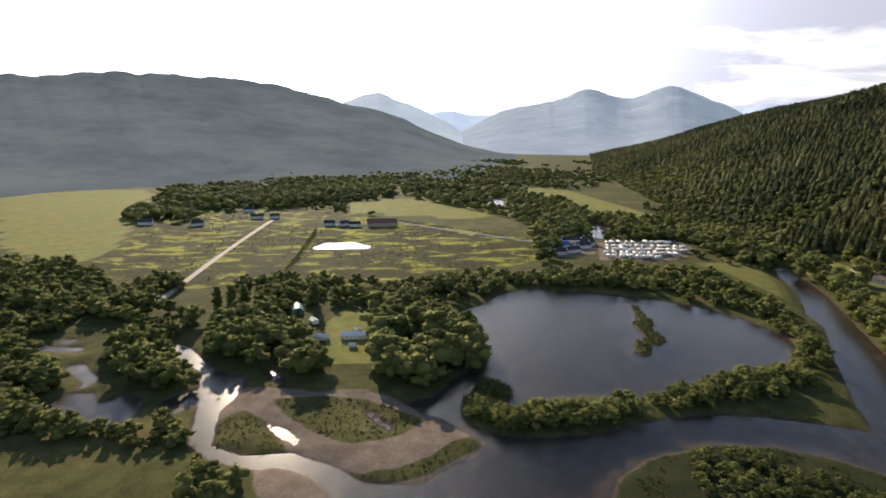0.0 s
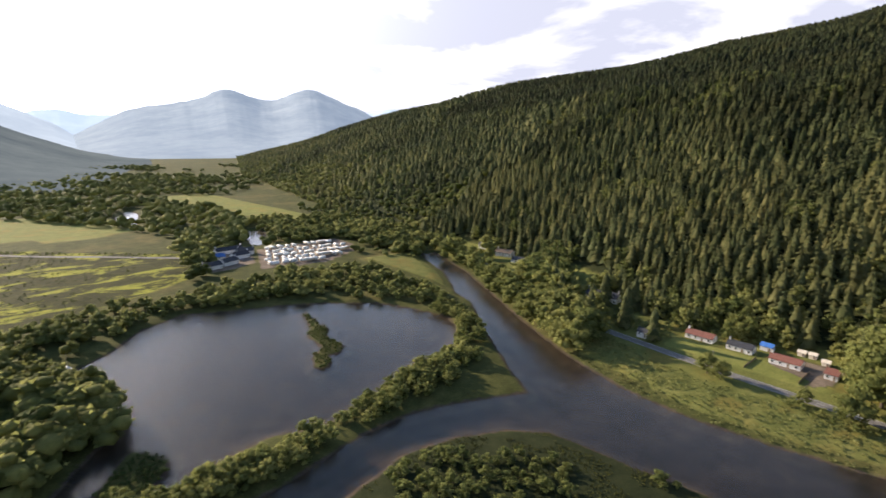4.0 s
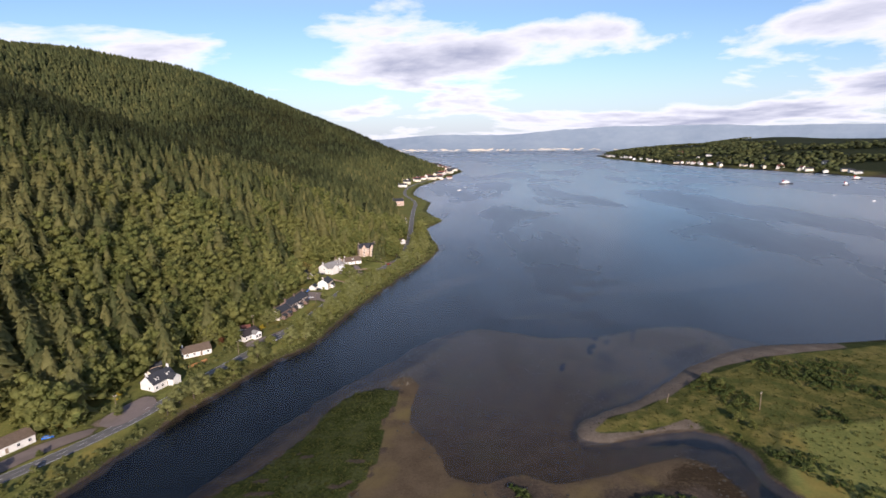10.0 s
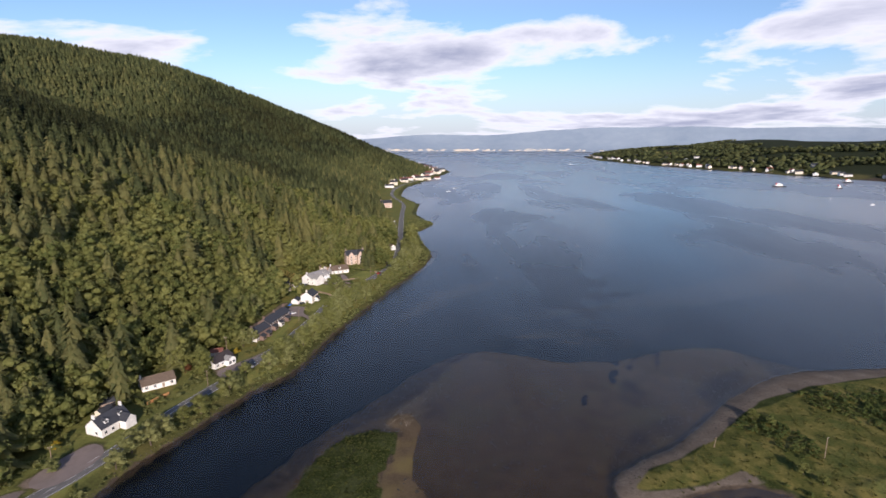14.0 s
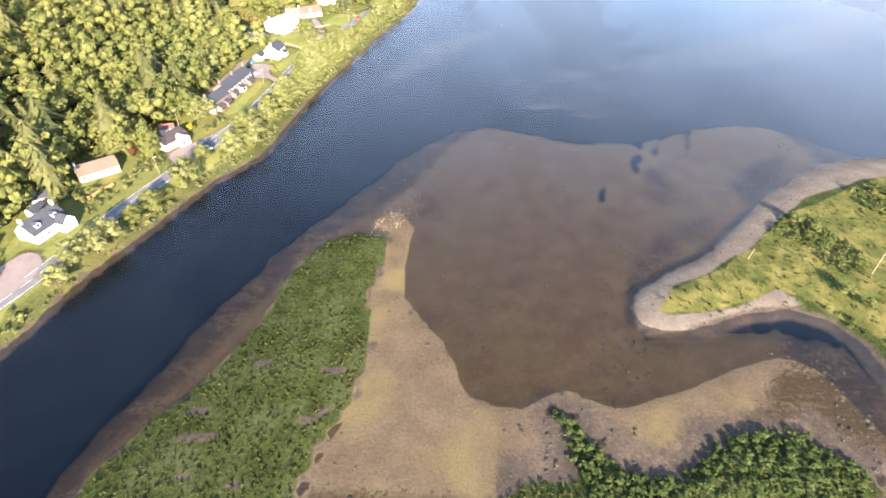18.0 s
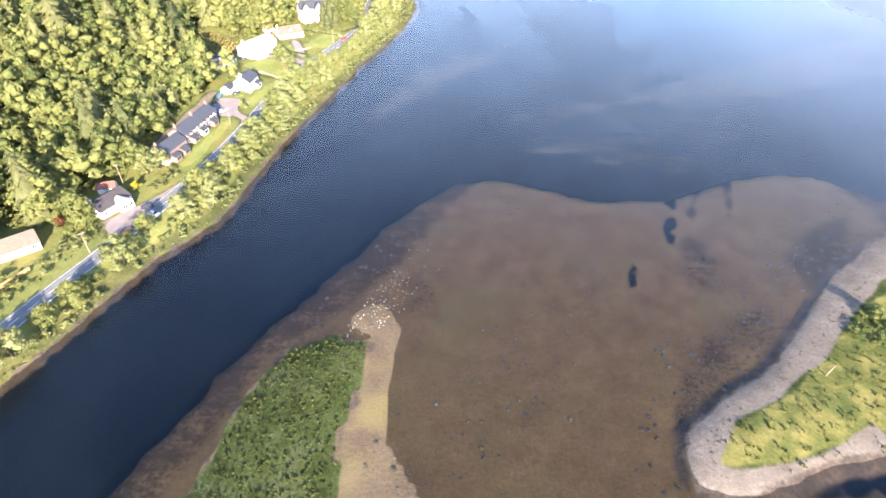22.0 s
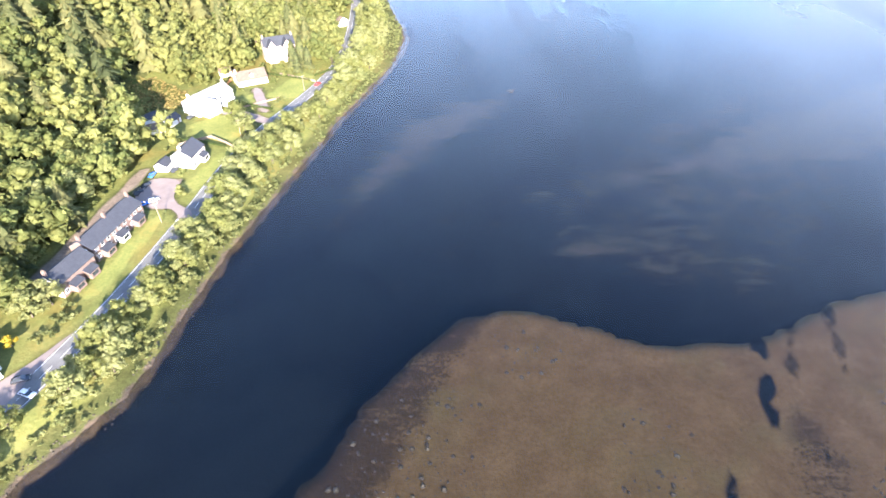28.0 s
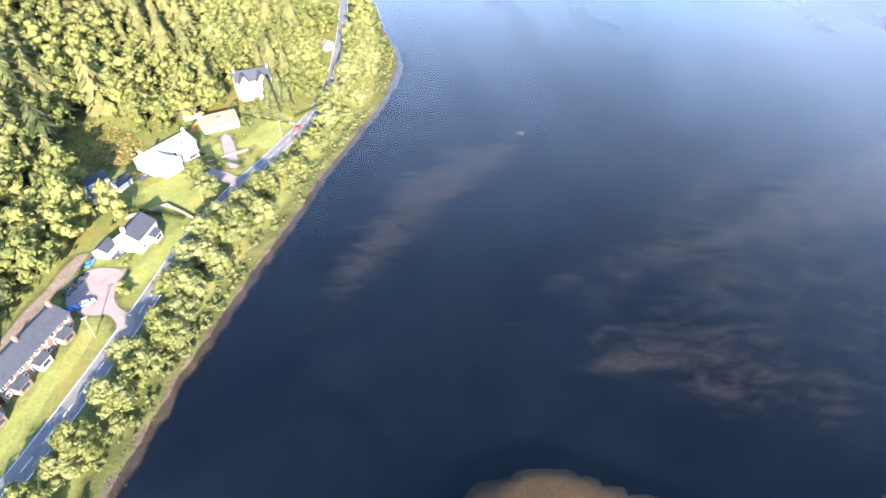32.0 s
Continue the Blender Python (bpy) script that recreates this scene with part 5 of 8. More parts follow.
def shore_trees():
    """Trees and tall shrubs between the road and the water, and in the gardens."""
    r = random.Random(11)
    line = smooth_line([p for p in ROAD if 95 < p[1] < 620], 5.0)
    n = 0
    for k in range(len(line) - 1):
        (ax, ay), (bx, by) = line[k], line[k + 1]
        d = math.hypot(bx - ax, by - ay)
        nx, ny = (by - ay) / d, -(bx - ax) / d
        if ay < 128:
            continue
        for row in range(3):
            off = 7.4 + 4.2 * row + r.uniform(-1.2, 1.5)
            x, y = ax + nx * off + r.uniform(-2, 2), ay + ny * off + r.uniform(-2, 2)
            if gz(x, y) < 1.0 or r.random() < 0.2 or n >= 220:
                continue
            big = r.random() < (0.12 if 412 < ay < 500 else 0.75 if ay > 280 else 0.6)
            h = r.uniform(1.5, 3.4) if ay < 180 else r.uniform(7.5, 12.0) if big else r.uniform(3.2, 5.6)
            kind = r.choice(("willow0", "willow1", "willow2", "willow1", "round3", "round4"))
            single_tree(kind, x, y, h, r.uniform(0, 360),
                        "pale silvery-green tree on the bank between road and water" if kind.startswith("willow") else "leafy green tree on the bank between road and water",
                        "trees along the loch road", 1.2)
            n += 1


shore_trees()
for kind, x, y, h, label in (
        ("gold", -111.5, 292, 4.6, "bright golden-yellow garden tree"), ("gold", -147, 201, 4, "golden shrub beside the white house"),
        ("copper", -127, 268, 5.5, "copper-red garden tree beside the bungalow"), ("copper", -95, 396.5, 4.2, "dark red garden tree at the gable"),
        ("tall1", -121, 270, 15, "tall leafy tree between two houses"), ("willow1", -112, 303, 11, "silvery tree at the end of the terrace"),
        ("willow2", -109, 308, 10, "silvery tree at the end of the terrace"), ("cypress", -70, 492, 16.2, "dark conifer on the villa lawn"),
        ("cypress", -66, 495, 17.5, "dark conifer on the villa lawn"), ("round1", -60, 508, 12, "rounded garden tree beside the villa"),
        ("round3", -84, 424, 12, "spreading tree beside the lawn and the road"), ("willow0", -79, 416, 11, "pale leafy tree beside the lawn and the road"),
        ("round2", -160, 168, 3.4, "small round tree on the lawn"), ("willow1", -157, 139, 6.5, "pale tree in front of the long shed"),
        ("willow0", -139, 187, 6, "pale tree beside the drive"), ("round0", -150, 156, 3.2, "low tree on the lawn"),
        ("tall0", -232, -52, 36.4, "very tall leafy tree beside the cottages"), ("tall1", -238, -44, 37.8, "very tall leafy tree beside the cottages"),
        ("tall2", -228, -40, 32.2, "very tall leafy tree beside the cottages"), ("tall1", -240, -58, 35.0, "very tall leafy tree beside the cottages"),
        ("tall0", -244, -36, 36.4, "very tall leafy tree beside the cottages"), ("tall2", -246, -50, 33.6, "very tall leafy tree beside the cottages"),
        ("tall2", -203, -8, 23, "leafy tree on the river bank below the hotel"), ("tall1", -204, -1, 20, "leafy tree on the river bank below the hotel"),
        ("tall0", -199, 4, 24, "leafy tree on the river bank below the hotel"), ("willow1", -197, 12, 15, "pale tree on the river bank below the hotel"),
        ("tall1", -207, -18, 18, "leafy tree on the river bank below the hotel"), ("round2", -208, -32, 14, "leafy tree on the bank beside the road"),
        ("round4", -212, -43, 15, "leafy tree on the bank beside the road"), ("round1", -209, -58, 17, "leafy tree on the bank beside the road"),
        ("round3", -212, -76, 8, "rounded tree at the roadside"), ("round4", -209, -110, 11, "rounded tree at the roadside"),
        ("round2", -211, -117, 12, "rounded tree at the roadside"), ("cypress", -246, -205, 21.2, "dark conifer in front of the grey house"),
        ("cypress", -252, -184, 22.5, "dark conifer in front of the grey house"), ("cypress", -262, -246, 21.2, "dark conifer by the river"),
        ("cypress", -256, -240, 18.8, "dark conifer by the river"), ("cypress", -250, -232, 22.5, "dark conifer by the river"),
        ("gold", -258, -236, 12, "yellowing conifer-shaped tree by the river"), ("cypress", -230, -196, 21.2, "dark conifer by the river"), ("cypress", -222, -190, 18.8, "dark conifer by the river"), ("cypress", -238, -178, 20.0, "dark conifer beside the road"),
        ("tall1", -212, -184, 17, "tall leafy tree by the river"), ("tall2", -206, -194, 16, "tall leafy tree by the river"), ("cypress", -232, -156, 20.0, "dark conifer beside the road"),
        ("cypress", -266, -208, 23.8, "dark conifer behind the grey house"), ("cypress", -272, -190, 22.5, "dark conifer behind the grey house"), ("cypress", -284, -262, 21.2, "dark conifer by the mown field"),
        ("willow0", -176, 112, 19.5, "pale sunlit tree beside the hotel drive"), ("willow1", -183, 106, 21.0, "pale sunlit tree beside the long shed"),
        ("willow2", -190, 96, 21.0, "pale sunlit tree above the road"), ("willow0", -197, 84, 19.5, "pale sunlit tree above the road"),
        ("round4", -205, 76, 19.5, "sunlit tree above the road"), ("willow1", -211, 66, 19.5, "pale sunlit tree beside the hotel lawn"),
        ("willow2", -203, 70, 18.0, "pale sunlit tree beside the hotel lawn"), ("round3", -185, 118, 21.0, "sunlit tree beside the long shed"),
        ("poplar", 177, -348, 19, "slim dark poplar at the field edge"), ("poplar", 168, -348, 20, "slim dark poplar at the field edge"),
        ("poplar", 159, -347, 20, "slim dark poplar at the field edge"), ("poplar", 114, -354, 19, "slim dark poplar at the field edge"),
        ("round2", 131, 224, 5.5, "rounded bush at the top of the beach"), ("round1", 136, 219, 4.5, "rounded bush at the top of the beach"),
        ("round3", 128, 186, 5, "rounded bush beside the creek"), ("round2", 131, 180, 4.2, "rounded bush beside the creek")):
    single_tree(kind, x, y, h, (x * 37 + y * 91) % 360, label, "", 1.15 if kind[0] in "rwg" else 1.0)

for k, (x, y, h) in enumerate((
        (-67, 486, 12), (-62, 492, 13), (-56, 513, 14), (-50, 499, 12), (-63, 534, 15), (-50, 522, 13), (-58, 560, 14), (-86, 552, 17), (-80, 577, 16), (-76, 598, 16),
        (-95, 548, 18), (-99, 530, 16), (-111, 556, 18), (-102, 512, 14), (-97, 497, 12), (-108, 490, 14), (-116, 480, 13), (-124, 474, 15), (-72, 540, 14), (-70, 556, 15),
        (-124, 360, 14), (-127, 372, 15), (-134, 378, 16), (-124, 384, 13), (-118, 392, 14), (-120, 402, 13), (-128, 396, 15), (-131, 410, 14), (-133, 424, 15),
        (-150, 452, 16), (-147, 436, 15), (-152, 474, 17), (-124, 340, 14), (-126, 326, 15), (-122, 312, 13), (-128, 304, 15), (-130, 350, 16))):
    kind = ("cypress" if k in (0, 1) else ("round0", "round3", "tall1", "round1", "willow1", "tall2", "round4", "round2")[k % 8])
    single_tree(kind, x, y, h, (k * 137) % 360, "dark conifer on the villa lawn" if k < 2 else "full leafy tree at the edge of the gardens", "", 1.15)
for k, (x, y, h) in enumerate(((-40, 499, 10), (-35, 521, 12), (-31, 545, 12), (-25, 529, 10), (-33, 480, 8), (-29, 497, 9), (-27, 574, 11), (-34, 508, 11), (-30, 558, 12),
                               (-24, 548, 10), (-38, 488, 9), (-36, 534, 12), (-31, 590, 11), (-35, 606, 11))):
    single_tree(("willow0", "willow2", "round4", "willow1")[k % 4], x, y, h, (k * 77) % 360, "pale silvery-green tree on the bank between road and water", "trees along the loch road", 1.2)

BELTS = [  # outline, spacing, least and greatest height, near
    ([(73, -250), (73, -333), (58, -345), (29, -328), (14, -254), (21, -240), (45, -222), (66, -229)], 7.0, 11, 18, True),
    ([(175, -312), (163, -338), (135, -326), (118, -300), (103, -279), (99, -246), (113, -240), (143, -264), (163, -278)], 7.0, 9, 15, True),
    ([(145, -363), (74, -388), (-16, -418), (-146, -430), (-213, -418), (-216, -355), (-208, -305), (-190, -288), (-176, -318), (-140, -352),
      (-118, -370), (-46, -392), (-18, -374), (19, -350), (74, -352)], 8.0, 6, 11, True),
    ([(401, -497), (343, -480), (215, -352), (186, -330), (178, -303), (193, -300), (239, -338), (295, -355), (331, -381)], 8.5, 8, 14, True),
    ([(219, -291), (217, -322), (190, -312), (176, -276), (160, -240), (170, -234), (192, -244)], 7.5, 8, 13, True),
    ([(240, -232), (223, -238), (204, -208), (175, -202), (160, -209), (150, -197), (126, -171), (116, -152), (137, -150), (148, -180), (176, -190),
      (222, -200)], 6.5, 5, 9, True),
    ([(291, -315), (245, -270), (236, -268), (218, -240), (231, -236), (250, -247)], 7.5, 7, 12, True),
    ([(398, -732), (412, -830), (336, -814), (298, -704), (350, -688)], 11.0, 11, 17, False),
    ([(443, -1038), (269, -1075), (28, -1114), (36, -920), (128, -872), (222, -807), (299, -796), (371, -828)], 14.0, 11, 19, False),
    ([(28, -1114), (-138, -1056), (-224, -922), (-242, -734), (-191, -591), (-110, -558), (-118, -652), (-90, -744), (16, -921)], 14.0, 9, 16, False),
    ([(-232, -710), (-313, -658), (-344, -562), (-320, -434), (-268, -390), (-262, -440), (-275, -509), (-204, -566)], 11.0, 9, 15, True),
    ([(-112, -590), (-128, -552), (-98, -466), (-75, -452)], 9.0, 10, 15, True),
    ([(293, -1214), (22, -1255), (-221, -1160), (-328, -1099), (-300, -1020), (-200, -1073), (27, -1136), (274, -1104)], 17.0, 10, 16, False),
    ([(-281, -385), (-262, -321), (-208, -235), (-184, -194), (-188, -178), (-212, -176), (-238, -186), (-262, -228), (-290, -296), (-310, -358), (-332, -428)],
     7.5, 13, 22, True),
    ([(500, -1300), (100, -1420), (-400, -1500), (-440, -1250), (-300, -1180), (0, -1290), (400, -1210)], 24.0, 10, 16, False),
    ([(36, -208), (26, -187), (2, -182), (-20, -184), (-60, -194), (-100, -214), (-140, -222), (-172, -254), (-184, -290), (-196, -290), (-176, -238),
      (-150, -208), (-110, -196), (-74, -194), (-40, -190), (0, -196), (20, -200)], 4.6, 5, 9.5, True),
]


def valley_trees():
    near, far, river, r = [], [], [], np.random.default_rng(5)
    for k, (poly, gap, low, high, close) in enumerate(BELTS):
        px, py = [p[0] for p in poly], [p[1] for p in poly]
        keep = lambda x, y, p=poly, k=k: ((signed(x, y, p) > 1.5 * value_noise(x, y, 14, k)) & (value_noise(x, y, 30, 200 + k) > -0.62)  # noqa: E731
                                          & (ground_z(x, y) > 0.35) & ~plots(x, y))
        xs, ys = scatter((min(px), min(py), max(px), max(py)), gap, 300 + k, keep)
        clear = np.max([signed(xs, ys, q) for q in POOLS], axis=0) < -7
        xs, ys = xs[clear], ys[clear]
        h = r.uniform(low, high, len(xs)) * (1 + 0.2 * value_noise(xs, ys, 35, 400 + k))
        (river if k in (13, 15) else near if close else far).append((xs, ys, h))
    for name, label, sets, shapes, wide in (("valley_trees", "thick belts of broadleaved trees on the valley floor", near, LEAF_VALLEY, 1.25),
                                            ("riverside_trees", "full leafy trees along the river bank", river, LEAF_NEAR + LEAF_TALL, 1.2),
                                            ("far_valley_trees", "belts of trees across the far valley", far, LEAF_FAR, 1.5)):
        xs, ys, h = (np.concatenate([s[k] for s in sets]) for k in range(3))
        tint = np.clip(0.70 + 0.25 * value_noise(xs, ys, 40, 77) + r.normal(0, 0.2, len(xs)), 0, 1)
        plant(name, label, "trees", shapes, xs, ys, h, wide, M_LEAF, tint, 21)


valley_trees()


def low_growth():
    """Shrubs, rushes and hedges."""
    r = np.random.default_rng(9)
    bush = [(26, 147), (33, 143), (42, 130), (51, 127), (58, 130), (66, 135), (76, 139), (90, 138), (99, 127), (93, 119), (46, 116), (0, 110), (-6, 60),
            (20, 40), (38, 80), (29, 127), (29, 136)]
    xs, ys = scatter((-8, 40, 106, 150), 1.9, 31, lambda x, y: (signed(x, y, bush) > 0.6) & (signed(x, y, MARSH) > 0.8))
    plant("marsh_shrubs", "dense low green shrubs at the edge of the sand", "shrubs", LEAF_MID, xs, ys, r.uniform(0.7, 1.7, len(xs)), 2.7, M_SHRUB,
          np.clip(r.normal(0.5, 0.2, len(xs)), 0, 1), 32)
    riv = [(-14, -147), (-30, -157), (-58, -160), (-85, -150), (-100, -125), (-104, -95), (-60, -60), (0, -80)]
    xs, ys = scatter((-112, -160, 0, -55), 5.0, 33, lambda x, y: (signed(x, y, riv) > 0) & (value_noise(x, y, 22, 55) > -0.25))
    xs2, ys2 = scatter((-124, -95, -96, 100), 4.6, 34, lambda x, y: (signed(x, y, MARSH) > 1.5) & (signed(x, y, MARSH) < 9) & (value_noise(x, y, 24, 56) > 0.05))
    xs, ys = np.r_[xs, xs2], np.r_[ys, ys2]
    plant("river_shrubs", "rounded green shrubs on the river island", "shrubs", LEAF_NEAR, xs, ys, r.uniform(2.5, 5.5, len(xs)), 1.5, M_LEAF,
          np.clip(r.normal(0.45, 0.15, len(xs)), 0, 1), 35)
    # tussocks of the saltmarsh
    tuft = [broadleaf_shape(2, 12, 1, seed=500 + k, card=0.3) for k in range(3)]
    tuft = [(v[-36:], np.arange(36).reshape(-1, 3)) for v, f in tuft]
    xs, ys = scatter((-125, -165, 105, 225), 1.55, 36, lambda x, y: (signed(x, y, MARSH) > 0.6) & (ground_z(x, y) > 0.3) & ((y > 60) | (value_noise(x, y, 8, 93) > 0))
                     & (np.min([along(x, y, c) for c in MARSH_CREEKS], axis=0) + 1.1 * value_noise(x, y, 5, 83) > 0.7))
    plant("saltmarsh_tussocks", "short tufted saltmarsh grass", "grass", tuft, xs, ys, r.uniform(0.4, 1.0, len(xs)), 1.9, M_TURF,
          np.clip(0.5 + 0.35 * value_noise(xs, ys, 17, 91) + r.normal(0, 0.15, len(xs)), 0, 1), 37)
    land = [(125, 165), (112, 182), (80, 176), (66, 184), (89, 196), (130, 228), (180, 254), (260, 262), (330, 180), (240, 120), (150, 120)]
    xs, ys = scatter((60, 118, 330, 265), 3.0, 38, lambda x, y: (signed(x, y, land) > 0) & (ground_z(x, y) > 0.4))
    plant("spit_grass", "tall yellow-green grass and rushes on the spit", "grass", tuft, xs, ys, r.uniform(0.4, 1.2, len(xs)), 1.8, M_TURF,
          np.clip(0.75 + 0.4 * value_noise(xs, ys, 22, 92) + r.normal(0, 0.15, len(xs)), 0, 1), 39)
    spit_bush = lambda x, y: (signed(x, y, land) > 0.5) & (ground_z(x, y) > 0.4) & (value_noise(x, y, 17, 98) > 0.28) & (np.hypot(x - 150, y - 205) < 75)  # noqa: E731
    xs, ys = scatter((60, 118, 240, 265), 2.6, 61, spit_bush)
    plant("spit_shrubs", "rounded green shrubs and brambles on the spit", "shrubs", LEAF_MID, xs, ys, r.uniform(0.8, 2.6, len(xs)), 1.9, M_SHRUB,
          np.clip(r.normal(0.6, 0.2, len(xs)), 0, 1), 62)
    # bank growth beside the road and the riverside meadow
    bank = lambda x, y: (along(x, y, ROAD) > 4.5) & (ground_z(x, y) > 0.3) & (np.interp(y, FOOT_Y, FOOT_X) - x < -8) & (signed(x, y, LOCH) > -34) & (signed(x, y, LOCH) < -0.5) & (x < 0) & ~plots(x, y)  # noqa: E731
    xs, ys = scatter((-215, 112, 0, 780), 2.3, 40, lambda x, y: bank(x, y) & (value_noise(x, y, 9, 57) > -0.35))
    plant("bank_shrubs", "tangled green shrubs on the loch bank", "shrubs", LEAF_MID, xs, ys, r.uniform(0.7, 2.6, len(xs)), 1.6, M_WILLOW,
          np.clip(r.normal(0.4, 0.2, len(xs)), 0, 1), 41)
    xs, ys = scatter((-240, -190, -165, 20), 2.8, 42, lambda x, y: bank(x, y))
    plant("river_meadow_rushes", "tall yellow-green rushes of the riverside meadow", "grass", tuft, xs, ys, r.uniform(0.5, 1.6, len(xs)), 2.0, M_WILLOW,
          np.clip(r.normal(0.4, 0.2, len(xs)), 0, 1), 43)
    hedge = smooth_line([(150, -384), (148, -430), (144, -510), (140, -631)], 3.0)
    hx, hy = hedge[:, 0] + r.normal(0, 0.6, len(hedge)), hedge[:, 1]
    line2 = smooth_line([(45, -676), (-18, -616), (-100, -548)], 6.0)
    hx, hy = np.r_[hx, line2[:, 0]], np.r_[hy, line2[:, 1] - 5]
    plant("field_hedge", "dark hedge across the boggy pasture", "hedge", LEAF_MID, hx, hy, r.uniform(2.0, 4.0, len(hx)), 1.3, M_LEAF, np.full(len(hx), 0.3), 44)
    # rushes that roughen the boggy pasture
    xs, ys = scatter((-110, -790, 355, -385), 6.5, 45, lambda x, y: (signed(x, y, ROUGH_FIELD) > 2) & (value_noise(x, y, 38, 58) > -0.1) & (ground_z(x, y) > 0.2))
    plant("pasture_rushes", "dark clumps of rushes in boggy pasture", "grass", tuft, xs, ys, r.uniform(0.5, 1.2, len(xs)), 3.0, M_SHRUB,
          np.clip(r.normal(0.2, 0.12, len(xs)), 0, 1), 46)
    # gardens and the wood's edge behind the houses
    strip = lambda x, y: ((np.interp(y, FOOT_Y, FOOT_X) - x > -60) & (np.interp(y, FOOT_Y, FOOT_X) - x < 12) & (along(x, y, ROAD) > 6.5) & (ground_z(x, y) > 2.4)  # noqa: E731
                          & (signed(x, y, LOCH) < -12) & ~plots(x, y) & (value_noise(x, y, 13, 94) > -0.25))
    xs, ys = scatter((-340, -420, -40, 760), 3.8, 49, strip)
    plant("garden_shrubs", "garden shrubs and scrub between the houses and the wood", "shrubs", LEAF_MID, xs, ys, r.uniform(1.0, 4.2, len(xs)), 1.5, M_LEAF,
          np.clip(r.normal(0.62, 0.2, len(xs)), 0, 1), 50)
    # the levee round the pond, its islands, and trees over the river flats
    lev = smooth_line([(36, -200), (22, -189), (2, -190), (-20, -192), (-60, -201), (-100, -214), (-130, -218), (-150, -228), (-168, -248), (-182, -284), (-200, -300)], 2.4)
    hx, hy = lev[:, 0] + r.normal(0, 2.4, len(lev)), lev[:, 1] + r.normal(0, 2.6, len(lev))
    ok = ground_z(hx, hy) > 0.4
    plant("levee_trees", "close row of rounded trees on the pond bank", "trees", LEAF_NEAR, hx[ok], hy[ok], r.uniform(3.5, 8.5, ok.sum()), 1.35, M_LEAF,
          np.clip(r.normal(0.60, 0.18, ok.sum()), 0, 1), 51)
    isles = lambda x, y: ((signed(x, y, POND_ISLE) > 0.4) | (signed(x, y, ISLET) > 1)) & (ground_z(x, y) > 0.15)  # noqa: E731
    xs, ys = scatter((-120, -345, 40, -200), 2.4, 52, isles)
    plant("isle_scrub", "low brown-green scrub on the pond islands", "shrubs", LEAF_MID, xs, ys, r.uniform(1.0, 2.6, len(xs)), 1.6, M_SHRUB,
          np.clip(r.normal(0.25, 0.15, len(xs)), 0, 1), 53)
    flats = lambda x, y: ((signed(x, y, [(70, -400), (330, -470), (420, -330), (330, -215), (250, -200), (180, -200), (150, -225), (180, -300), (120, -345), (70, -350)]) > 0)  # noqa: E731
                          & (ground_z(x, y) > 0.5) & (value_noise(x, y, 34, 95) > 0.08) & (np.max([signed(x, y, q) for q in POOLS], axis=0) < -9) & (signed(x, y, CAMP_FIELD) < -3) & ((x - 110) ** 2 + (y + 318) ** 2 > 420))
    xs, ys = scatter((70, -470, 420, -120), 7.0, 54, flats)
    plant("river_flat_trees", "scattered thickets over the river flats", "trees", LEAF_VALLEY, xs, ys, r.uniform(4, 11, len(xs)), 1.3, M_LEAF,
          np.clip(r.normal(0.62, 0.18, len(xs)), 0, 1), 55)
    bar = lambda x, y: (np.max([signed(x, y, p) for p in BAR_GRASS], axis=0) > 1.0) & (ground_z(x, y) > 0.3)  # noqa: E731
    xs, ys = scatter((20, -240, 150, -150), 2.2, 56, bar)
    plant("bar_grass", "rough yellow-green grass on the gravel bar", "grass", tuft, xs, ys, r.uniform(0.3, 0.8, len(xs)), 3.2, M_TURF,
          np.clip(r.normal(0.5, 0.25, len(xs)), 0, 1), 57)
    plain_keep = lambda x, y: ((y < -430) & (hill_d(x, y) < -5) & (signed(x, y, ROUGH_FIELD) < -6) & (np.max([signed(x, y, q) for q in FIELDS], axis=0) < -6)  # noqa: E731
                               & (value_noise(x, y, 90, 96) + 0.5 * value_noise(x, y, 30, 97) > 0.12) & (np.hypot(x, y) < 1900) & (east_ridge(x, y) < 2) & ~plots(x, y)
                               & (np.max([signed(x, y, q) for q in DRIVES[-2:]], axis=0) < -4) & (ground_z(x, y) > 0.3))
    xs, ys = scatter((-700, -1900, 700, -430), 17.0, 58, plain_keep)
    plant("valley_copses", "copses scattered over the valley floor", "trees", LEAF_FAR, xs, ys, r.uniform(7, 14, len(xs)), 1.7, M_LEAF,
          np.clip(r.normal(0.36, 0.15, len(xs)), 0, 1), 59)
    # golden bracken on the rise above the villas
    xs, ys = scatter((-148, 430, -106, 474), 1.7, 63, lambda x, y: (signed(x, y, SCRUB) > 0) & (value_noise(x, y, 7, 99) > -0.5))
    plant("golden_bracken", "golden bracken and scrub on the rise above the villas", "shrubs", LEAF_MID, xs, ys, r.uniform(0.5, 1.5, len(xs)), 1.8, M_BRACKEN,
          np.clip(r.normal(0.5, 0.25, len(xs)), 0, 1), 64)
    # clipped hedges round the villa gardens
    for pts in ([(-124, 409.5), (-102, 407), (-84, 401.5)], [(-84, 482), (-70, 478), (-58.5, 474.5)], [(-90, 446), (-80, 441), (-71, 438)], [(-57, 481), (-48, 492)]):
        line = smooth_line(pts, 0.9)
        plant("garden_hedge", "dark clipped hedge along a villa garden", "hedge", LEAF_MID, line[:, 0], line[:, 1], r.uniform(1.6, 2.1, len(line)), 1.2, M_SHRUB, np.full(len(line), 0.3), 60)
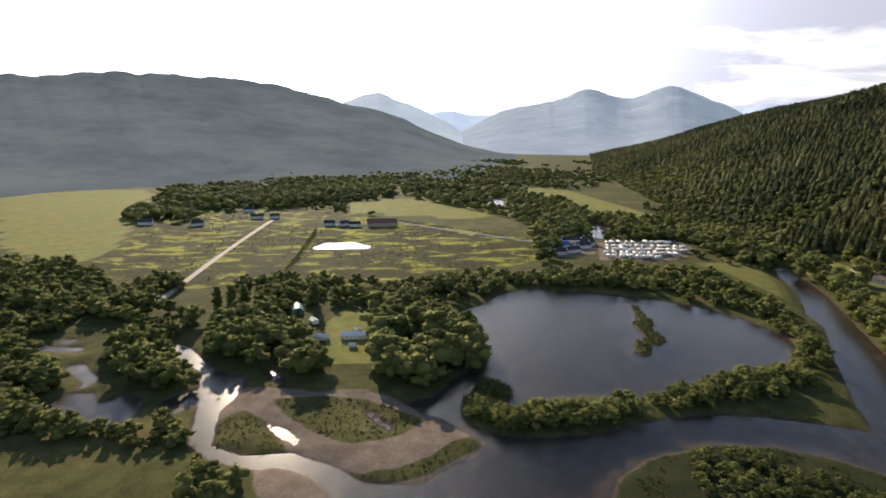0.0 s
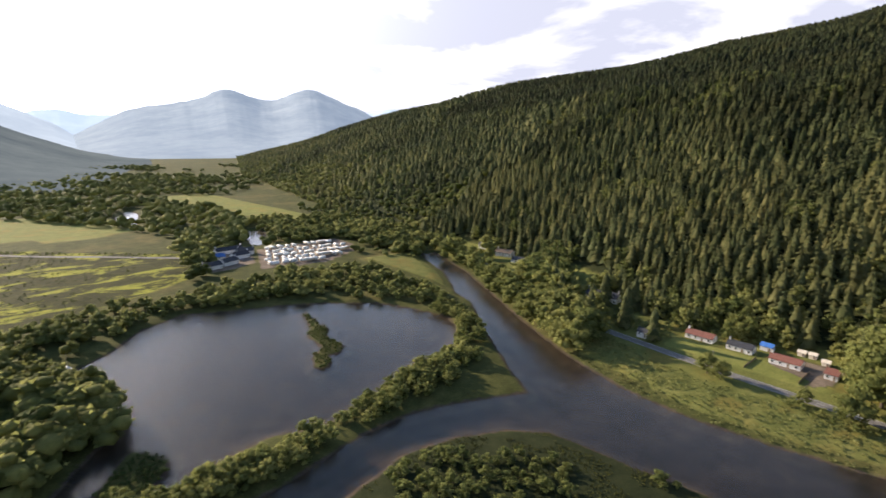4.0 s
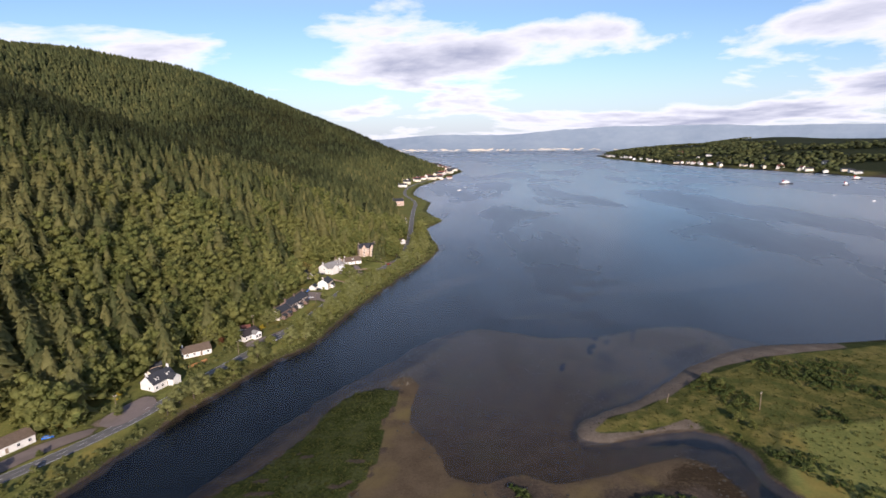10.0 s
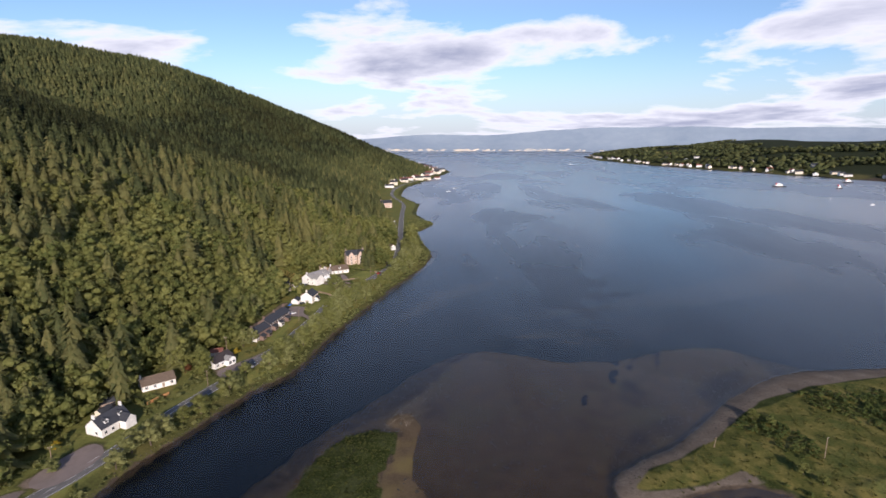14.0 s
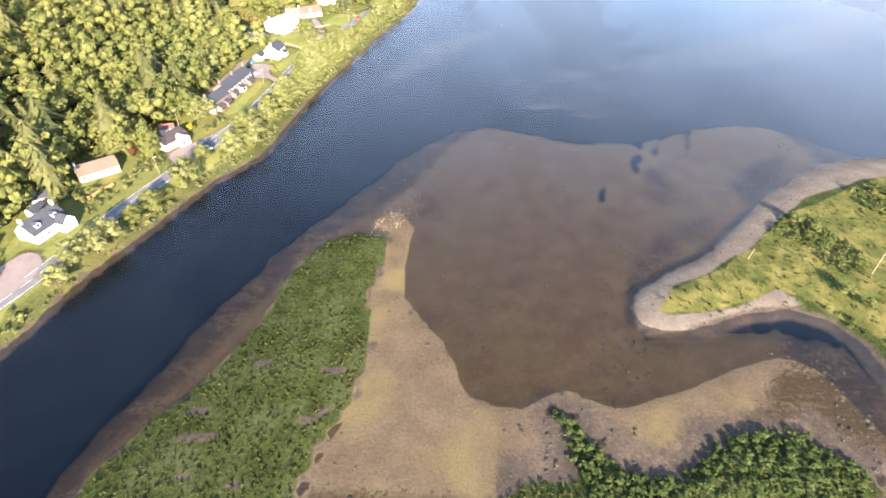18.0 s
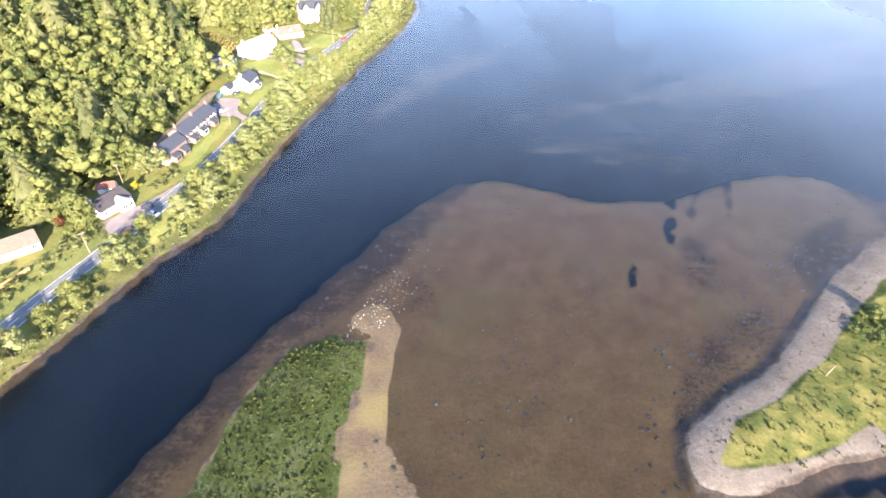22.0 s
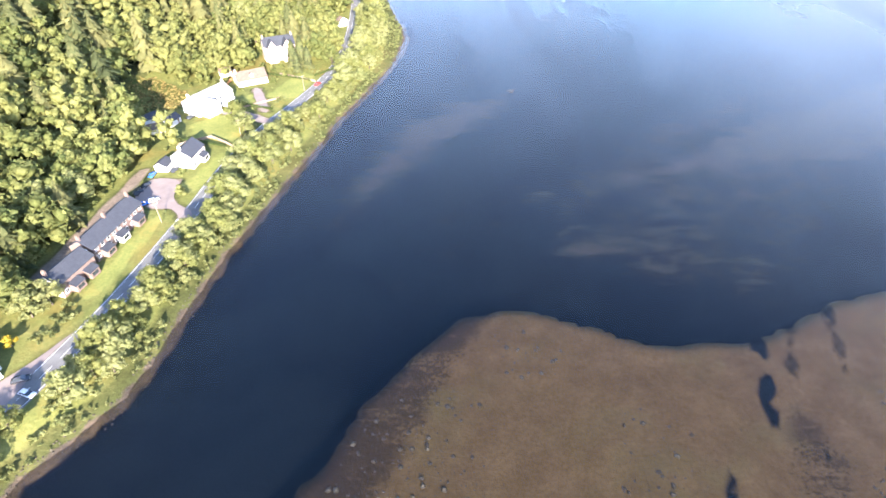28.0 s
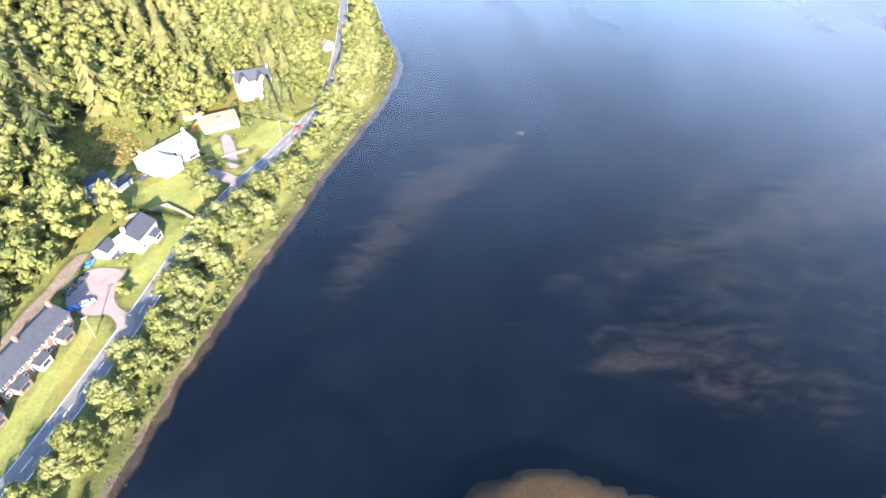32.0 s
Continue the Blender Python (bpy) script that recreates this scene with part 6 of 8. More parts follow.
    # peninsula woods
    xs, ys = scatter((760, 1200, 2600, 3600), 24.0, 47, lambda x, y: (signed(x, y, PENINSULA) > 40) & (signed(x, y, PENINSULA) < 650) & (value_noise(x, y, 170, 59) > -0.25))
    plant("peninsula_woods", "woods on the low peninsula across the loch", "woodland", LEAF_DOT, xs, ys, r.uniform(11, 18, len(xs)), 1.7, M_SPRUCE,
          np.clip(r.normal(0.25, 0.18, len(xs)), 0, 1), 48)


low_growth()

# ---- road ----
M_TAR = plain("tarmac", (0.105, 0.100, 0.093), (0.175, 0.167, 0.155), 0.35, 0.85, 0.2, 0.3, grain=22)
M_LINE = plain("road_paint", (0.55, 0.55, 0.53), (0.75, 0.75, 0.72), 2.0, 0.6, 0.0)
M_WHITE = plain("white_harling", (0.52, 0.505, 0.48), (0.68, 0.665, 0.635), 0.6, 0.85, 0.25)
M_CREAM = plain("cream_harling", (0.52, 0.46, 0.37), (0.68, 0.61, 0.50), 0.6, 0.85, 0.25)
M_STONE = plain("pink_sandstone", (0.30, 0.22, 0.17), (0.48, 0.38, 0.31), 1.1, 0.85, 0.4)
M_BRICK = plain("brown_brick", (0.115, 0.078, 0.062), (0.20, 0.14, 0.115), 1.6, 0.85, 0.4)
M_UMBER = plain("dark_brown_tile", (0.030, 0.024, 0.024), (0.060, 0.048, 0.046), 0.9, 0.75, 0.4)
M_SLATE = plain("grey_slate", (0.020, 0.022, 0.027), (0.044, 0.046, 0.054), 0.9, 0.75, 0.4, 0.4, grain=18)
M_RED = plain("red_tile", (0.12, 0.048, 0.036), (0.20, 0.085, 0.062), 0.9, 0.75, 0.4)
M_TAN = plain("tan_tile", (0.095, 0.068, 0.048), (0.150, 0.112, 0.082), 0.9, 0.8, 0.4)
M_PALE = plain("pale_grey_tile", (0.17, 0.165, 0.16), (0.26, 0.25, 0.24), 0.9, 0.75, 0.4)
M_FRAME = plain("white_paint", (0.68, 0.68, 0.66), (0.82, 0.82, 0.80), 1.5, 0.5, 0.0)
M_WOOD = plain("weathered_timber", (0.14, 0.10, 0.07), (0.26, 0.20, 0.14), 2.5, 0.85, 0.3)
M_ORANGE = plain("stained_fence", (0.30, 0.14, 0.05), (0.42, 0.22, 0.09), 1.5, 0.8, 0.2)
M_GREEN = plain("green_sheeting", (0.05, 0.13, 0.10), (0.09, 0.20, 0.16), 0.8, 0.5, 0.1)
M_BLUE = plain("blue_sheeting", (0.03, 0.10, 0.30), (0.06, 0.17, 0.45), 0.8, 0.5, 0.1)
M_RUBBER = plain("rubber", (0.012, 0.012, 0.012), (0.03, 0.03, 0.03), 4.0, 0.8, 0.0)
M_ROCK = plain("rock_armour", (0.12, 0.105, 0.075), (0.30, 0.265, 0.20), 0.5, 0.9, 0.4, grain=6)
M_WEED = plain("wet_weed", (0.022, 0.019, 0.012), (0.06, 0.048, 0.03), 2.0, 0.6, 0.4)


def glass_material():
    m = Nodes("window_glass")
    m.done(m.ramp(m.noise(0.8, 2, coord=m.local()), (0.3, (0.02, 0.025, 0.03)), (0.7, (0.045, 0.05, 0.055))), 0.08, 0.8)
    return m.mat


M_GLASS = glass_material()


def ribbon(line, left, right, lift, name, material, thick=0.0):
    """A strip along a line of points, between two offsets, at the road's level."""
    d = np.gradient(line, axis=0)
    n = np.stack([d[:, 1], -d[:, 0]], -1) / np.hypot(d[:, 0], d[:, 1])[:, None]
    a, b = line + n * left, line + n * right
    z = np.full(len(line), ROAD_Z + lift)
    top = np.concatenate([np.c_[a, z], np.c_[b, z]])
    k = len(line)
    i = np.arange(k - 1)
    faces = [np.stack([i, i + k, i + k + 1, i + 1], -1)]
    if thick:
        top = np.concatenate([top, np.c_[a - 0.25 * n * np.sign(right - left), z - thick], np.c_[b + 0.25 * n * np.sign(right - left), z - thick]])
        faces += [np.stack([i + 2 * k, i, i + 1, i + 1 + 2 * k], -1), np.stack([i + k, i + 3 * k, i + 3 * k + 1, i + k + 1], -1)]
    me = mesh_from(name, top, np.concatenate(faces), material, False)
    me.flip_normals() if me.polygons[0].normal.z < 0 else None
    return me


def build_road():
    line = smooth_line(ROAD, 4.0)
    road = new("road", ribbon(line, -3.2, 3.2, 0.0, "road", M_TAR, 0.5))
    tagged(road, "grey tarmac loch road with white lines", "road", kind="structure")
    for side in (-2.85, 2.75):
        part("edge_line", ribbon(line, side, side + 0.12, 0.012, "edge_line", M_LINE), road)
    fine = smooth_line(ROAD, 1.0)
    verts, faces = [], []
    for k in range(300, len(fine) - 8, 7):
        seg = fine[k:k + 5]
        if seg[0, 1] < -200 or seg[0, 1] > 620:
            continue
        d = seg[-1] - seg[0]
        n = np.array([d[1], -d[0]]) / np.hypot(*d) * 0.07
        b = len(verts)
        for q in (seg[0] - n, seg[0] + n, seg[-1] + n, seg[-1] - n):
            verts.append((*q, ROAD_Z + 0.014))
        faces.append((b, b + 1, b + 2, b + 3))
    tagged(part("centre_dashes", mesh_from("centre_dashes", verts, faces, M_LINE), road), kind="stuff")


build_road()

track_line = smooth_line([(222, -372), (219, -444), (216, -525), (209, -623), (201, -705)], 5.0)
M_TRACK = plain("pale_track", (0.30, 0.25, 0.19), (0.45, 0.39, 0.31), 0.3, 0.9, 0.2)


def draped(line, half, lift, name, material):
    d = np.gradient(line, axis=0)
    n = np.stack([d[:, 1], -d[:, 0]], -1) / np.hypot(d[:, 0], d[:, 1])[:, None]
    rows = [line + n * o for o in (-half, 0, half)]
    v = np.concatenate([np.c_[r, ground_z(r[:, 0], r[:, 1]) + lift] for r in rows])
    k, i = len(line), np.arange(len(line) - 1)
    return mesh_from(name, v, np.concatenate([np.stack([i, i + 1, i + k + 1, i + k], -1), np.stack([i + k, i + k + 1, i + 2 * k + 1, i + 2 * k], -1)])[:, ::-1], material)


M_DRIVE = plain("pinkish_tarmac", (0.150, 0.118, 0.104), (0.215, 0.172, 0.152), 0.25, 0.85, 0.1, grain=30)


def drive_mesh(outline):
    """A paved yard with a rounded outline, laid over the ground."""
    p = np.array(outline + outline[:1], float)
    for _ in range(2):
        p = np.stack([0.75 * p[:-1] + 0.25 * p[1:], 0.25 * p[:-1] + 0.75 * p[1:]], 1).reshape(-1, 2)
        p = np.concatenate([p, p[:1]])
    bm = bmesh.new()
    bm.faces.new([bm.verts.new((x, y, 0)) for x, y in p[:-1]])
    bmesh.ops.triangulate(bm, faces=bm.faces)
    for _ in range(3):
        bmesh.ops.subdivide_edges(bm, edges=[e for e in bm.edges if e.calc_length() > 3.5], cuts=1)
        bmesh.ops.triangulate(bm, faces=[f for f in bm.faces if len(f.verts) > 4])
    for v in bm.verts:
        v.co.z = gz(v.co.x, v.co.y) + 0.14
    bmesh.ops.recalc_face_normals(bm, faces=bm.faces)
    if sum(f.normal.z for f in bm.faces) < 0:
        bmesh.ops.reverse_faces(bm, faces=bm.faces)
    return bm_mesh("drive", bm, M_DRIVE, True)


for k, (index, text) in enumerate(((0, "pinkish tarmac forecourt shared by the terrace"), (2, "pale tarmac yard in front of the long sheds"), (3, "pale tarmac drive of the white house"),
                                   (4, "short tarmac drive at the verandah house"), (5, "pale drive of the white villa"), (6, "pale drive of the bungalow"), (7, "tarmac drive up to the hotel"))):
    tagged(new("pavement_drive_%d" % (k + 1), drive_mesh(DRIVES[index])), text, "drive", kind="structure")
tagged(new("path_field_track", draped(track_line, 2.6, 0.35, "path_field_track", M_TRACK)), "straight pale gravel track across the pasture", "track", kind="structure")
valley_road = smooth_line([(60, -690), (45, -674), (-18, -612), (-100, -542), (-140, -500)], 5.0)
tagged(new("road_valley", draped(valley_road, 2.6, 0.4, "road_valley", M_TAR)), "narrow grey valley road", "road", kind="structure")

# ---- houses ----
MESHES = {}


def box_mesh(name, size, material, bevel=0.0, centre=(0, 0, 0)):
    key = (name, tuple(round(s, 3) for s in size), material.name, tuple(round(c, 3) for c in centre))
    if key not in MESHES:
        bm = bmesh.new()
        bmesh.ops.create_cube(bm, size=1)
        for v in bm.verts:
            v.co = Vector((v.co.x * size[0] + centre[0], v.co.y * size[1] + centre[1], v.co.z * size[2] + centre[2]))
        if bevel:
            bmesh.ops.bevel(bm, geom=list(bm.edges), offset=bevel, segments=1, affect="EDGES")
        MESHES[key] = bm_mesh(name, bm, material)
    return MESHES[key]


def box(name, size, at, material, parent, label="", bevel=0.0, rz=0.0):
    ob = part(name, box_mesh(name, size, material, bevel), parent, label)
    ob.matrix_local = pose(*at, 0, 0, rz)
    return ob


def prism(bm, length, depth, low, eaves, ridge, x0=0.0, y0=0.0, turn=False):
    """Walls of a gabled block, ridge along x (or y when turned)."""
    a, b = length / 2, depth / 2
    pts = [(-b, low), (b, low), (b, eaves), (0, ridge), (-b, eaves)]
    ends = []
    for s in (-a, a):
        ends.append([bm.verts.new((x0 + (p if turn else s), y0 + (s if turn else p), z)) for p, z in pts])
    f = [bm.faces.new(ends[0]), bm.faces.new(ends[1][::-1])]
    for k in range(5):
        f.append(bm.faces.new((ends[0][k], ends[1][k], ends[1][(k + 1) % 5], ends[0][(k + 1) % 5])))
    bmesh.ops.recalc_face_normals(bm, faces=f)


def roof_slab(length, half, eaves, ridge, over, thick, sign):
    """One pitched slope with thickness and overhang."""
    bm = bmesh.new()
    slope = (ridge - eaves) / half
    a = length / 2 + over
    low_y, low_z = half + over, eaves - slope * over
    for s in (1,):
        pts = [(-a, 0, ridge), (a, 0, ridge), (a, sign * low_y, low_z), (-a, sign * low_y, low_z)]
        top = [bm.verts.new((x, y, z + thick + 0.02)) for x, y, z in pts]
        bot = [bm.verts.new((x, y, z + 0.02)) for x, y, z in pts]
        faces = [bm.faces.new(top), bm.faces.new(bot[::-1])]
        for k in range(4):
            faces.append(bm.faces.new((top[k], bot[k], bot[(k + 1) % 4], top[(k + 1) % 4])))
        bmesh.ops.recalc_face_normals(bm, faces=faces)
    return bm


def add_window(parent, x, y, z, w, h, face):
    """A window on a wall: frame, glass and sill. face: 'front', 'back', 'left' or 'right'."""
    rz = {"front": 0, "right": 90, "back": 180, "left": 270}[face]
    win = part("window", box_mesh("window", (w + 0.22, 0.10, h + 0.22), M_FRAME), parent, "white painted window frame")
    win.matrix_local = pose(x, y, z, 0, 0, rz)
    pane_w = (w - 0.08) / 2
    for s in (-1, 1):
        p = part("pane", box_mesh("pane", (pane_w, 0.02, h - 0.04), M_GLASS), win, "dark reflecting glass")
        p.location = (s * (pane_w / 2 + 0.04), -0.052, 0)
    p = part("sill", box_mesh("sill", (w + 0.34, 0.16, 0.09), M_STONE), win)
    p.location = (0, -0.06, -h / 2 - 0.15)


def house(name, label, x, y, ang, length, depth, eaves, rise, wall, roof, storeys=1, dormers=0, chimneys=2, per=0, door=True, gable_win=True,
          base=None, group="", category="house", porch=False, rooflights=0):
    """A gabled house: walls, two roof slopes, chimneys, windows, door. Its front looks along local -y."""
    z = gz(x, y) if base is None else base
    ob = thing(name, label, category, pose(x, y, z, 0, 0, ang), group)
    bm = bmesh.new()
    prism(bm, length, depth, -1.6, eaves, eaves + rise)
    part("wall", bm_mesh("wall", bm, wall), ob)
    half = depth / 2
    for sign in (-1, 1):
        r = part("roof", bm_mesh("roof", roof_slab(length, half, eaves, eaves + rise, 0.35, 0.16, sign), roof), ob)
    ridge = part("ridge", box_mesh("ridge", (length + 0.72, 0.3, 0.16), roof), ob)
    ridge.location = (0, 0, eaves + rise + 0.2)
    for s in ((-1, 1) if chimneys == 2 else (-1,) if chimneys == 1 else (-1, 0, 1) if chimneys == 3 else ()):
        c = box("chimney", (0.75, 1.1, 2.2), (s * (length / 2 - 0.5), 0, eaves + rise + 0.5), wall, ob, bevel=0.05)
        for q in (-0.25, 0.25):
            pot = part("pot", box_mesh("pot", (0.26, 0.26, 0.5), M_TAN), c, "clay chimney pot")
            pot.location = (0, q, 1.32)
    per = per or max(2, int(length / 3.2))
    for lev in range(storeys):
        zz = 1.55 + 2.7 * lev
        if zz + 0.8 > eaves:
            break
        for k in range(per):
            xx = -length / 2 + length * (k + 0.5) / per
            if door and lev == 0 and k == per // 2:
                continue
            add_window(ob, xx, -half - 0.03, zz, 1.15, 1.25, "front")
            if k % 2 == 0:
                add_window(ob, xx, half + 0.03, zz, 1.0, 1.1, "back")
        if gable_win:
            for s, face in ((-1, "left"), (1, "right")):
                add_window(ob, s * (length / 2 + 0.03), -half * 0.35, zz, 1.0, 1.2, face)
    if door:
        xx = -length / 2 + length * (per // 2 + 0.5) / per
        d = box("door", (1.05, 0.10, 2.1), (xx, -half - 0.03, 1.05), M_WOOD, ob, "dark painted door")
        hnd = part("handle", box_mesh("handle", (0.05, 0.06, 0.16), M_FRAME), d)
        hnd.location = (0.4, -0.07, 0)
        if porch:
            box("porch", (2.2, 1.5, 2.5), (xx, -half - 0.8, 1.2), wall, ob, bevel=0.05)
    slope = math.degrees(math.atan2(rise, half))
    for k in range(dormers):
        xx = -length / 2 + length * (k + 0.5) / dormers
        bm = bmesh.new()
        prism(bm, 2.2, 1.7, -0.5, 1.1, 1.75, turn=True)
        d = part("dormer", bm_mesh("dormer", bm, wall), ob)
        d.location = (xx, -half * 0.52, eaves + rise * 0.33)
        for sign in (-1, 1):
            bm = roof_slab(2.2, 0.85, 1.1, 1.75, 0.18, 0.1, sign)
            rr = part("dormer_roof", bm_mesh("dormer_roof", bm, roof), d)
            rr.matrix_local = pose(0, 0, 0, 0, 0, 90)
        w = part("dormer_window", box_mesh("dormer_window", (1.0, 0.06, 0.95), M_GLASS), d, "dark dormer glass")
        w.location = (0, -1.13, 0.55)
    for k in range(rooflights):
        xx = -length / 2 + length * (k + 0.5) / rooflights
        rl = box("rooflight", (0.9, 1.1, 0.08), (xx, -half * 0.5, eaves + rise * 0.5 + 0.24), M_GLASS, ob, "small glazed rooflight")
        rl.matrix_local = pose(xx, -half * 0.5, eaves + rise * 0.5 + 0.24, slope, 0, 0)
    return ob


def lean_to(parent, x, y, w, d, h, wall, roof):
    """A low front bay with a sloping roof."""
    bm = bmesh.new()
    v = [bm.verts.new(p) for p in ((-w / 2, 0, 0), (w / 2, 0, 0), (w / 2, -d, 0), (-w / 2, -d, 0), (-w / 2, 0, h + 0.9), (w / 2, 0, h + 0.9), (w / 2, -d, h), (-w / 2, -d, h))]
    fs = [bm.faces.new([v[k] for k in q]) for q in ((0, 1, 2, 3), (4, 5, 6, 7), (0, 1, 5, 4), (1, 2, 6, 5), (2, 3, 7, 6), (3, 0, 4, 7))]
    bmesh.ops.recalc_face_normals(bm, faces=fs)
    bay = part("bay", bm_mesh("bay", bm, wall), parent)
    bay.location = (x, y, 0)
    s = math.degrees(math.atan2(0.9, d))
    top = part("bay_roof", box_mesh("bay_roof", (w + 0.5, math.hypot(d, 0.9) + 0.5, 0.14), roof), bay)
    top.matrix_local = pose(0, -d / 2, h + 0.56, s, 0, 0)
    win = part("bay_window", box_mesh("bay_window", (w * 0.66, 0.06, 1.2), M_GLASS), bay, "dark bay glass")
    win.location = (0, -d - 0.02, h * 0.55)


# the loch road
white_house = house("white_house", "white harled house with grey slate roof and dormers", -136.7, 217.1, 71.6, 13.3, 8.5, 3.6, 3.6, M_WHITE, M_SLATE, 1, 2, 2, 4)
bm = bmesh.new()
prism(bm, 6.0, 5.0, -1.2, 3.4, 5.6, turn=True)
wing = part("wing", bm_mesh("wing", bm, M_WHITE), white_house)
wing.location = (4.0, -4.6, 0)
for sign in (-1, 1):
    rr = part("wing_roof", bm_mesh("wing_roof", roof_slab(6.0, 2.5, 3.4, 5.6, 0.25, 0.15, sign), M_SLATE), wing)
    rr.matrix_local = pose(0, 0, 0, 0, 0, 90)
house("garden_shed", "small pale shed behind the white house", -144.5, 227, 71.6, 5.5, 4, 2.4, 1.2, M_CREAM, M_SLATE, 0, 0, 0, door=False, gable_win=False, category="shed")
house("garden_shed", "grey roofed outhouse behind the white house", -148, 234, 40, 6.5, 4.5, 2.6, 1.4, M_STONE, M_SLATE, 0, 0, 0, door=False, gable_win=False, category="shed")
house("bungalow", "low white bungalow with a tan tiled roof", -136.2, 255.3, 40, 14.5, 8.5, 2.7, 2.5, M_WHITE, M_TAN, 1, 0, 1, 4)
verandah_house = house("verandah_house", "white bungalow with a dark brown roof and a glazed front", -117.1, 281.1, 64.4, 12.7, 9, 2.9, 2.3, M_WHITE, M_UMBER, 1, 0, 1, 4)
bm = bmesh.new()
prism(bm, 4.0, 5.0, -1.2, 2.9, 4.5, turn=True)
wing = part("wing", bm_mesh("wing", bm, M_FRAME), verandah_house, "bright white gabled front room")
wing.location = (2.2, -5.2, 0)
for sign in (-1, 1):
    rr = part("wing_roof", bm_mesh("wing_roof", roof_slab(4.0, 2.5, 2.9, 4.5, 0.25, 0.15, sign), M_PALE), wing)
    rr.matrix_local = pose(0, 0, 0, 0, 0, 90)
for xx in (-1.2, 1.2):
    add_window(wing, xx, -2.03, 1.5, 1.5, 1.5, "front")
box("verandah", (4.6, 1.6, 0.12), (-2.6, -5.2, 2.7), M_FRAME, verandah_house, "white verandah roof")
house("red_roofed_shed", "small white shed with a red roof", -122, 291.5, 15, 6, 4.2, 2.3, 1.3, M_WHITE, M_RED, 0, 0, 0, door=False, gable_win=False, category="shed")
lower = house("terrace_houses", "brown brick terrace with white gables and grey roof", -108.5, 318.6, 75.2, 14, 7.5, 4.9, 2.5, M_BRICK, M_SLATE, 2, 0, 1, 5)
upper = house("terrace_houses", "long brown brick terrace with grey slate roof", -105.4, 340.3, 78.5, 26, 8, 5.1, 2.6, M_BRICK, M_SLATE, 2, 0, 3, 9)
for x in (-2.5, 3.5):
    lean_to(lower, x, -3.75, 3.6, 2.2, 2.3, M_BRICK, M_SLATE)
for x in (-8.5, -1.0, 8.0):
    lean_to(upper, x, -4.0, 3.8, 2.2, 2.3, M_WHITE if x == -1.0 else M_BRICK, M_SLATE)
for ob, length, depth, eaves, rise in ((lower, 14, 7.5, 4.9, 2.5), (upper, 25, 8, 5.1, 2.6)):
    bm = bmesh.new()
    prism(bm, 0.12, depth, -1.6, eaves, eaves + rise)
    g = part("gable_panel", bm_mesh("gable_panel", bm, M_WHITE), ob, "white harled gable")
    g.location = (-length / 2 - 0.07, 0, 0)
slate_house = house("slate_roofed_house", "white gabled house with dark slate roof and bay", -94.9, 390, 81.6, 11, 8.5, 4.9, 2.9, M_CREAM, M_SLATE, 2, 0, 1, 4)
lean_to(slate_house, 1.5, -4.25, 4.0, 2.2, 2.4, M_WHITE, M_SLATE)
bm = bmesh.new()
prism(bm, 0.12, 8.5, -1.6, 4.9, 7.8)
g = part("gable_panel", bm_mesh("gable_panel", bm, M_WHITE), slate_house, "white harled gable")
g.location = (-5.57, 0, 0)
house("garage", "small grey roofed garage beside the house", -103, 384, 81.6, 5.5, 5, 2.5, 1.5, M_WHITE, M_SLATE, 0, 0, 0, door=False, gable_win=False, category="garage")
villa = house("white_villa", "large bright white villa with pale grey roof", -101.5, 441.5, 60.3, 22, 10, 5.2, 3.0, M_WHITE, M_PALE, 2, 2, 2, 7)
bm = bmesh.new()
prism(bm, 8.0, 8.0, -1.4, 5.0, 7.6, turn=True)
wing = part("wing", bm_mesh("wing", bm, M_WHITE), villa)
wing.location = (-5.5, -5.5, 0)
for sign in (-1, 1):
    rr = part("wing_roof", bm_mesh("wing_roof", roof_slab(8.0, 4.0, 5.0, 7.6, 0.3, 0.15, sign), M_PALE), wing)
    rr.matrix_local = pose(0, 0, 0, 0, 0, 90)
lean_to(villa, 6, -5.0, 6, 2.6, 2.4, M_WHITE, M_FRAME)
for x, y, a, w, wall, roof, text in ((-123, 425, 50, 8, M_WHITE, M_SLATE, "white outbuilding"), (-117, 415, 35, 6.5, M_CREAM, M_TAN, "tan roofed outbuilding"),
                                     (-113, 423, 70, 7, M_WHITE, M_SLATE, "white garage"), (-126, 416, 20, 6, M_WHITE, M_RED, "red roofed outbuilding"),
                                     (-104, 480, 30, 6, M_CREAM, M_TAN, "tan roofed garage")):
    house("outbuilding", text + " beside the villas", x, y, a, w, 4.6, 2.5, 1.5, wall, roof, 0, 0, 0, door=True, gable_win=False, category="shed")
house("bungalow", "white bungalow with a pale pyramid-like roof", -89, 472, 30, 15.2, 9.5, 2.9, 3.2, M_WHITE, M_TAN, 1, 1, 1, 4)
manor = house("stone_villa", "tall pink sandstone villa with slate gables", -80.4, 507, 23.8, 17, 9, 8.2, 3.8, M_STONE, M_SLATE, 3, 0, 2, 5)
for x in (-4.8, 3.6):
    bm = bmesh.new()
    prism(bm, 4.5, 5.2, -1.4, 8.2, 12.0, turn=True)
    wing = part("gable_front", bm_mesh("gable_front", bm, M_STONE), manor)
    wing.location = (x, -5.4, 0)
    for sign in (-1, 1):
        rr = part("gable_roof", bm_mesh("gable_roof", roof_slab(6.0, 2.6, 8.2, 12.0, 0.2, 0.15, sign), M_SLATE), wing)
        rr.matrix_local = pose(0, 0.5, 0, 0, 0, 90)
    for zz in (1.6, 4.4, 7.0):
        add_window(wing, 0, -2.28, zz, 1.3, 1.6, "front")
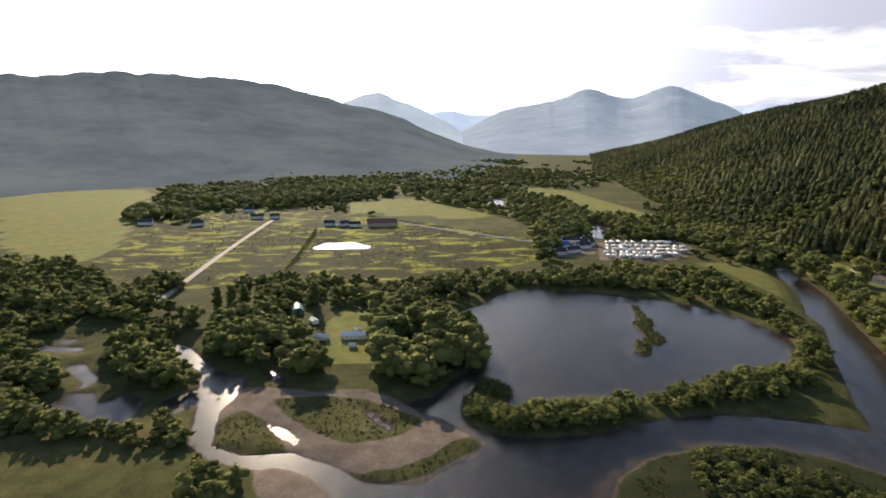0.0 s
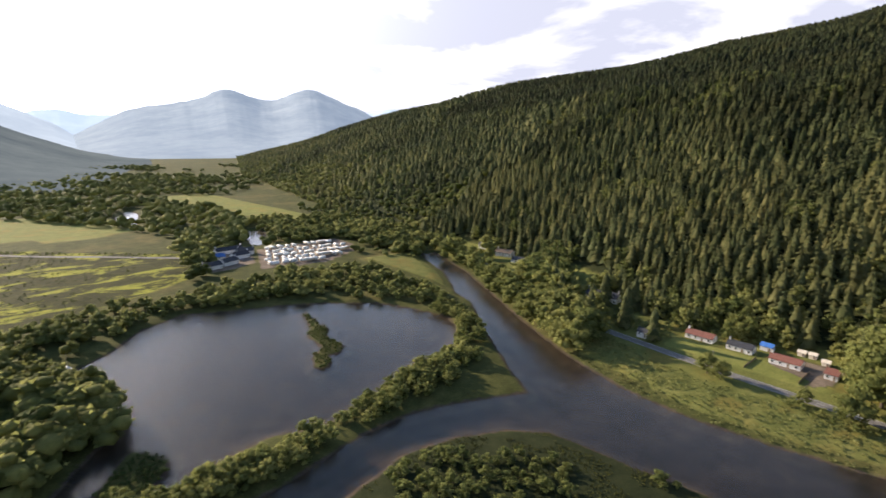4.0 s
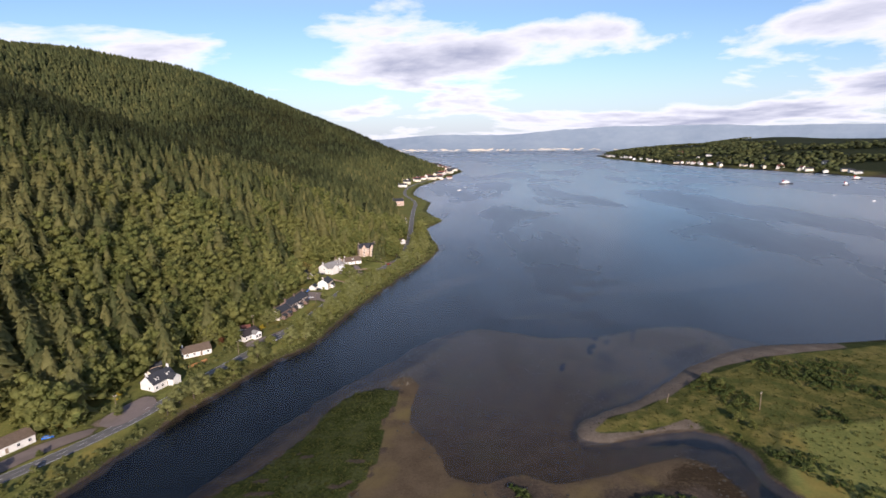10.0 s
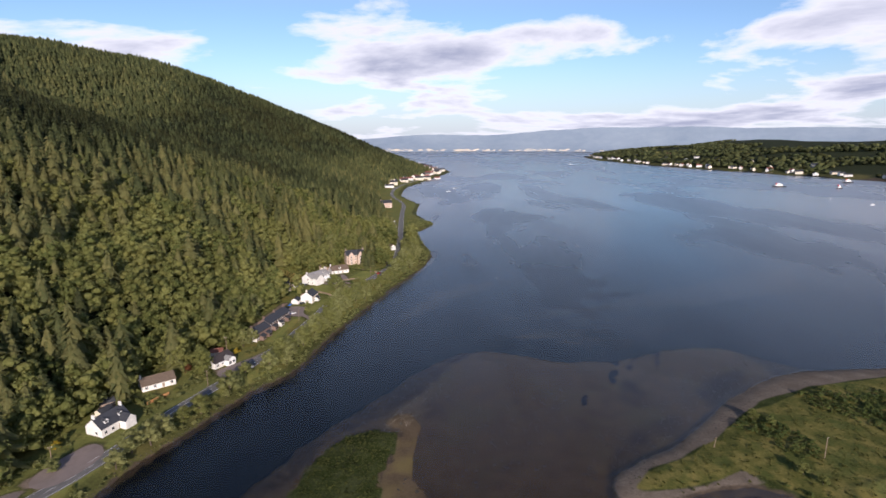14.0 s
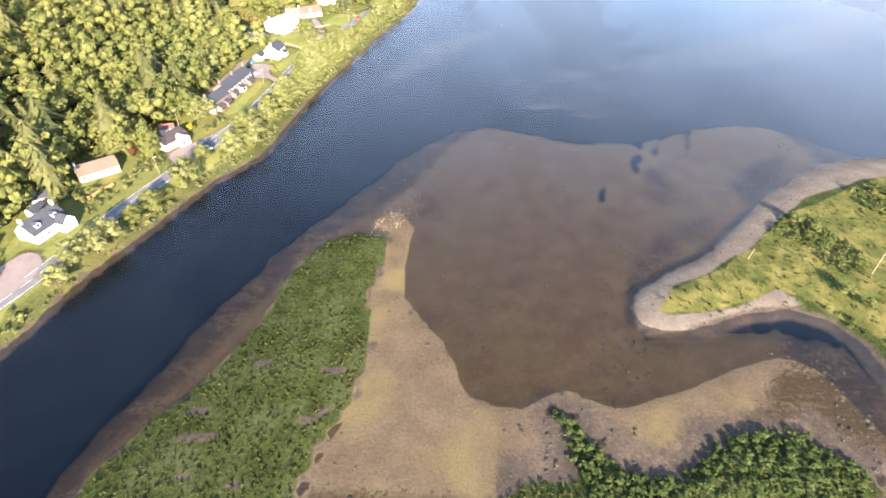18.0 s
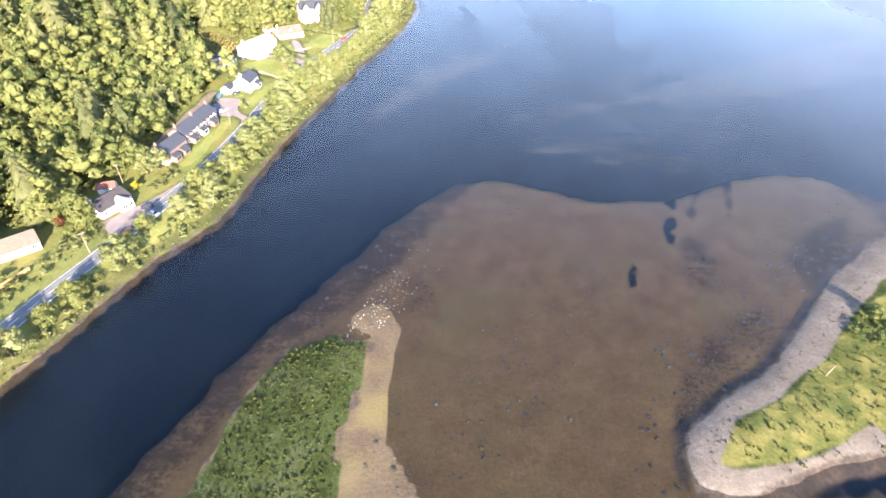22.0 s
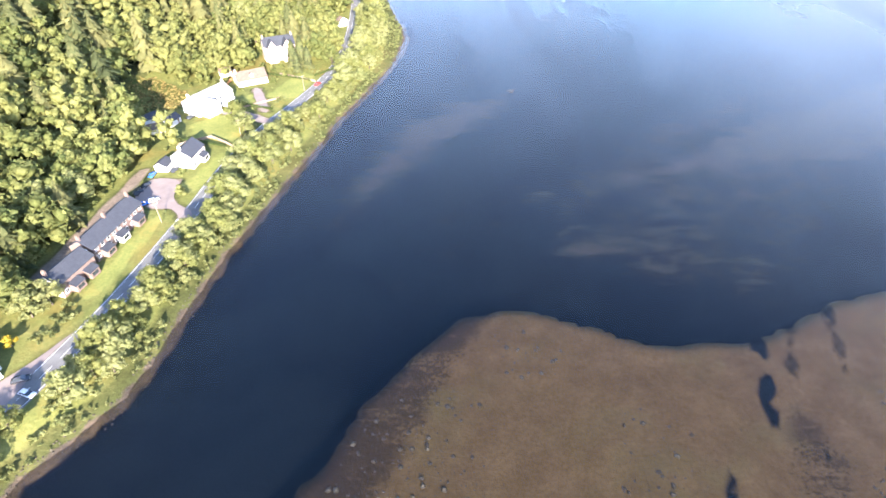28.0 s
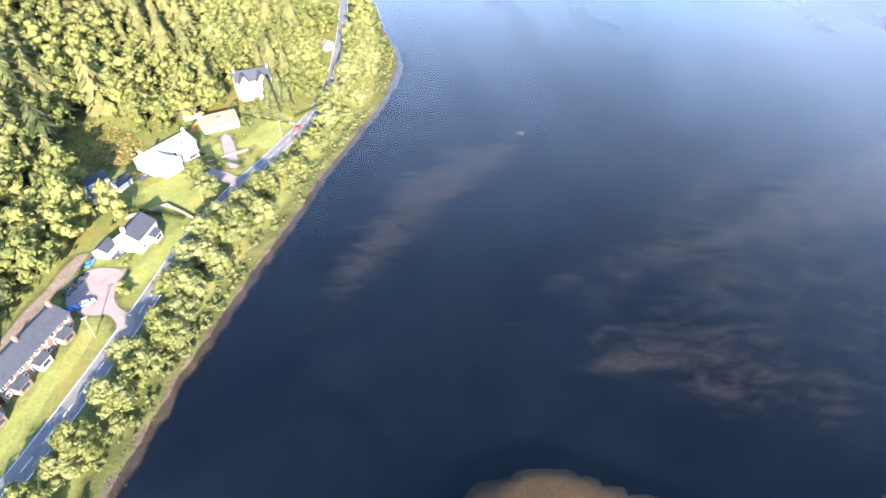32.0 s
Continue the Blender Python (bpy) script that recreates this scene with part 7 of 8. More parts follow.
house("roadside_cottage", "white cottage with pale roof beside the loch road", -55.5, 573, -40, 14, 8, 2.9, 2.4, M_WHITE, M_TAN, 1, 0, 1, 4)
house("roadside_cottage", "white cottage at the bend of the loch road", -67, 712, 25, 16, 8, 3.4, 2.6, M_WHITE, M_SLATE, 1, 0, 2, 5)
house("stone_villa", "pale stone villa above the loch", -90, 905, 20, 18, 11, 8, 4, M_STONE, M_SLATE, 2, 0, 2, 5)
house("roadside_cottage", "white house above the loch bend", -116, 1258, 15, 20, 10, 5, 3, M_WHITE, M_SLATE, 1, 0, 2, 5)
house("long_shed", "long low white shed with grey roof", -178, 138, 64, 16, 8.5, 2.9, 1.9, M_WHITE, M_SLATE, 1, 0, 0, 8, False, category="shed")
house("long_shed", "long low white workshop with a tan roof", -168.5, 157.5, 64, 24, 9, 3.0, 2.0, M_WHITE, M_TAN, 1, 0, 0, 6, True, category="shed")

# the hotel
hotel = house("hotel", "rambling white hotel with slate roofs and dormers", -243.1, 3.6, 80.6, 21.6, 9, 9.6, 2.8, M_WHITE, M_SLATE, 3, 5, 2, 8, base=5.0)


def hotel_block(x, y, ang, length, depth, eaves, rise, turn_front, dormers=0, roof=M_SLATE, wall=M_WHITE, windows=5):
    """A further block of the hotel, as one of its wings."""
    bm = bmesh.new()
    prism(bm, length, depth, -1.6, eaves, eaves + rise)
    block = part("block", bm_mesh("block", bm, wall), hotel)
    block.matrix_local = hotel.matrix_world.inverted() @ pose(x, y, 5.0, 0, 0, ang)
    for sign in (-1, 1):
        part("block_roof", bm_mesh("block_roof", roof_slab(length, depth / 2, eaves, eaves + rise, 0.35, 0.16, sign), roof), block)
    for lev in range(3 if eaves > 8.5 else 2 if eaves > 5 else 1):
        for k in range(windows):
            p = part("block_window", box_mesh("block_window", (1.1, 0.12, 1.4), M_GLASS), block, "dark sash window")
            zz = 1.7 + 2.8 * lev
            if turn_front:
                p.matrix_local = pose(length / 2 + 0.02, -depth / 2 + depth * (k + 0.5) / windows, zz, 0, 0, 90)
            else:
                p.matrix_local = pose(-length / 2 + length * (k + 0.5) / windows, -depth / 2 - 0.02, zz)
    for k in range(dormers):
        d = part("block_dormer", box_mesh("block_dormer", (1.3, 1.6, 1.3), M_WHITE), block)
        d.location = (-length / 2 + length * (k + 0.5) / dormers, -depth * 0.28, eaves + rise * 0.45)
    return block


hotel_block(-236, 19, 0, 17, 10.8, 8.6, 4.4, True, windows=3)
hotel_block(-229.6, 41, 64.8, 20.7, 10, 9.4, 3.2, False, 4, windows=7)
hotel_block(-253, 19, 80, 16, 12, 10.5, 3.6, False)
hotel_block(-228.5, 55, 75, 8, 6, 3.0, 2.2, False, windows=2)
hotel_block(-241.5, -13, 84, 8, 6, 3.0, 1.8, False, roof=M_RED, windows=3)
bm = bmesh.new()
bmesh.ops.create_cone(bm, cap_ends=True, segments=4, radius1=3.4, radius2=0.12, depth=9.0)
spire = part("spire", bm_mesh("spire", bm, M_WOOD), hotel, "steep brown pyramid spire")
spire.matrix_local = hotel.matrix_world.inverted() @ pose(-236, 27.5, 5.0 + 14.0, 0, 0, 45)
tower = part("tower", box_mesh("tower", (4.6, 4.6, 10), M_WHITE), hotel)
tower.matrix_local = hotel.matrix_world.inverted() @ pose(-236, 27.5, 5.0 + 4.6)

# cottages beside the river
for x, y, length, roof, text in ((-253, -138, 15, M_RED, "white cottage with a red roof"), (-253, -116.6, 13, M_SLATE, "white cottage with a dark roof"),
                                 (-250, -94, 14.3, M_RED, "white cottage with a red roof"), (-250, -74, 5.5, M_RED, "small red roofed cottage")):
    house("riverside_cottage", text + " above a mown lawn", x, y, 90, length, 7, 2.7, 1.9, M_WHITE, roof, 1, 0, 1 if length > 6 else 0, 0, group="cottages above the river road")
for x, y in ((-269, -92), (-269, -87), (-264, -80)):
    house("garden_shed", "small pale garden shed behind the cottages", x, y, 90, 3.6, 3, 2.0, 0.9, M_CREAM, M_CREAM, 0, 0, 0, door=True, gable_win=False, group="sheds behind the cottages", category="shed")
house("blue_shed", "blue sheeted shed behind the cottages", -263.6, -107, 90, 6, 4.5, 2.6, 1.4, M_WHITE, M_BLUE, 0, 0, 0, door=True, gable_win=False, category="shed")
house("grey_house", "long white house with grey slate roof by the river", -276.7, -216, 98, 23, 9, 3.6, 3.0, M_WHITE, M_SLATE, 1, 3, 2, 7)
house("riverside_cottage", "white cottage among riverside trees", -328, -352, 100, 17, 8, 3, 2.4, M_WHITE, M_TAN, 1, 0, 1)
house("riverside_cottage", "white cottage with grey roof among riverside trees", -319, -325, 100, 16, 8, 3, 2.4, M_WHITE, M_SLATE, 1, 0, 1)
house("riverside_cottage", "small white cottage among riverside trees", -334, -384, 90, 11, 7, 2.8, 2, M_WHITE, M_SLATE, 1, 0, 0)
house("riverside_cottage", "small white lodge beside the river road", -235, -161, 90, 10, 6, 2.6, 1.8, M_WHITE, M_SLATE, 1, 0, 0)

# farm and village on the valley floor
barn = house("barn", "long farm barn with a red-brown roof", 63, -655, 3, 36, 17, 4.5, 4.0, M_STONE, M_RED, 0, 0, 0, door=True, gable_win=False, category="barn")
for x, y, a, length, text in ((96, -652, 5, 14, "white farmhouse beside the barn"), (110, -658, 40, 13, "white harled farm cottage with slate roof"), (127, -660, 10, 13, "white harled farm cottage with slate roof"),
                              (224, -716, 10, 15, "white house at the end of the track"), (202, -716, 20, 12, "small white house at the end of the track"),
                              (285, -668, 30, 14, "white house at the edge of the pasture"), (348, -680, 0, 16, "white farmhouse among dark trees"),
                              (247, -775, 15, 14, "white house below the wood"), (-104, -484, 8, 16, "white harled village house with slate roof"), (-122, -492, 20, 15, "white harled village house with slate roof"),
                              (-118, -515, -10, 17, "white village house with a blue roof"), (-140, -512, 10, 16, "white harled village house with slate roof"), (-140, -540, 5, 26, "long village hall with grey roof"),
                              (-152, -528, -30, 15, "white harled village house with slate roof")):
    house("village_house" if x < 0 else "farm_cottage", text, x, y, a, length, 8, 3.6, 2.6, M_WHITE, M_BLUE if "blue" in text else M_SLATE, 1, 0, 2, 0)


def loch_town():
    """Far cottages along the headland and the peninsula: built once in three makes, then copied."""
    makes = []
    for wall, roof, text in ((M_WHITE, M_SLATE, "small white house on the far shore"), (M_CREAM, M_SLATE, "cream house on the far shore"), (M_WHITE, M_RED, "white house with red roof on the far shore")):
        x, y = (-60 + 25 * len(makes), 1500 + 30 * len(makes))
        ob = thing("shore_house", text, "house", pose(x, y, gz(x, y), 0, 0, 20), "houses along the far shore")
        bm = bmesh.new()
        prism(bm, 15, 9, -2, 5.5, 9)
        part("wall", bm_mesh("wall", bm, wall), ob)
        for sign in (-1, 1):
            part("roof", bm_mesh("roof", roof_slab(15, 4.5, 5.5, 9, 0.4, 0.25, sign), roof), ob)
        for k in range(4):
            w = part("window", box_mesh("far_window", (1.4, 0.1, 1.5), M_GLASS), ob)
            w.location = (-5.6 + 3.7 * k, -4.53, 2.2)
        makes.append(ob)
    r = random.Random(3)
    spots = []
    shore = smooth_line(PENINSULA[:6], 27.0)
    for x, y in shore:
        if r.random() < 0.75:
            spots.append((x + r.uniform(22, 60), y + r.uniform(-10, 10)))
        if r.random() < 0.28:
            spots.append((x + r.uniform(90, 260), y + r.uniform(-20, 20)))
    head = smooth_line([(-95, 1330), (-45, 1500), (0, 1700), (15, 1830), (-20, 2000), (-60, 2200)], 16.0)
    spots += [(x - r.uniform(4, 34), y) for x, y in head if r.random() < 0.7]
    for x, y in spots:
        z = gz(x, y)
        if z > 0.5:
            s = r.uniform(0.8, 1.5)
            ob = copy_thing(makes[r.randrange(3)], pose(x, y, z, 0, 0, r.uniform(-30, 110)))
            ob.scale = (s, s, r.uniform(0.85, 1.2))


loch_town()


def far_town():
    """The pale town across the firth, too far to tell house from house."""
    r = np.random.default_rng(14)
    v, f = [], []
    cube = np.array([(-1, -1, 0), (1, -1, 0), (1, 1, 0), (-1, 1, 0), (-1, -1, 1), (1, -1, 1), (1, 1, 1), (-1, 1, 1), (-1, 0, 1.5), (1, 0, 1.5)], float)
    quads = np.array([(0, 1, 5, 4), (1, 2, 6, 5), (2, 3, 7, 6), (3, 0, 4, 7), (4, 5, 9, 8), (6, 7, 8, 9)])
    for k in range(150):
        b = math.radians(r.choice((-4, -2, -9, -12, 3, 6)) + r.normal(0, 1.6))
        d = 4180 + abs(r.normal(0, 60))
        p = np.array([-math.sin(b) * d, math.cos(b) * d, 3 + (d - 4180) * 0.12])
        f.append(quads + len(v) * 10)
        v.append(cube * (r.uniform(5, 14), r.uniform(5, 7), r.uniform(2, 5)) + p)
    me = mesh_from("far_town", np.concatenate(v), np.concatenate(f), M_CREAM)
    tagged(new("far_town", me), "pale buildings of a distant shore town", "town", kind="stuff")


far_town()

# ---- caravans, tents, cars, boats and small things ----
def rounded(name, size, material, bevel, key=""):
    k = (name, size, material.name, bevel)
    if k not in MESHES:
        bm = bmesh.new()
        bmesh.ops.create_cube(bm, size=1)
        for v in bm.verts:
            v.co = Vector((v.co.x * size[0], v.co.y * size[1], v.co.z * size[2]))
        bmesh.ops.bevel(bm, geom=list(bm.edges), offset=bevel, segments=2, affect="EDGES")
        MESHES[k] = bm_mesh(name, bm, material, True)
    return MESHES[k]


def wheel_mesh(radius, width):
    k = ("wheel", radius, width)
    if k not in MESHES:
        bm = bmesh.new()
        bmesh.ops.create_cone(bm, cap_ends=True, segments=14, radius1=radius, radius2=radius, depth=width)
        bmesh.ops.rotate(bm, verts=bm.verts, matrix=Matrix.Rotation(math.pi / 2, 3, "X"))
        MESHES[k] = bm_mesh("wheel", bm, M_RUBBER)
    return MESHES[k]


def caravan(x, y, ang, static):
    length = 10.0 if static else 6.0
    ob = thing("static_caravan" if static else "touring_caravan", "long cream static caravan on gravel" if static else "small white touring caravan on gravel", "caravan",
               pose(x, y, gz(x, y), 0, 0, ang), "caravans on the park")
    b = part("body", rounded("body", (length, 3.0 if static else 2.3, 2.3), M_FRAME if not static else M_CREAM, 0.25), ob)
    b.location = (0, 0, 1.75)
    r = part("roof", rounded("roof", (length + 0.1, 3.1 if static else 2.35, 0.3), M_FRAME, 0.1), ob)
    r.location = (0, 0, 2.95)
    for k in range(4 if static else 3):
        w = part("window", box_mesh("window_pane", (1.2, 0.06, 0.8), M_GLASS), ob, "dark caravan window")
        w.location = (-length / 2 + length * (k + 0.5) / (4 if static else 3), -(1.5 if static else 1.15) - 0.01, 1.9)
    for s in (-1, 1):
        w = part("wheel", wheel_mesh(0.34, 0.22), ob)
        w.location = (0, s * 1.0, 0.34)
    if not static:
        t = part("tow_bar", box_mesh("tow_bar", (1.3, 0.1, 0.1), M_RUBBER), ob)
        t.location = (length / 2 + 0.5, 0, 0.6)
    return ob


def caravan_park():
    makes = [caravan(-165, -470, 8, False), caravan(-178, -500, 95, True)]
    r = random.Random(21)
    n = 0
    for row, (x0, y0, x1, y1) in enumerate(((-146, -468, -196, -458), (-150, -482, -222, -468), (-158, -497, -238, -482), (-164, -514, -246, -500), (-170, -530, -250, -522))):
        for k in range(11):
            f = (k + 0.5) / 11
            x, y = x0 + (x1 - x0) * f + r.uniform(-1, 1), y0 + (y1 - y0) * f + r.uniform(-1.5, 1.5)
            if r.random() < 0.16:
                continue
            copy_thing(makes[1 if row in (1, 2) and k > 6 else 0 if r.random() < 0.7 else 1], pose(x, y, gz(x, y), 0, 0, r.choice((8, 95, 98, 5)) + r.uniform(-6, 6)))
            n += 1


caravan_park()


def car_paint(name, a, b):
    m = Nodes(name)
    m.done(m.ramp(m.noise(1.5, 3, coord=m.local()), (0.4, a), (0.6, b)), 0.25, 0.6)
    return m.mat


M_CAR_RED = car_paint("red_car_paint", (0.42, 0.03, 0.02), (0.5, 0.05, 0.03))
M_CAR_BLUE = car_paint("blue_car_paint", (0.02, 0.10, 0.42), (0.03, 0.14, 0.5))
M_CAR_WHITE = car_paint("white_car_paint", (0.62, 0.62, 0.62), (0.72, 0.72, 0.72))
M_CAR_DARK = car_paint("dark_car_paint", (0.02, 0.022, 0.028), (0.04, 0.042, 0.05))
M_LAMP = plain("lamp_glass", (0.5, 0.5, 0.48), (0.7, 0.7, 0.68), 3.0, 0.2, 0.0)


def car(x, y, ang, paint, text, z=None):
    ob = thing("car", text, "car", pose(x, y, gz(x, y) if z is None else z, 0, 0, ang))
    bm = bmesh.new()
    prof = [(-2.1, 0.35), (2.1, 0.35), (2.15, 0.7), (1.9, 0.88), (-2.0, 0.95), (-2.12, 0.7)]
    rings = [[bm.verts.new((px, s * 0.86, pz)) for px, pz in prof] for s in (-1, 1)]
    bm.faces.new(rings[0])
    bm.faces.new(rings[1][::-1])
    for k in range(6):
        bm.faces.new((rings[0][k], rings[1][k], rings[1][(k + 1) % 6], rings[0][(k + 1) % 6]))
    bmesh.ops.recalc_face_normals(bm, faces=bm.faces)
    bmesh.ops.bevel(bm, geom=list(bm.edges), offset=0.07, segments=2, affect="EDGES")
    part("body", bm_mesh("body", bm, paint, True), ob)
    bm = bmesh.new()
    low, top = [(-1.7, 0.9), (1.15, 0.9)], [(-1.3, 1.42), (0.35, 1.42)]
    v = [bm.verts.new((px, s * (0.78 if pz < 1 else 0.62), pz)) for px, pz in (low[0], low[1], top[1], top[0]) for s in (-1, 1)]
    for q in ((0, 2, 4, 6), (1, 7, 5, 3), (2, 3, 5, 4), (6, 7, 1, 0), (0, 1, 3, 2)):
        bm.faces.new([v[k] for k in q])
    bmesh.ops.recalc_face_normals(bm, faces=bm.faces)
    part("glazing", bm_mesh("glazing", bm, M_GLASS), ob, "dark tinted glass")
    r = part("roof", rounded("car_roof", (1.7, 1.26, 0.07), paint, 0.03), ob)
    r.location = (-0.47, 0, 1.44)
    for sx in (-1.3, 1.35):
        for sy in (-0.8, 0.8):
            w = part("wheel", wheel_mesh(0.32, 0.2), ob)
            w.location = (sx, sy, 0.32)
    for sy in (-0.6, 0.6):
        h = part("headlight", box_mesh("headlight", (0.06, 0.3, 0.14), M_LAMP), ob, "pale lamp glass")
        h.location = (2.12, sy, 0.68)
    return ob


for x, y, a, paint, text, on_road in (
        (-54.2, 469.5, 66, M_CAR_RED, "red car on the loch road", True), (-104.6, 265.5, 70, M_CAR_RED, "red car on the loch road", True),
        (-200.5, 52, 66, M_CAR_RED, "orange-red car on the road below the hotel", True), (-214.5, -30, 85, M_CAR_RED, "red car on the river road", True),
        (-103.5, 281, 20, M_CAR_DARK, "dark maroon car in a drive", False), (-99.5, 276.5, -20, M_CAR_WHITE, "silver car at the roadside drive", False),
        (-99.4, 361, 40, M_CAR_WHITE, "white car on the shared forecourt", False), (-102.2, 358.5, 40, M_CAR_BLUE, "dark blue car on the shared forecourt", False),
        (-106.5, 366, 75, M_CAR_DARK, "black car parked behind the terrace", False), (-105.5, 371, 75, M_CAR_DARK, "black car parked behind the terrace", False),
        (-105.8, 378.5, 85, M_CAR_BLUE, "bright blue car on the grass edge", False), (-98.4, 382.2, 60, M_CAR_DARK, "dark car in front of the garage", False),
        (-156, 168.5, 30, M_CAR_BLUE, "dark blue pickup beside the long shed", False), (-101, 437, 60, M_CAR_DARK, "dark car beside the white villa", False),
        (-106.5, 428.5, 60, M_CAR_DARK, "black car in front of the outbuildings", False)):
    car(x, y, a, paint, text, ROAD_Z if on_road else None)

# tents, marquee and sheds on the camp field
M_CANVAS = plain("white_canvas", (0.62, 0.61, 0.57), (0.78, 0.77, 0.73), 1.0, 0.8, 0.1)


def tent(name, label, x, y, ang, length, depth, eaves, rise, material):
    ob = thing(name, label, "tent", pose(x, y, gz(x, y), 0, 0, ang))
    bm = bmesh.new()
    prism(bm, length, depth, 0, eaves, eaves + rise)
    part("canvas", bm_mesh("canvas", bm, material), ob)
    for sx in (-1, 1):
        for sy in (-1, 1):
            p = part("pole", box_mesh("tent_pole", (0.08, 0.08, eaves + 0.1), M_WOOD), ob)
            p.location = (sx * length / 2, sy * depth / 2, (eaves + 0.1) / 2)
    for sign in (-1, 1):
        part("fly", bm_mesh("fly", roof_slab(length, depth / 2, eaves, eaves + rise, 0.3, 0.05, sign), material), ob)
    n = max(2, int(length / 2.5))
    for k in range(n):
        p = part("panel", box_mesh("tent_panel", (1.4, 0.05, eaves * 0.75), M_CREAM), ob, "pale side panel")
        p.location = (-length / 2 + length * (k + 0.5) / n, -depth / 2 - 0.03, eaves * 0.42)
    return ob


tent("marquee", "long white marquee on mown yellow grass", 85, -291, 176, 15, 6, 2.6, 1.4, M_CANVAS)
for x, y, a in ((85.4, -277.4, 170), (83.6, -302.5, 175), (98.5, -260, 160)):
    tent("small_tent", "small white tent on mown yellow grass", x, y, a, 3.6, 2.8, 1.6, 0.9, M_CANVAS)
for x, y, a, w in ((104, -290.5, 165, 8), (111, -318, 120, 6), (126, -319, 100, 5)):
    tent("camp_shelter", "white sheeted shelter beside the camp field", x, y, a, w, 4, 2.2, 1.2, M_CANVAS)


def dome_shed(x, y, ang):
    ob = thing("dome_shed", "rounded green sheeted shed among trees", "shed", pose(x, y, gz(x, y), 0, 0, ang))
    bm = bmesh.new()
    rings = []
    for s in (-6, 6):
        rings.append([bm.verts.new((s, 4.2 * math.cos(math.pi * k / 12), 4.4 * math.sin(math.pi * k / 12))) for k in range(13)])
    for k in range(12):
        bm.faces.new((rings[0][k], rings[1][k], rings[1][k + 1], rings[0][k + 1]))
    bm.faces.new(rings[0])
    bm.faces.new(rings[1])
    bmesh.ops.recalc_face_normals(bm, faces=bm.faces)
    part("shell", bm_mesh("shell", bm, M_GREEN), ob)
    d = part("door", box_mesh("shed_door", (0.08, 3.0, 2.8), M_SLATE), ob, "dark shed door")
    d.location = (6.03, 0, 1.4)


dome_shed(124, -340, 100)

# boats
M_HULL = plain("white_hull", (0.66, 0.66, 0.65), (0.8, 0.8, 0.79), 1.2, 0.35, 0.0)
M_DARK_HULL = plain("black_hull", (0.02, 0.022, 0.03), (0.05, 0.05, 0.06), 1.2, 0.4, 0.0)
M_MAST = plain("mast_alloy", (0.45, 0.46, 0.48), (0.62, 0.63, 0.65), 2.0, 0.35, 0.0, 0.5, 0.8)


def hull_mesh(length, beam, height, material):
    bm = bmesh.new()
    rows = []
    for k in range(9):
        f = k / 8
        w = beam / 2 * math.sin(math.pi * min(1, 0.18 + 0.82 * (1 - f) ** 0.8)) ** 0.5 * (1 - f ** 3) + 0.02
        px = length * (f - 0.5)
        rows.append([bm.verts.new((px, s * w * q, z)) for s, q, z in ((-1, 1, height), (-1, 0.75, 0.1), (1, 0.75, 0.1), (1, 1, height))])
    for a, b in zip(rows, rows[1:]):
        for k in range(4):
            bm.faces.new((a[k], b[k], b[(k + 1) % 4], a[(k + 1) % 4]))
    bm.faces.new(rows[0])
    bm.faces.new(rows[-1])
    bmesh.ops.recalc_face_normals(bm, faces=bm.faces)
    return bm_mesh("hull", bm, material)


def yacht(x, y, ang, length, text):
    ob = thing("yacht", text, "boat", pose(x, y, -0.15, 0, 0, ang))
    part("hull", hull_mesh(length, length * 0.3, 1.1, M_HULL), ob)
    c = part("cabin", rounded("yacht_cabin", (length * 0.35, length * 0.17, 0.6), M_HULL, 0.12), ob)
    c.location = (0, 0, 1.35)
    bm = bmesh.new()
    tube(bm, (0.5, 0, 1), (0.5, 0, length * 1.35), 0.09, 0.05)
    part("mast", bm_mesh("mast", bm, M_MAST), ob, "tall alloy mast")
    bm = bmesh.new()
    tube(bm, (0.5, 0, 2.0), (-length * 0.4, 0, 2.0), 0.07, 0.06)
    part("boom", bm_mesh("boom", bm, M_MAST), ob)


for x, y, a, length, text in ((17, 1204, 30, 11, "white yacht moored off the headland"), (31, 1268, 60, 11, "white yacht moored off the headland"),
                              (537, 2297, 10, 14, "white yacht far out on the loch"), (737, 939, 20, 11, "white yacht moored in the bay"),
                              (727, 1027, 40, 8, "small white yacht moored in the bay"), (21, -337, 120, 7, "small white sailing boat at the pond edge")):
    yacht(x, y, a, length, text)


def ship(x, y, ang, length, text):
    ob = thing("ferry", text, "ship", pose(x, y, -0.3, 0, 0, ang))
    part("hull", hull_mesh(length, length * 0.24, 3.2, M_DARK_HULL), ob)
    for k, (f, h) in enumerate(((0.5, 2.6), (0.3, 2.4))):
        d = part("deckhouse", rounded("deckhouse", (length * f, length * 0.16, h), M_HULL, 0.2), ob, "white deckhouse")
        d.location = (-length * 0.05, 0, 3.2 + 2.5 * k + h / 2)
    bm = bmesh.new()
    tube(bm, (0, 0, 7), (0, 0, 15), 0.3, 0.12)
    part("mast", bm_mesh("mast", bm, M_MAST), ob)
    bm = bmesh.new()
    tube(bm, (-length * 0.2, 0, 5), (-length * 0.2, 0, 10.5), 1.2, 1.0, 10)
    part("funnel", bm_mesh("funnel", bm, M_CAR_RED), ob, "red funnel")


ship(777, 1269, 5, 36, "dark hulled ferry with white deckhouse on the loch")
ship(881, 1220, 5, 16, "small dark workboat on the loch")
ship(1010, 1370, 10, 34, "dark hulled vessel at the far pier")


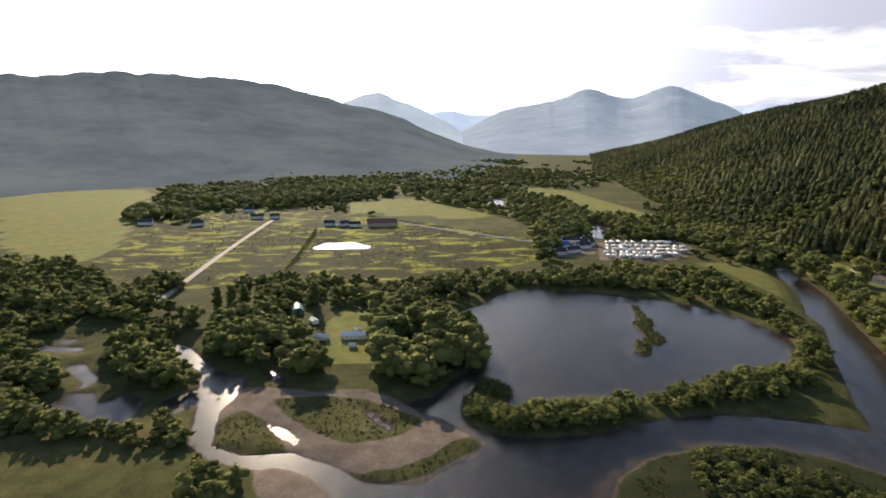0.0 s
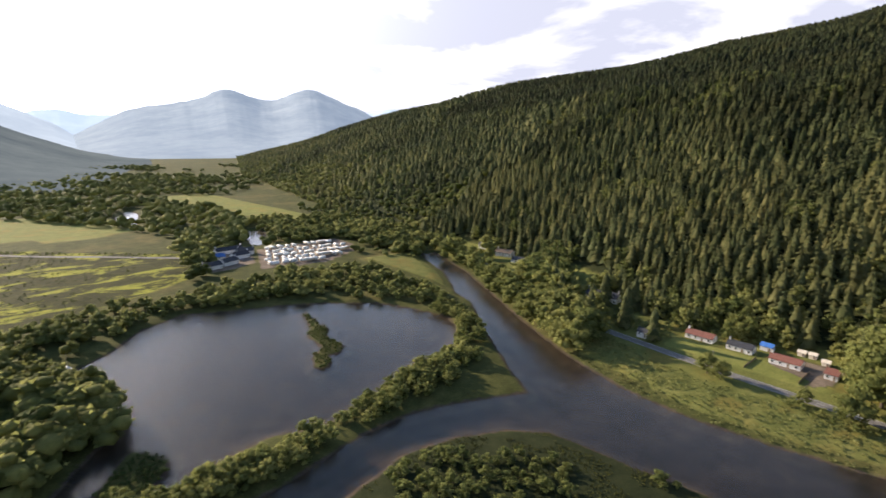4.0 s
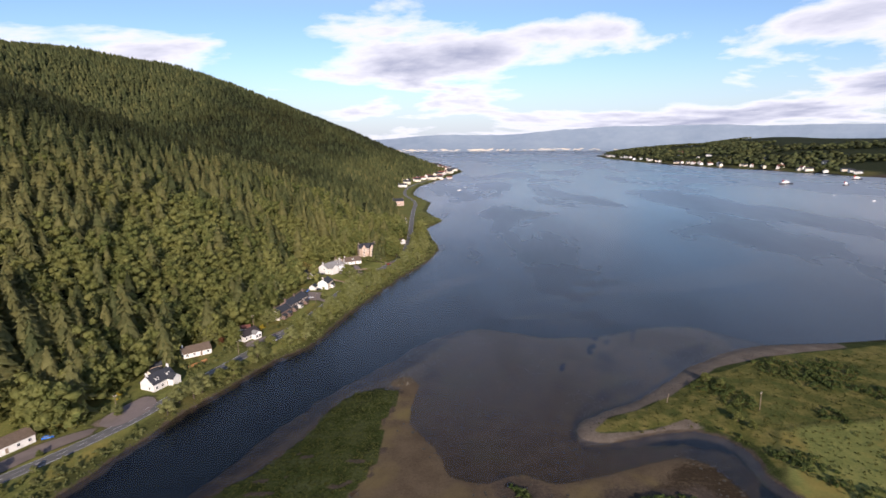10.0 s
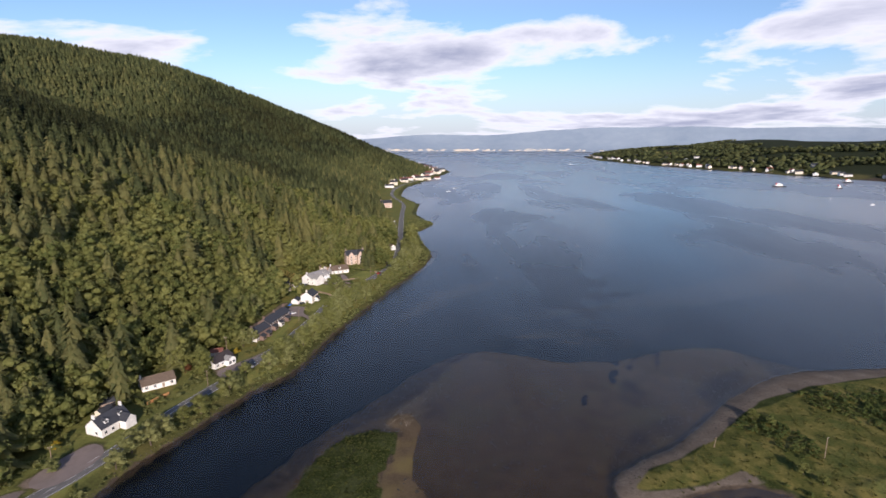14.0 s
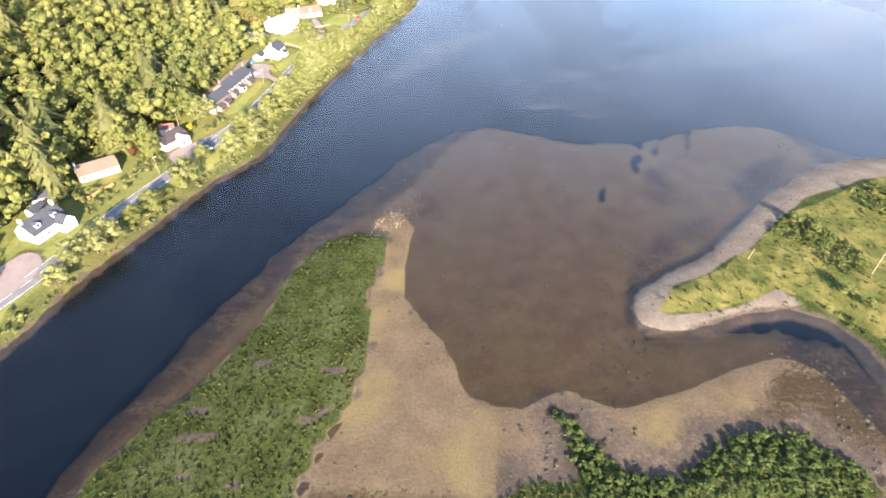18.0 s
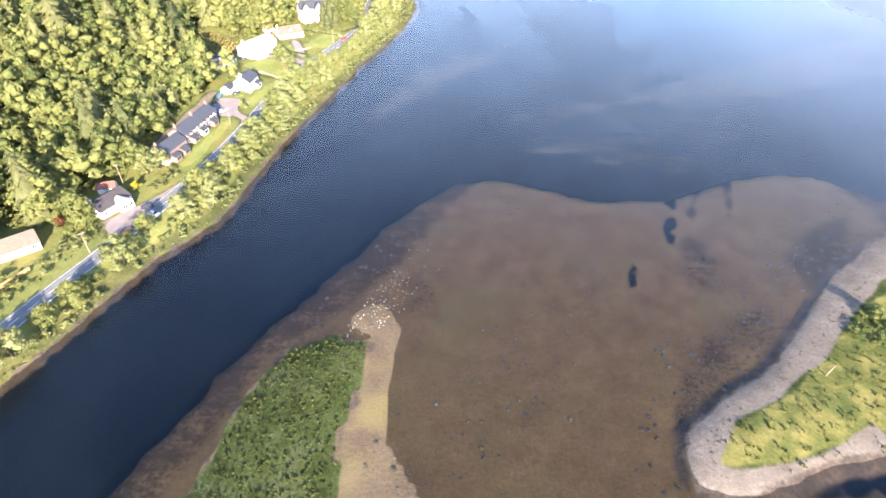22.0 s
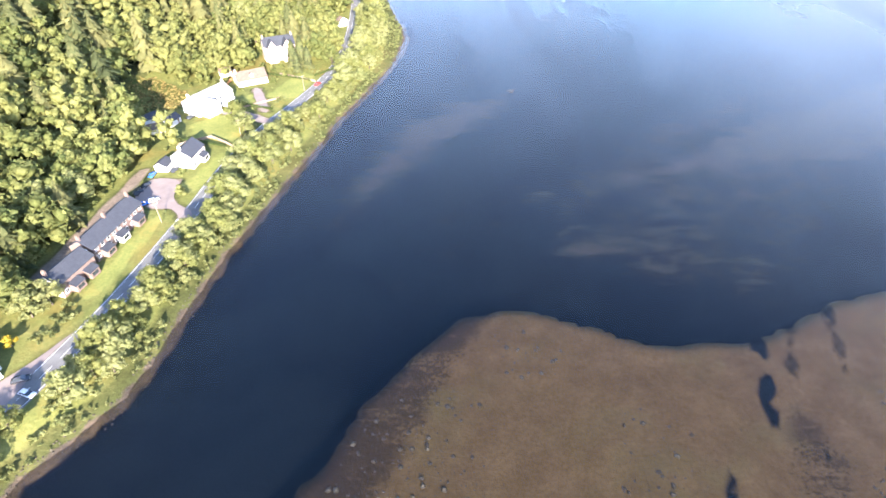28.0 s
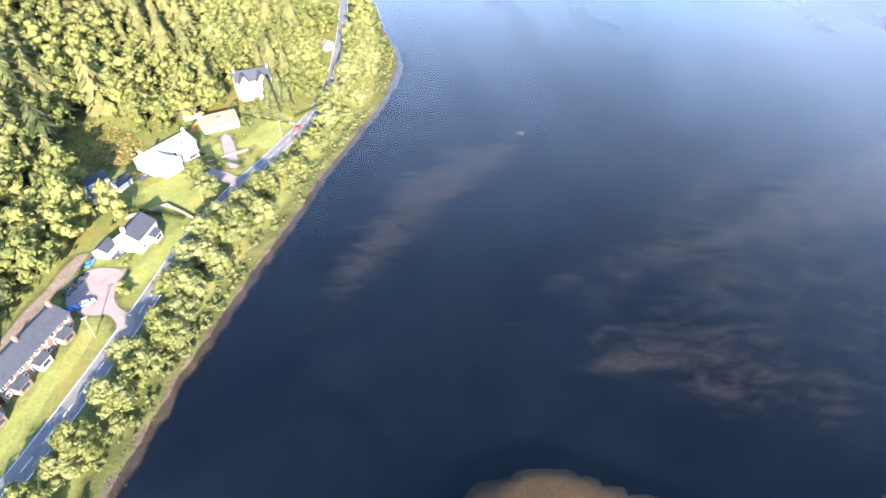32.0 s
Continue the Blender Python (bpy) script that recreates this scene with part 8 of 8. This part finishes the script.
def pier(x, y, ang, length, text):
    ob = thing("pier", text, "pier", pose(x, y, 0, 0, 0, ang))
    d = part("deck", box_mesh("pier_deck", (length, 6, 0.5), M_WOOD), ob)
    d.location = (0, 0, 2.4)
    for k in range(int(length / 8)):
        for s in (-2.4, 2.4):
            p = part("pile", box_mesh("pier_pile", (0.5, 0.5, 5), M_WOOD), ob)
            p.location = (-length / 2 + 4 + 8 * k, s, 0.2)


pier(-22, 1482, 0, 44, "dark timber pier below the headland")
pier(1010, 1700, 20, 60, "long dark pier on the far shore")


# poles on the spit and beside the road
def pole(x, y, h, text, lean=0.0, arm=True):
    ob = thing("timber_pole", text, "pole", pose(x, y, gz(x, y) - 0.3, lean, 0, 40))
    bm = bmesh.new()
    tube(bm, (0, 0, 0), (0, 0, h), 0.16, 0.11, 8)
    part("post", bm_mesh("post", bm, M_WOOD, True), ob)
    if arm:
        a = part("crossarm", box_mesh("crossarm", (1.6, 0.14, 0.14), M_WOOD), ob)
        a.location = (0, 0, h - 0.4)
        for s in (-0.65, 0, 0.65):
            i = part("insulator", box_mesh("insulator", (0.1, 0.1, 0.22), M_FRAME), a, "pale insulator")
            i.location = (s, 0, 0.18)


pole(141.8, 195, 9, "weathered pole with a crossarm on the spit")
pole(105, 204, 5, "leaning timber post beside the beach", 6, False)
for x, y in ((-119, 297, ), (-92, 348), (-112, 255), (-141, 190), (-80, 412), (-60, 462), (-224, -120), (-224, -30)):
    pole(x, y, 8.5, "timber wire pole beside the road")


# rocks of the shore wall, boulders and weed
def lumps(name, label, category, xs, ys, size, flat, material, seed, lift=0.0):
    r = np.random.default_rng(seed)
    bv, bf = ICO1
    zs = ground_z(xs, ys) + lift
    v, f = [], []
    for k in range(len(xs)):
        s = size[k] * r.uniform(0.7, 1.2, 3) * (1, 1, flat)
        p = bv * r.uniform(0.75, 1.15, (len(bv), 1)) * s
        a = r.uniform(0, 6.28)
        p = np.stack([p[:, 0] * math.cos(a) - p[:, 1] * math.sin(a), p[:, 0] * math.sin(a) + p[:, 1] * math.cos(a), p[:, 2]], -1)
        v.append(p + (xs[k], ys[k], zs[k]))
        f.append(bf + k * len(bv))
    me = mesh_from(name, np.concatenate(v), np.concatenate(f), material)
    return tagged(new(name, me), label, category, kind="stuff")


def shore_stones():
    r = np.random.default_rng(44)
    xs, ys = scatter((-205, 8, -125, 132), 1.15, 60, lambda x, y: (signed(x, y, LOCH) > -8.5 + 1.5 * value_noise(x, y, 9, 3)) & (signed(x, y, LOCH) < 0.8) & (y > 12) & (y < 124) & (along(x, y, ROAD) > 4.4))
    lumps("rock_armour", "pale angular boulders of the shore wall", "rocks", xs, ys, r.uniform(0.4, 0.95, len(xs)), 0.75, M_ROCK, 61)
    # a rim of dark stones and weed along the loch road shore
    xs, ys = scatter((-140, 120, 0, 600), 1.3, 62, lambda x, y: (signed(x, y, LOCH) > -2.8) & (signed(x, y, LOCH) < 1.6) & (x < 5))
    lumps("weedy_shore_stones", "dark weedy stones along the waterline", "rocks", xs, ys, r.uniform(0.15, 0.5, len(xs)), 0.5, M_WEED, 63)
    # weed clumps over the sand and the shallows
    keep = lambda x, y: (((signed(x, y, SAND) > 0) | (signed(x, y, SHALLOW) > 6)) & (signed(x, y, MARSH) < -0.3)  # noqa: E731
                         & (value_noise(x, y, 26, 71) + 0.6 * np.exp(-np.abs(signed(x, y, EAST_BANK + [(400, 60)]) + 8) / 12) > 0.02))
    xs, ys = scatter((-40, 105, 180, 300), 1.7, 64, keep)
    bed = np.max([signed(xs, ys, p) for p in WEED_BEDS], axis=0)
    pick = r.random(len(xs)) < np.where(bed > -8, 0.62, 0.30)
    lumps("weed_clumps", "dark seaweed clumps scattered on the sand", "seaweed", xs[pick], ys[pick], 0.16 + 0.75 * r.random(pick.sum()) ** 2.5, 0.5, M_WEED, 65, 0.02)
    xs, ys = scatter((-34, 216, 12, 262), 1.1, 66, lambda x, y: ((x + 15 - 0.35 * (y - 234)) / 6) ** 2 + ((y - 234) / 15) ** 2 < 1 + 1.1 * value_noise(x, y, 6, 12))
    pick = r.random(len(xs)) < 0.45
    lumps("bar_stones", "pale and brown stones at the tip of the bar", "rocks", xs[pick], ys[pick], r.uniform(0.12, 0.36, pick.sum()), 0.5, M_ROCK, 67, 0.1)
    xs, ys = np.array([47.8, 49.5, 46.5]), np.array([470.0, 471.5, 471.0])
    lumps("skerry", "small dark rocks breaking the loch surface", "rocks", xs, ys, np.array([1.6, 1.0, 0.9]), 0.6, M_WEED, 68, 3.2)
    # the strand line on the beach
    line = smooth_line([(66, 176), (66, 186), (78, 195), (92, 203), (112, 219), (132, 236), (150, 248), (180, 260)], 0.9)
    n = len(line)
    lumps("strand_line", "line of dried weed along the beach", "seaweed", line[:, 0] + r.normal(0, 0.9, n), line[:, 1] + r.normal(0, 0.9, n), r.uniform(0.1, 0.5, n), 0.3, M_WEED, 69, 0.02)


shore_stones()


# fences and garden walls
def fence(points, height, text, material, gap=2.6):
    x0, y0 = points[0]
    ob = thing("garden_fence", text, "fence", pose(x0, y0, gz(x0, y0)))
    for (ax, ay), (bx, by) in zip(points, points[1:]):
        d = math.hypot(bx - ax, by - ay)
        n = max(1, round(d / gap))
        for k in range(n):
            f0, f1 = k / n, (k + 1) / n
            px, py, qx, qy = ax + (bx - ax) * f0, ay + (by - ay) * f0, ax + (bx - ax) * f1, ay + (by - ay) * f1
            mx, my = (px + qx) / 2, (py + qy) / 2
            ang = math.degrees(math.atan2(by - ay, bx - ax))
            panel = part("panel", box_mesh("panel", (round(d / n, 2), 0.06, height), material), ob)
            panel.matrix_local = ob.matrix_world.inverted() @ pose(mx, my, gz(mx, my) + height / 2, 0, 0, ang)
            post = part("post", box_mesh("fence_post", (0.12, 0.12, height + 0.25), material), ob)
            post.matrix_local = ob.matrix_world.inverted() @ pose(px, py, gz(px, py) + height / 2, 0, 0, ang)


fence([(-104, 402), (-92, 410), (-80, 402)], 1.4, "dark timber fence between two gardens", M_WOOD)
fence([(-100, 466), (-98, 482), (-104, 485)], 1.6, "orange-stained timber fence behind the bungalow", M_ORANGE)
fence([(-131, 236), (-126, 246)], 1.6, "orange-stained timber fence beside the drive", M_ORANGE)
fence([(-86, 440), (-70, 452)], 1.0, "low garden fence beside the villa drive", M_WOOD)
fence([(-76, 482), (-56, 474)], 1.2, "hedge-high timber fence beside the villa lawn", M_WOOD)
fence([(-247, -107), (-230, -107)], 1.2, "timber fence between cottage gardens", M_WOOD)
fence([(-247, -83), (-230, -83)], 1.2, "timber fence between cottage gardens", M_WOOD)
fence([(-180, 124), (-172, 122), (-164, 136)], 1.0, "low timber fence along the workshop yard", M_WOOD)
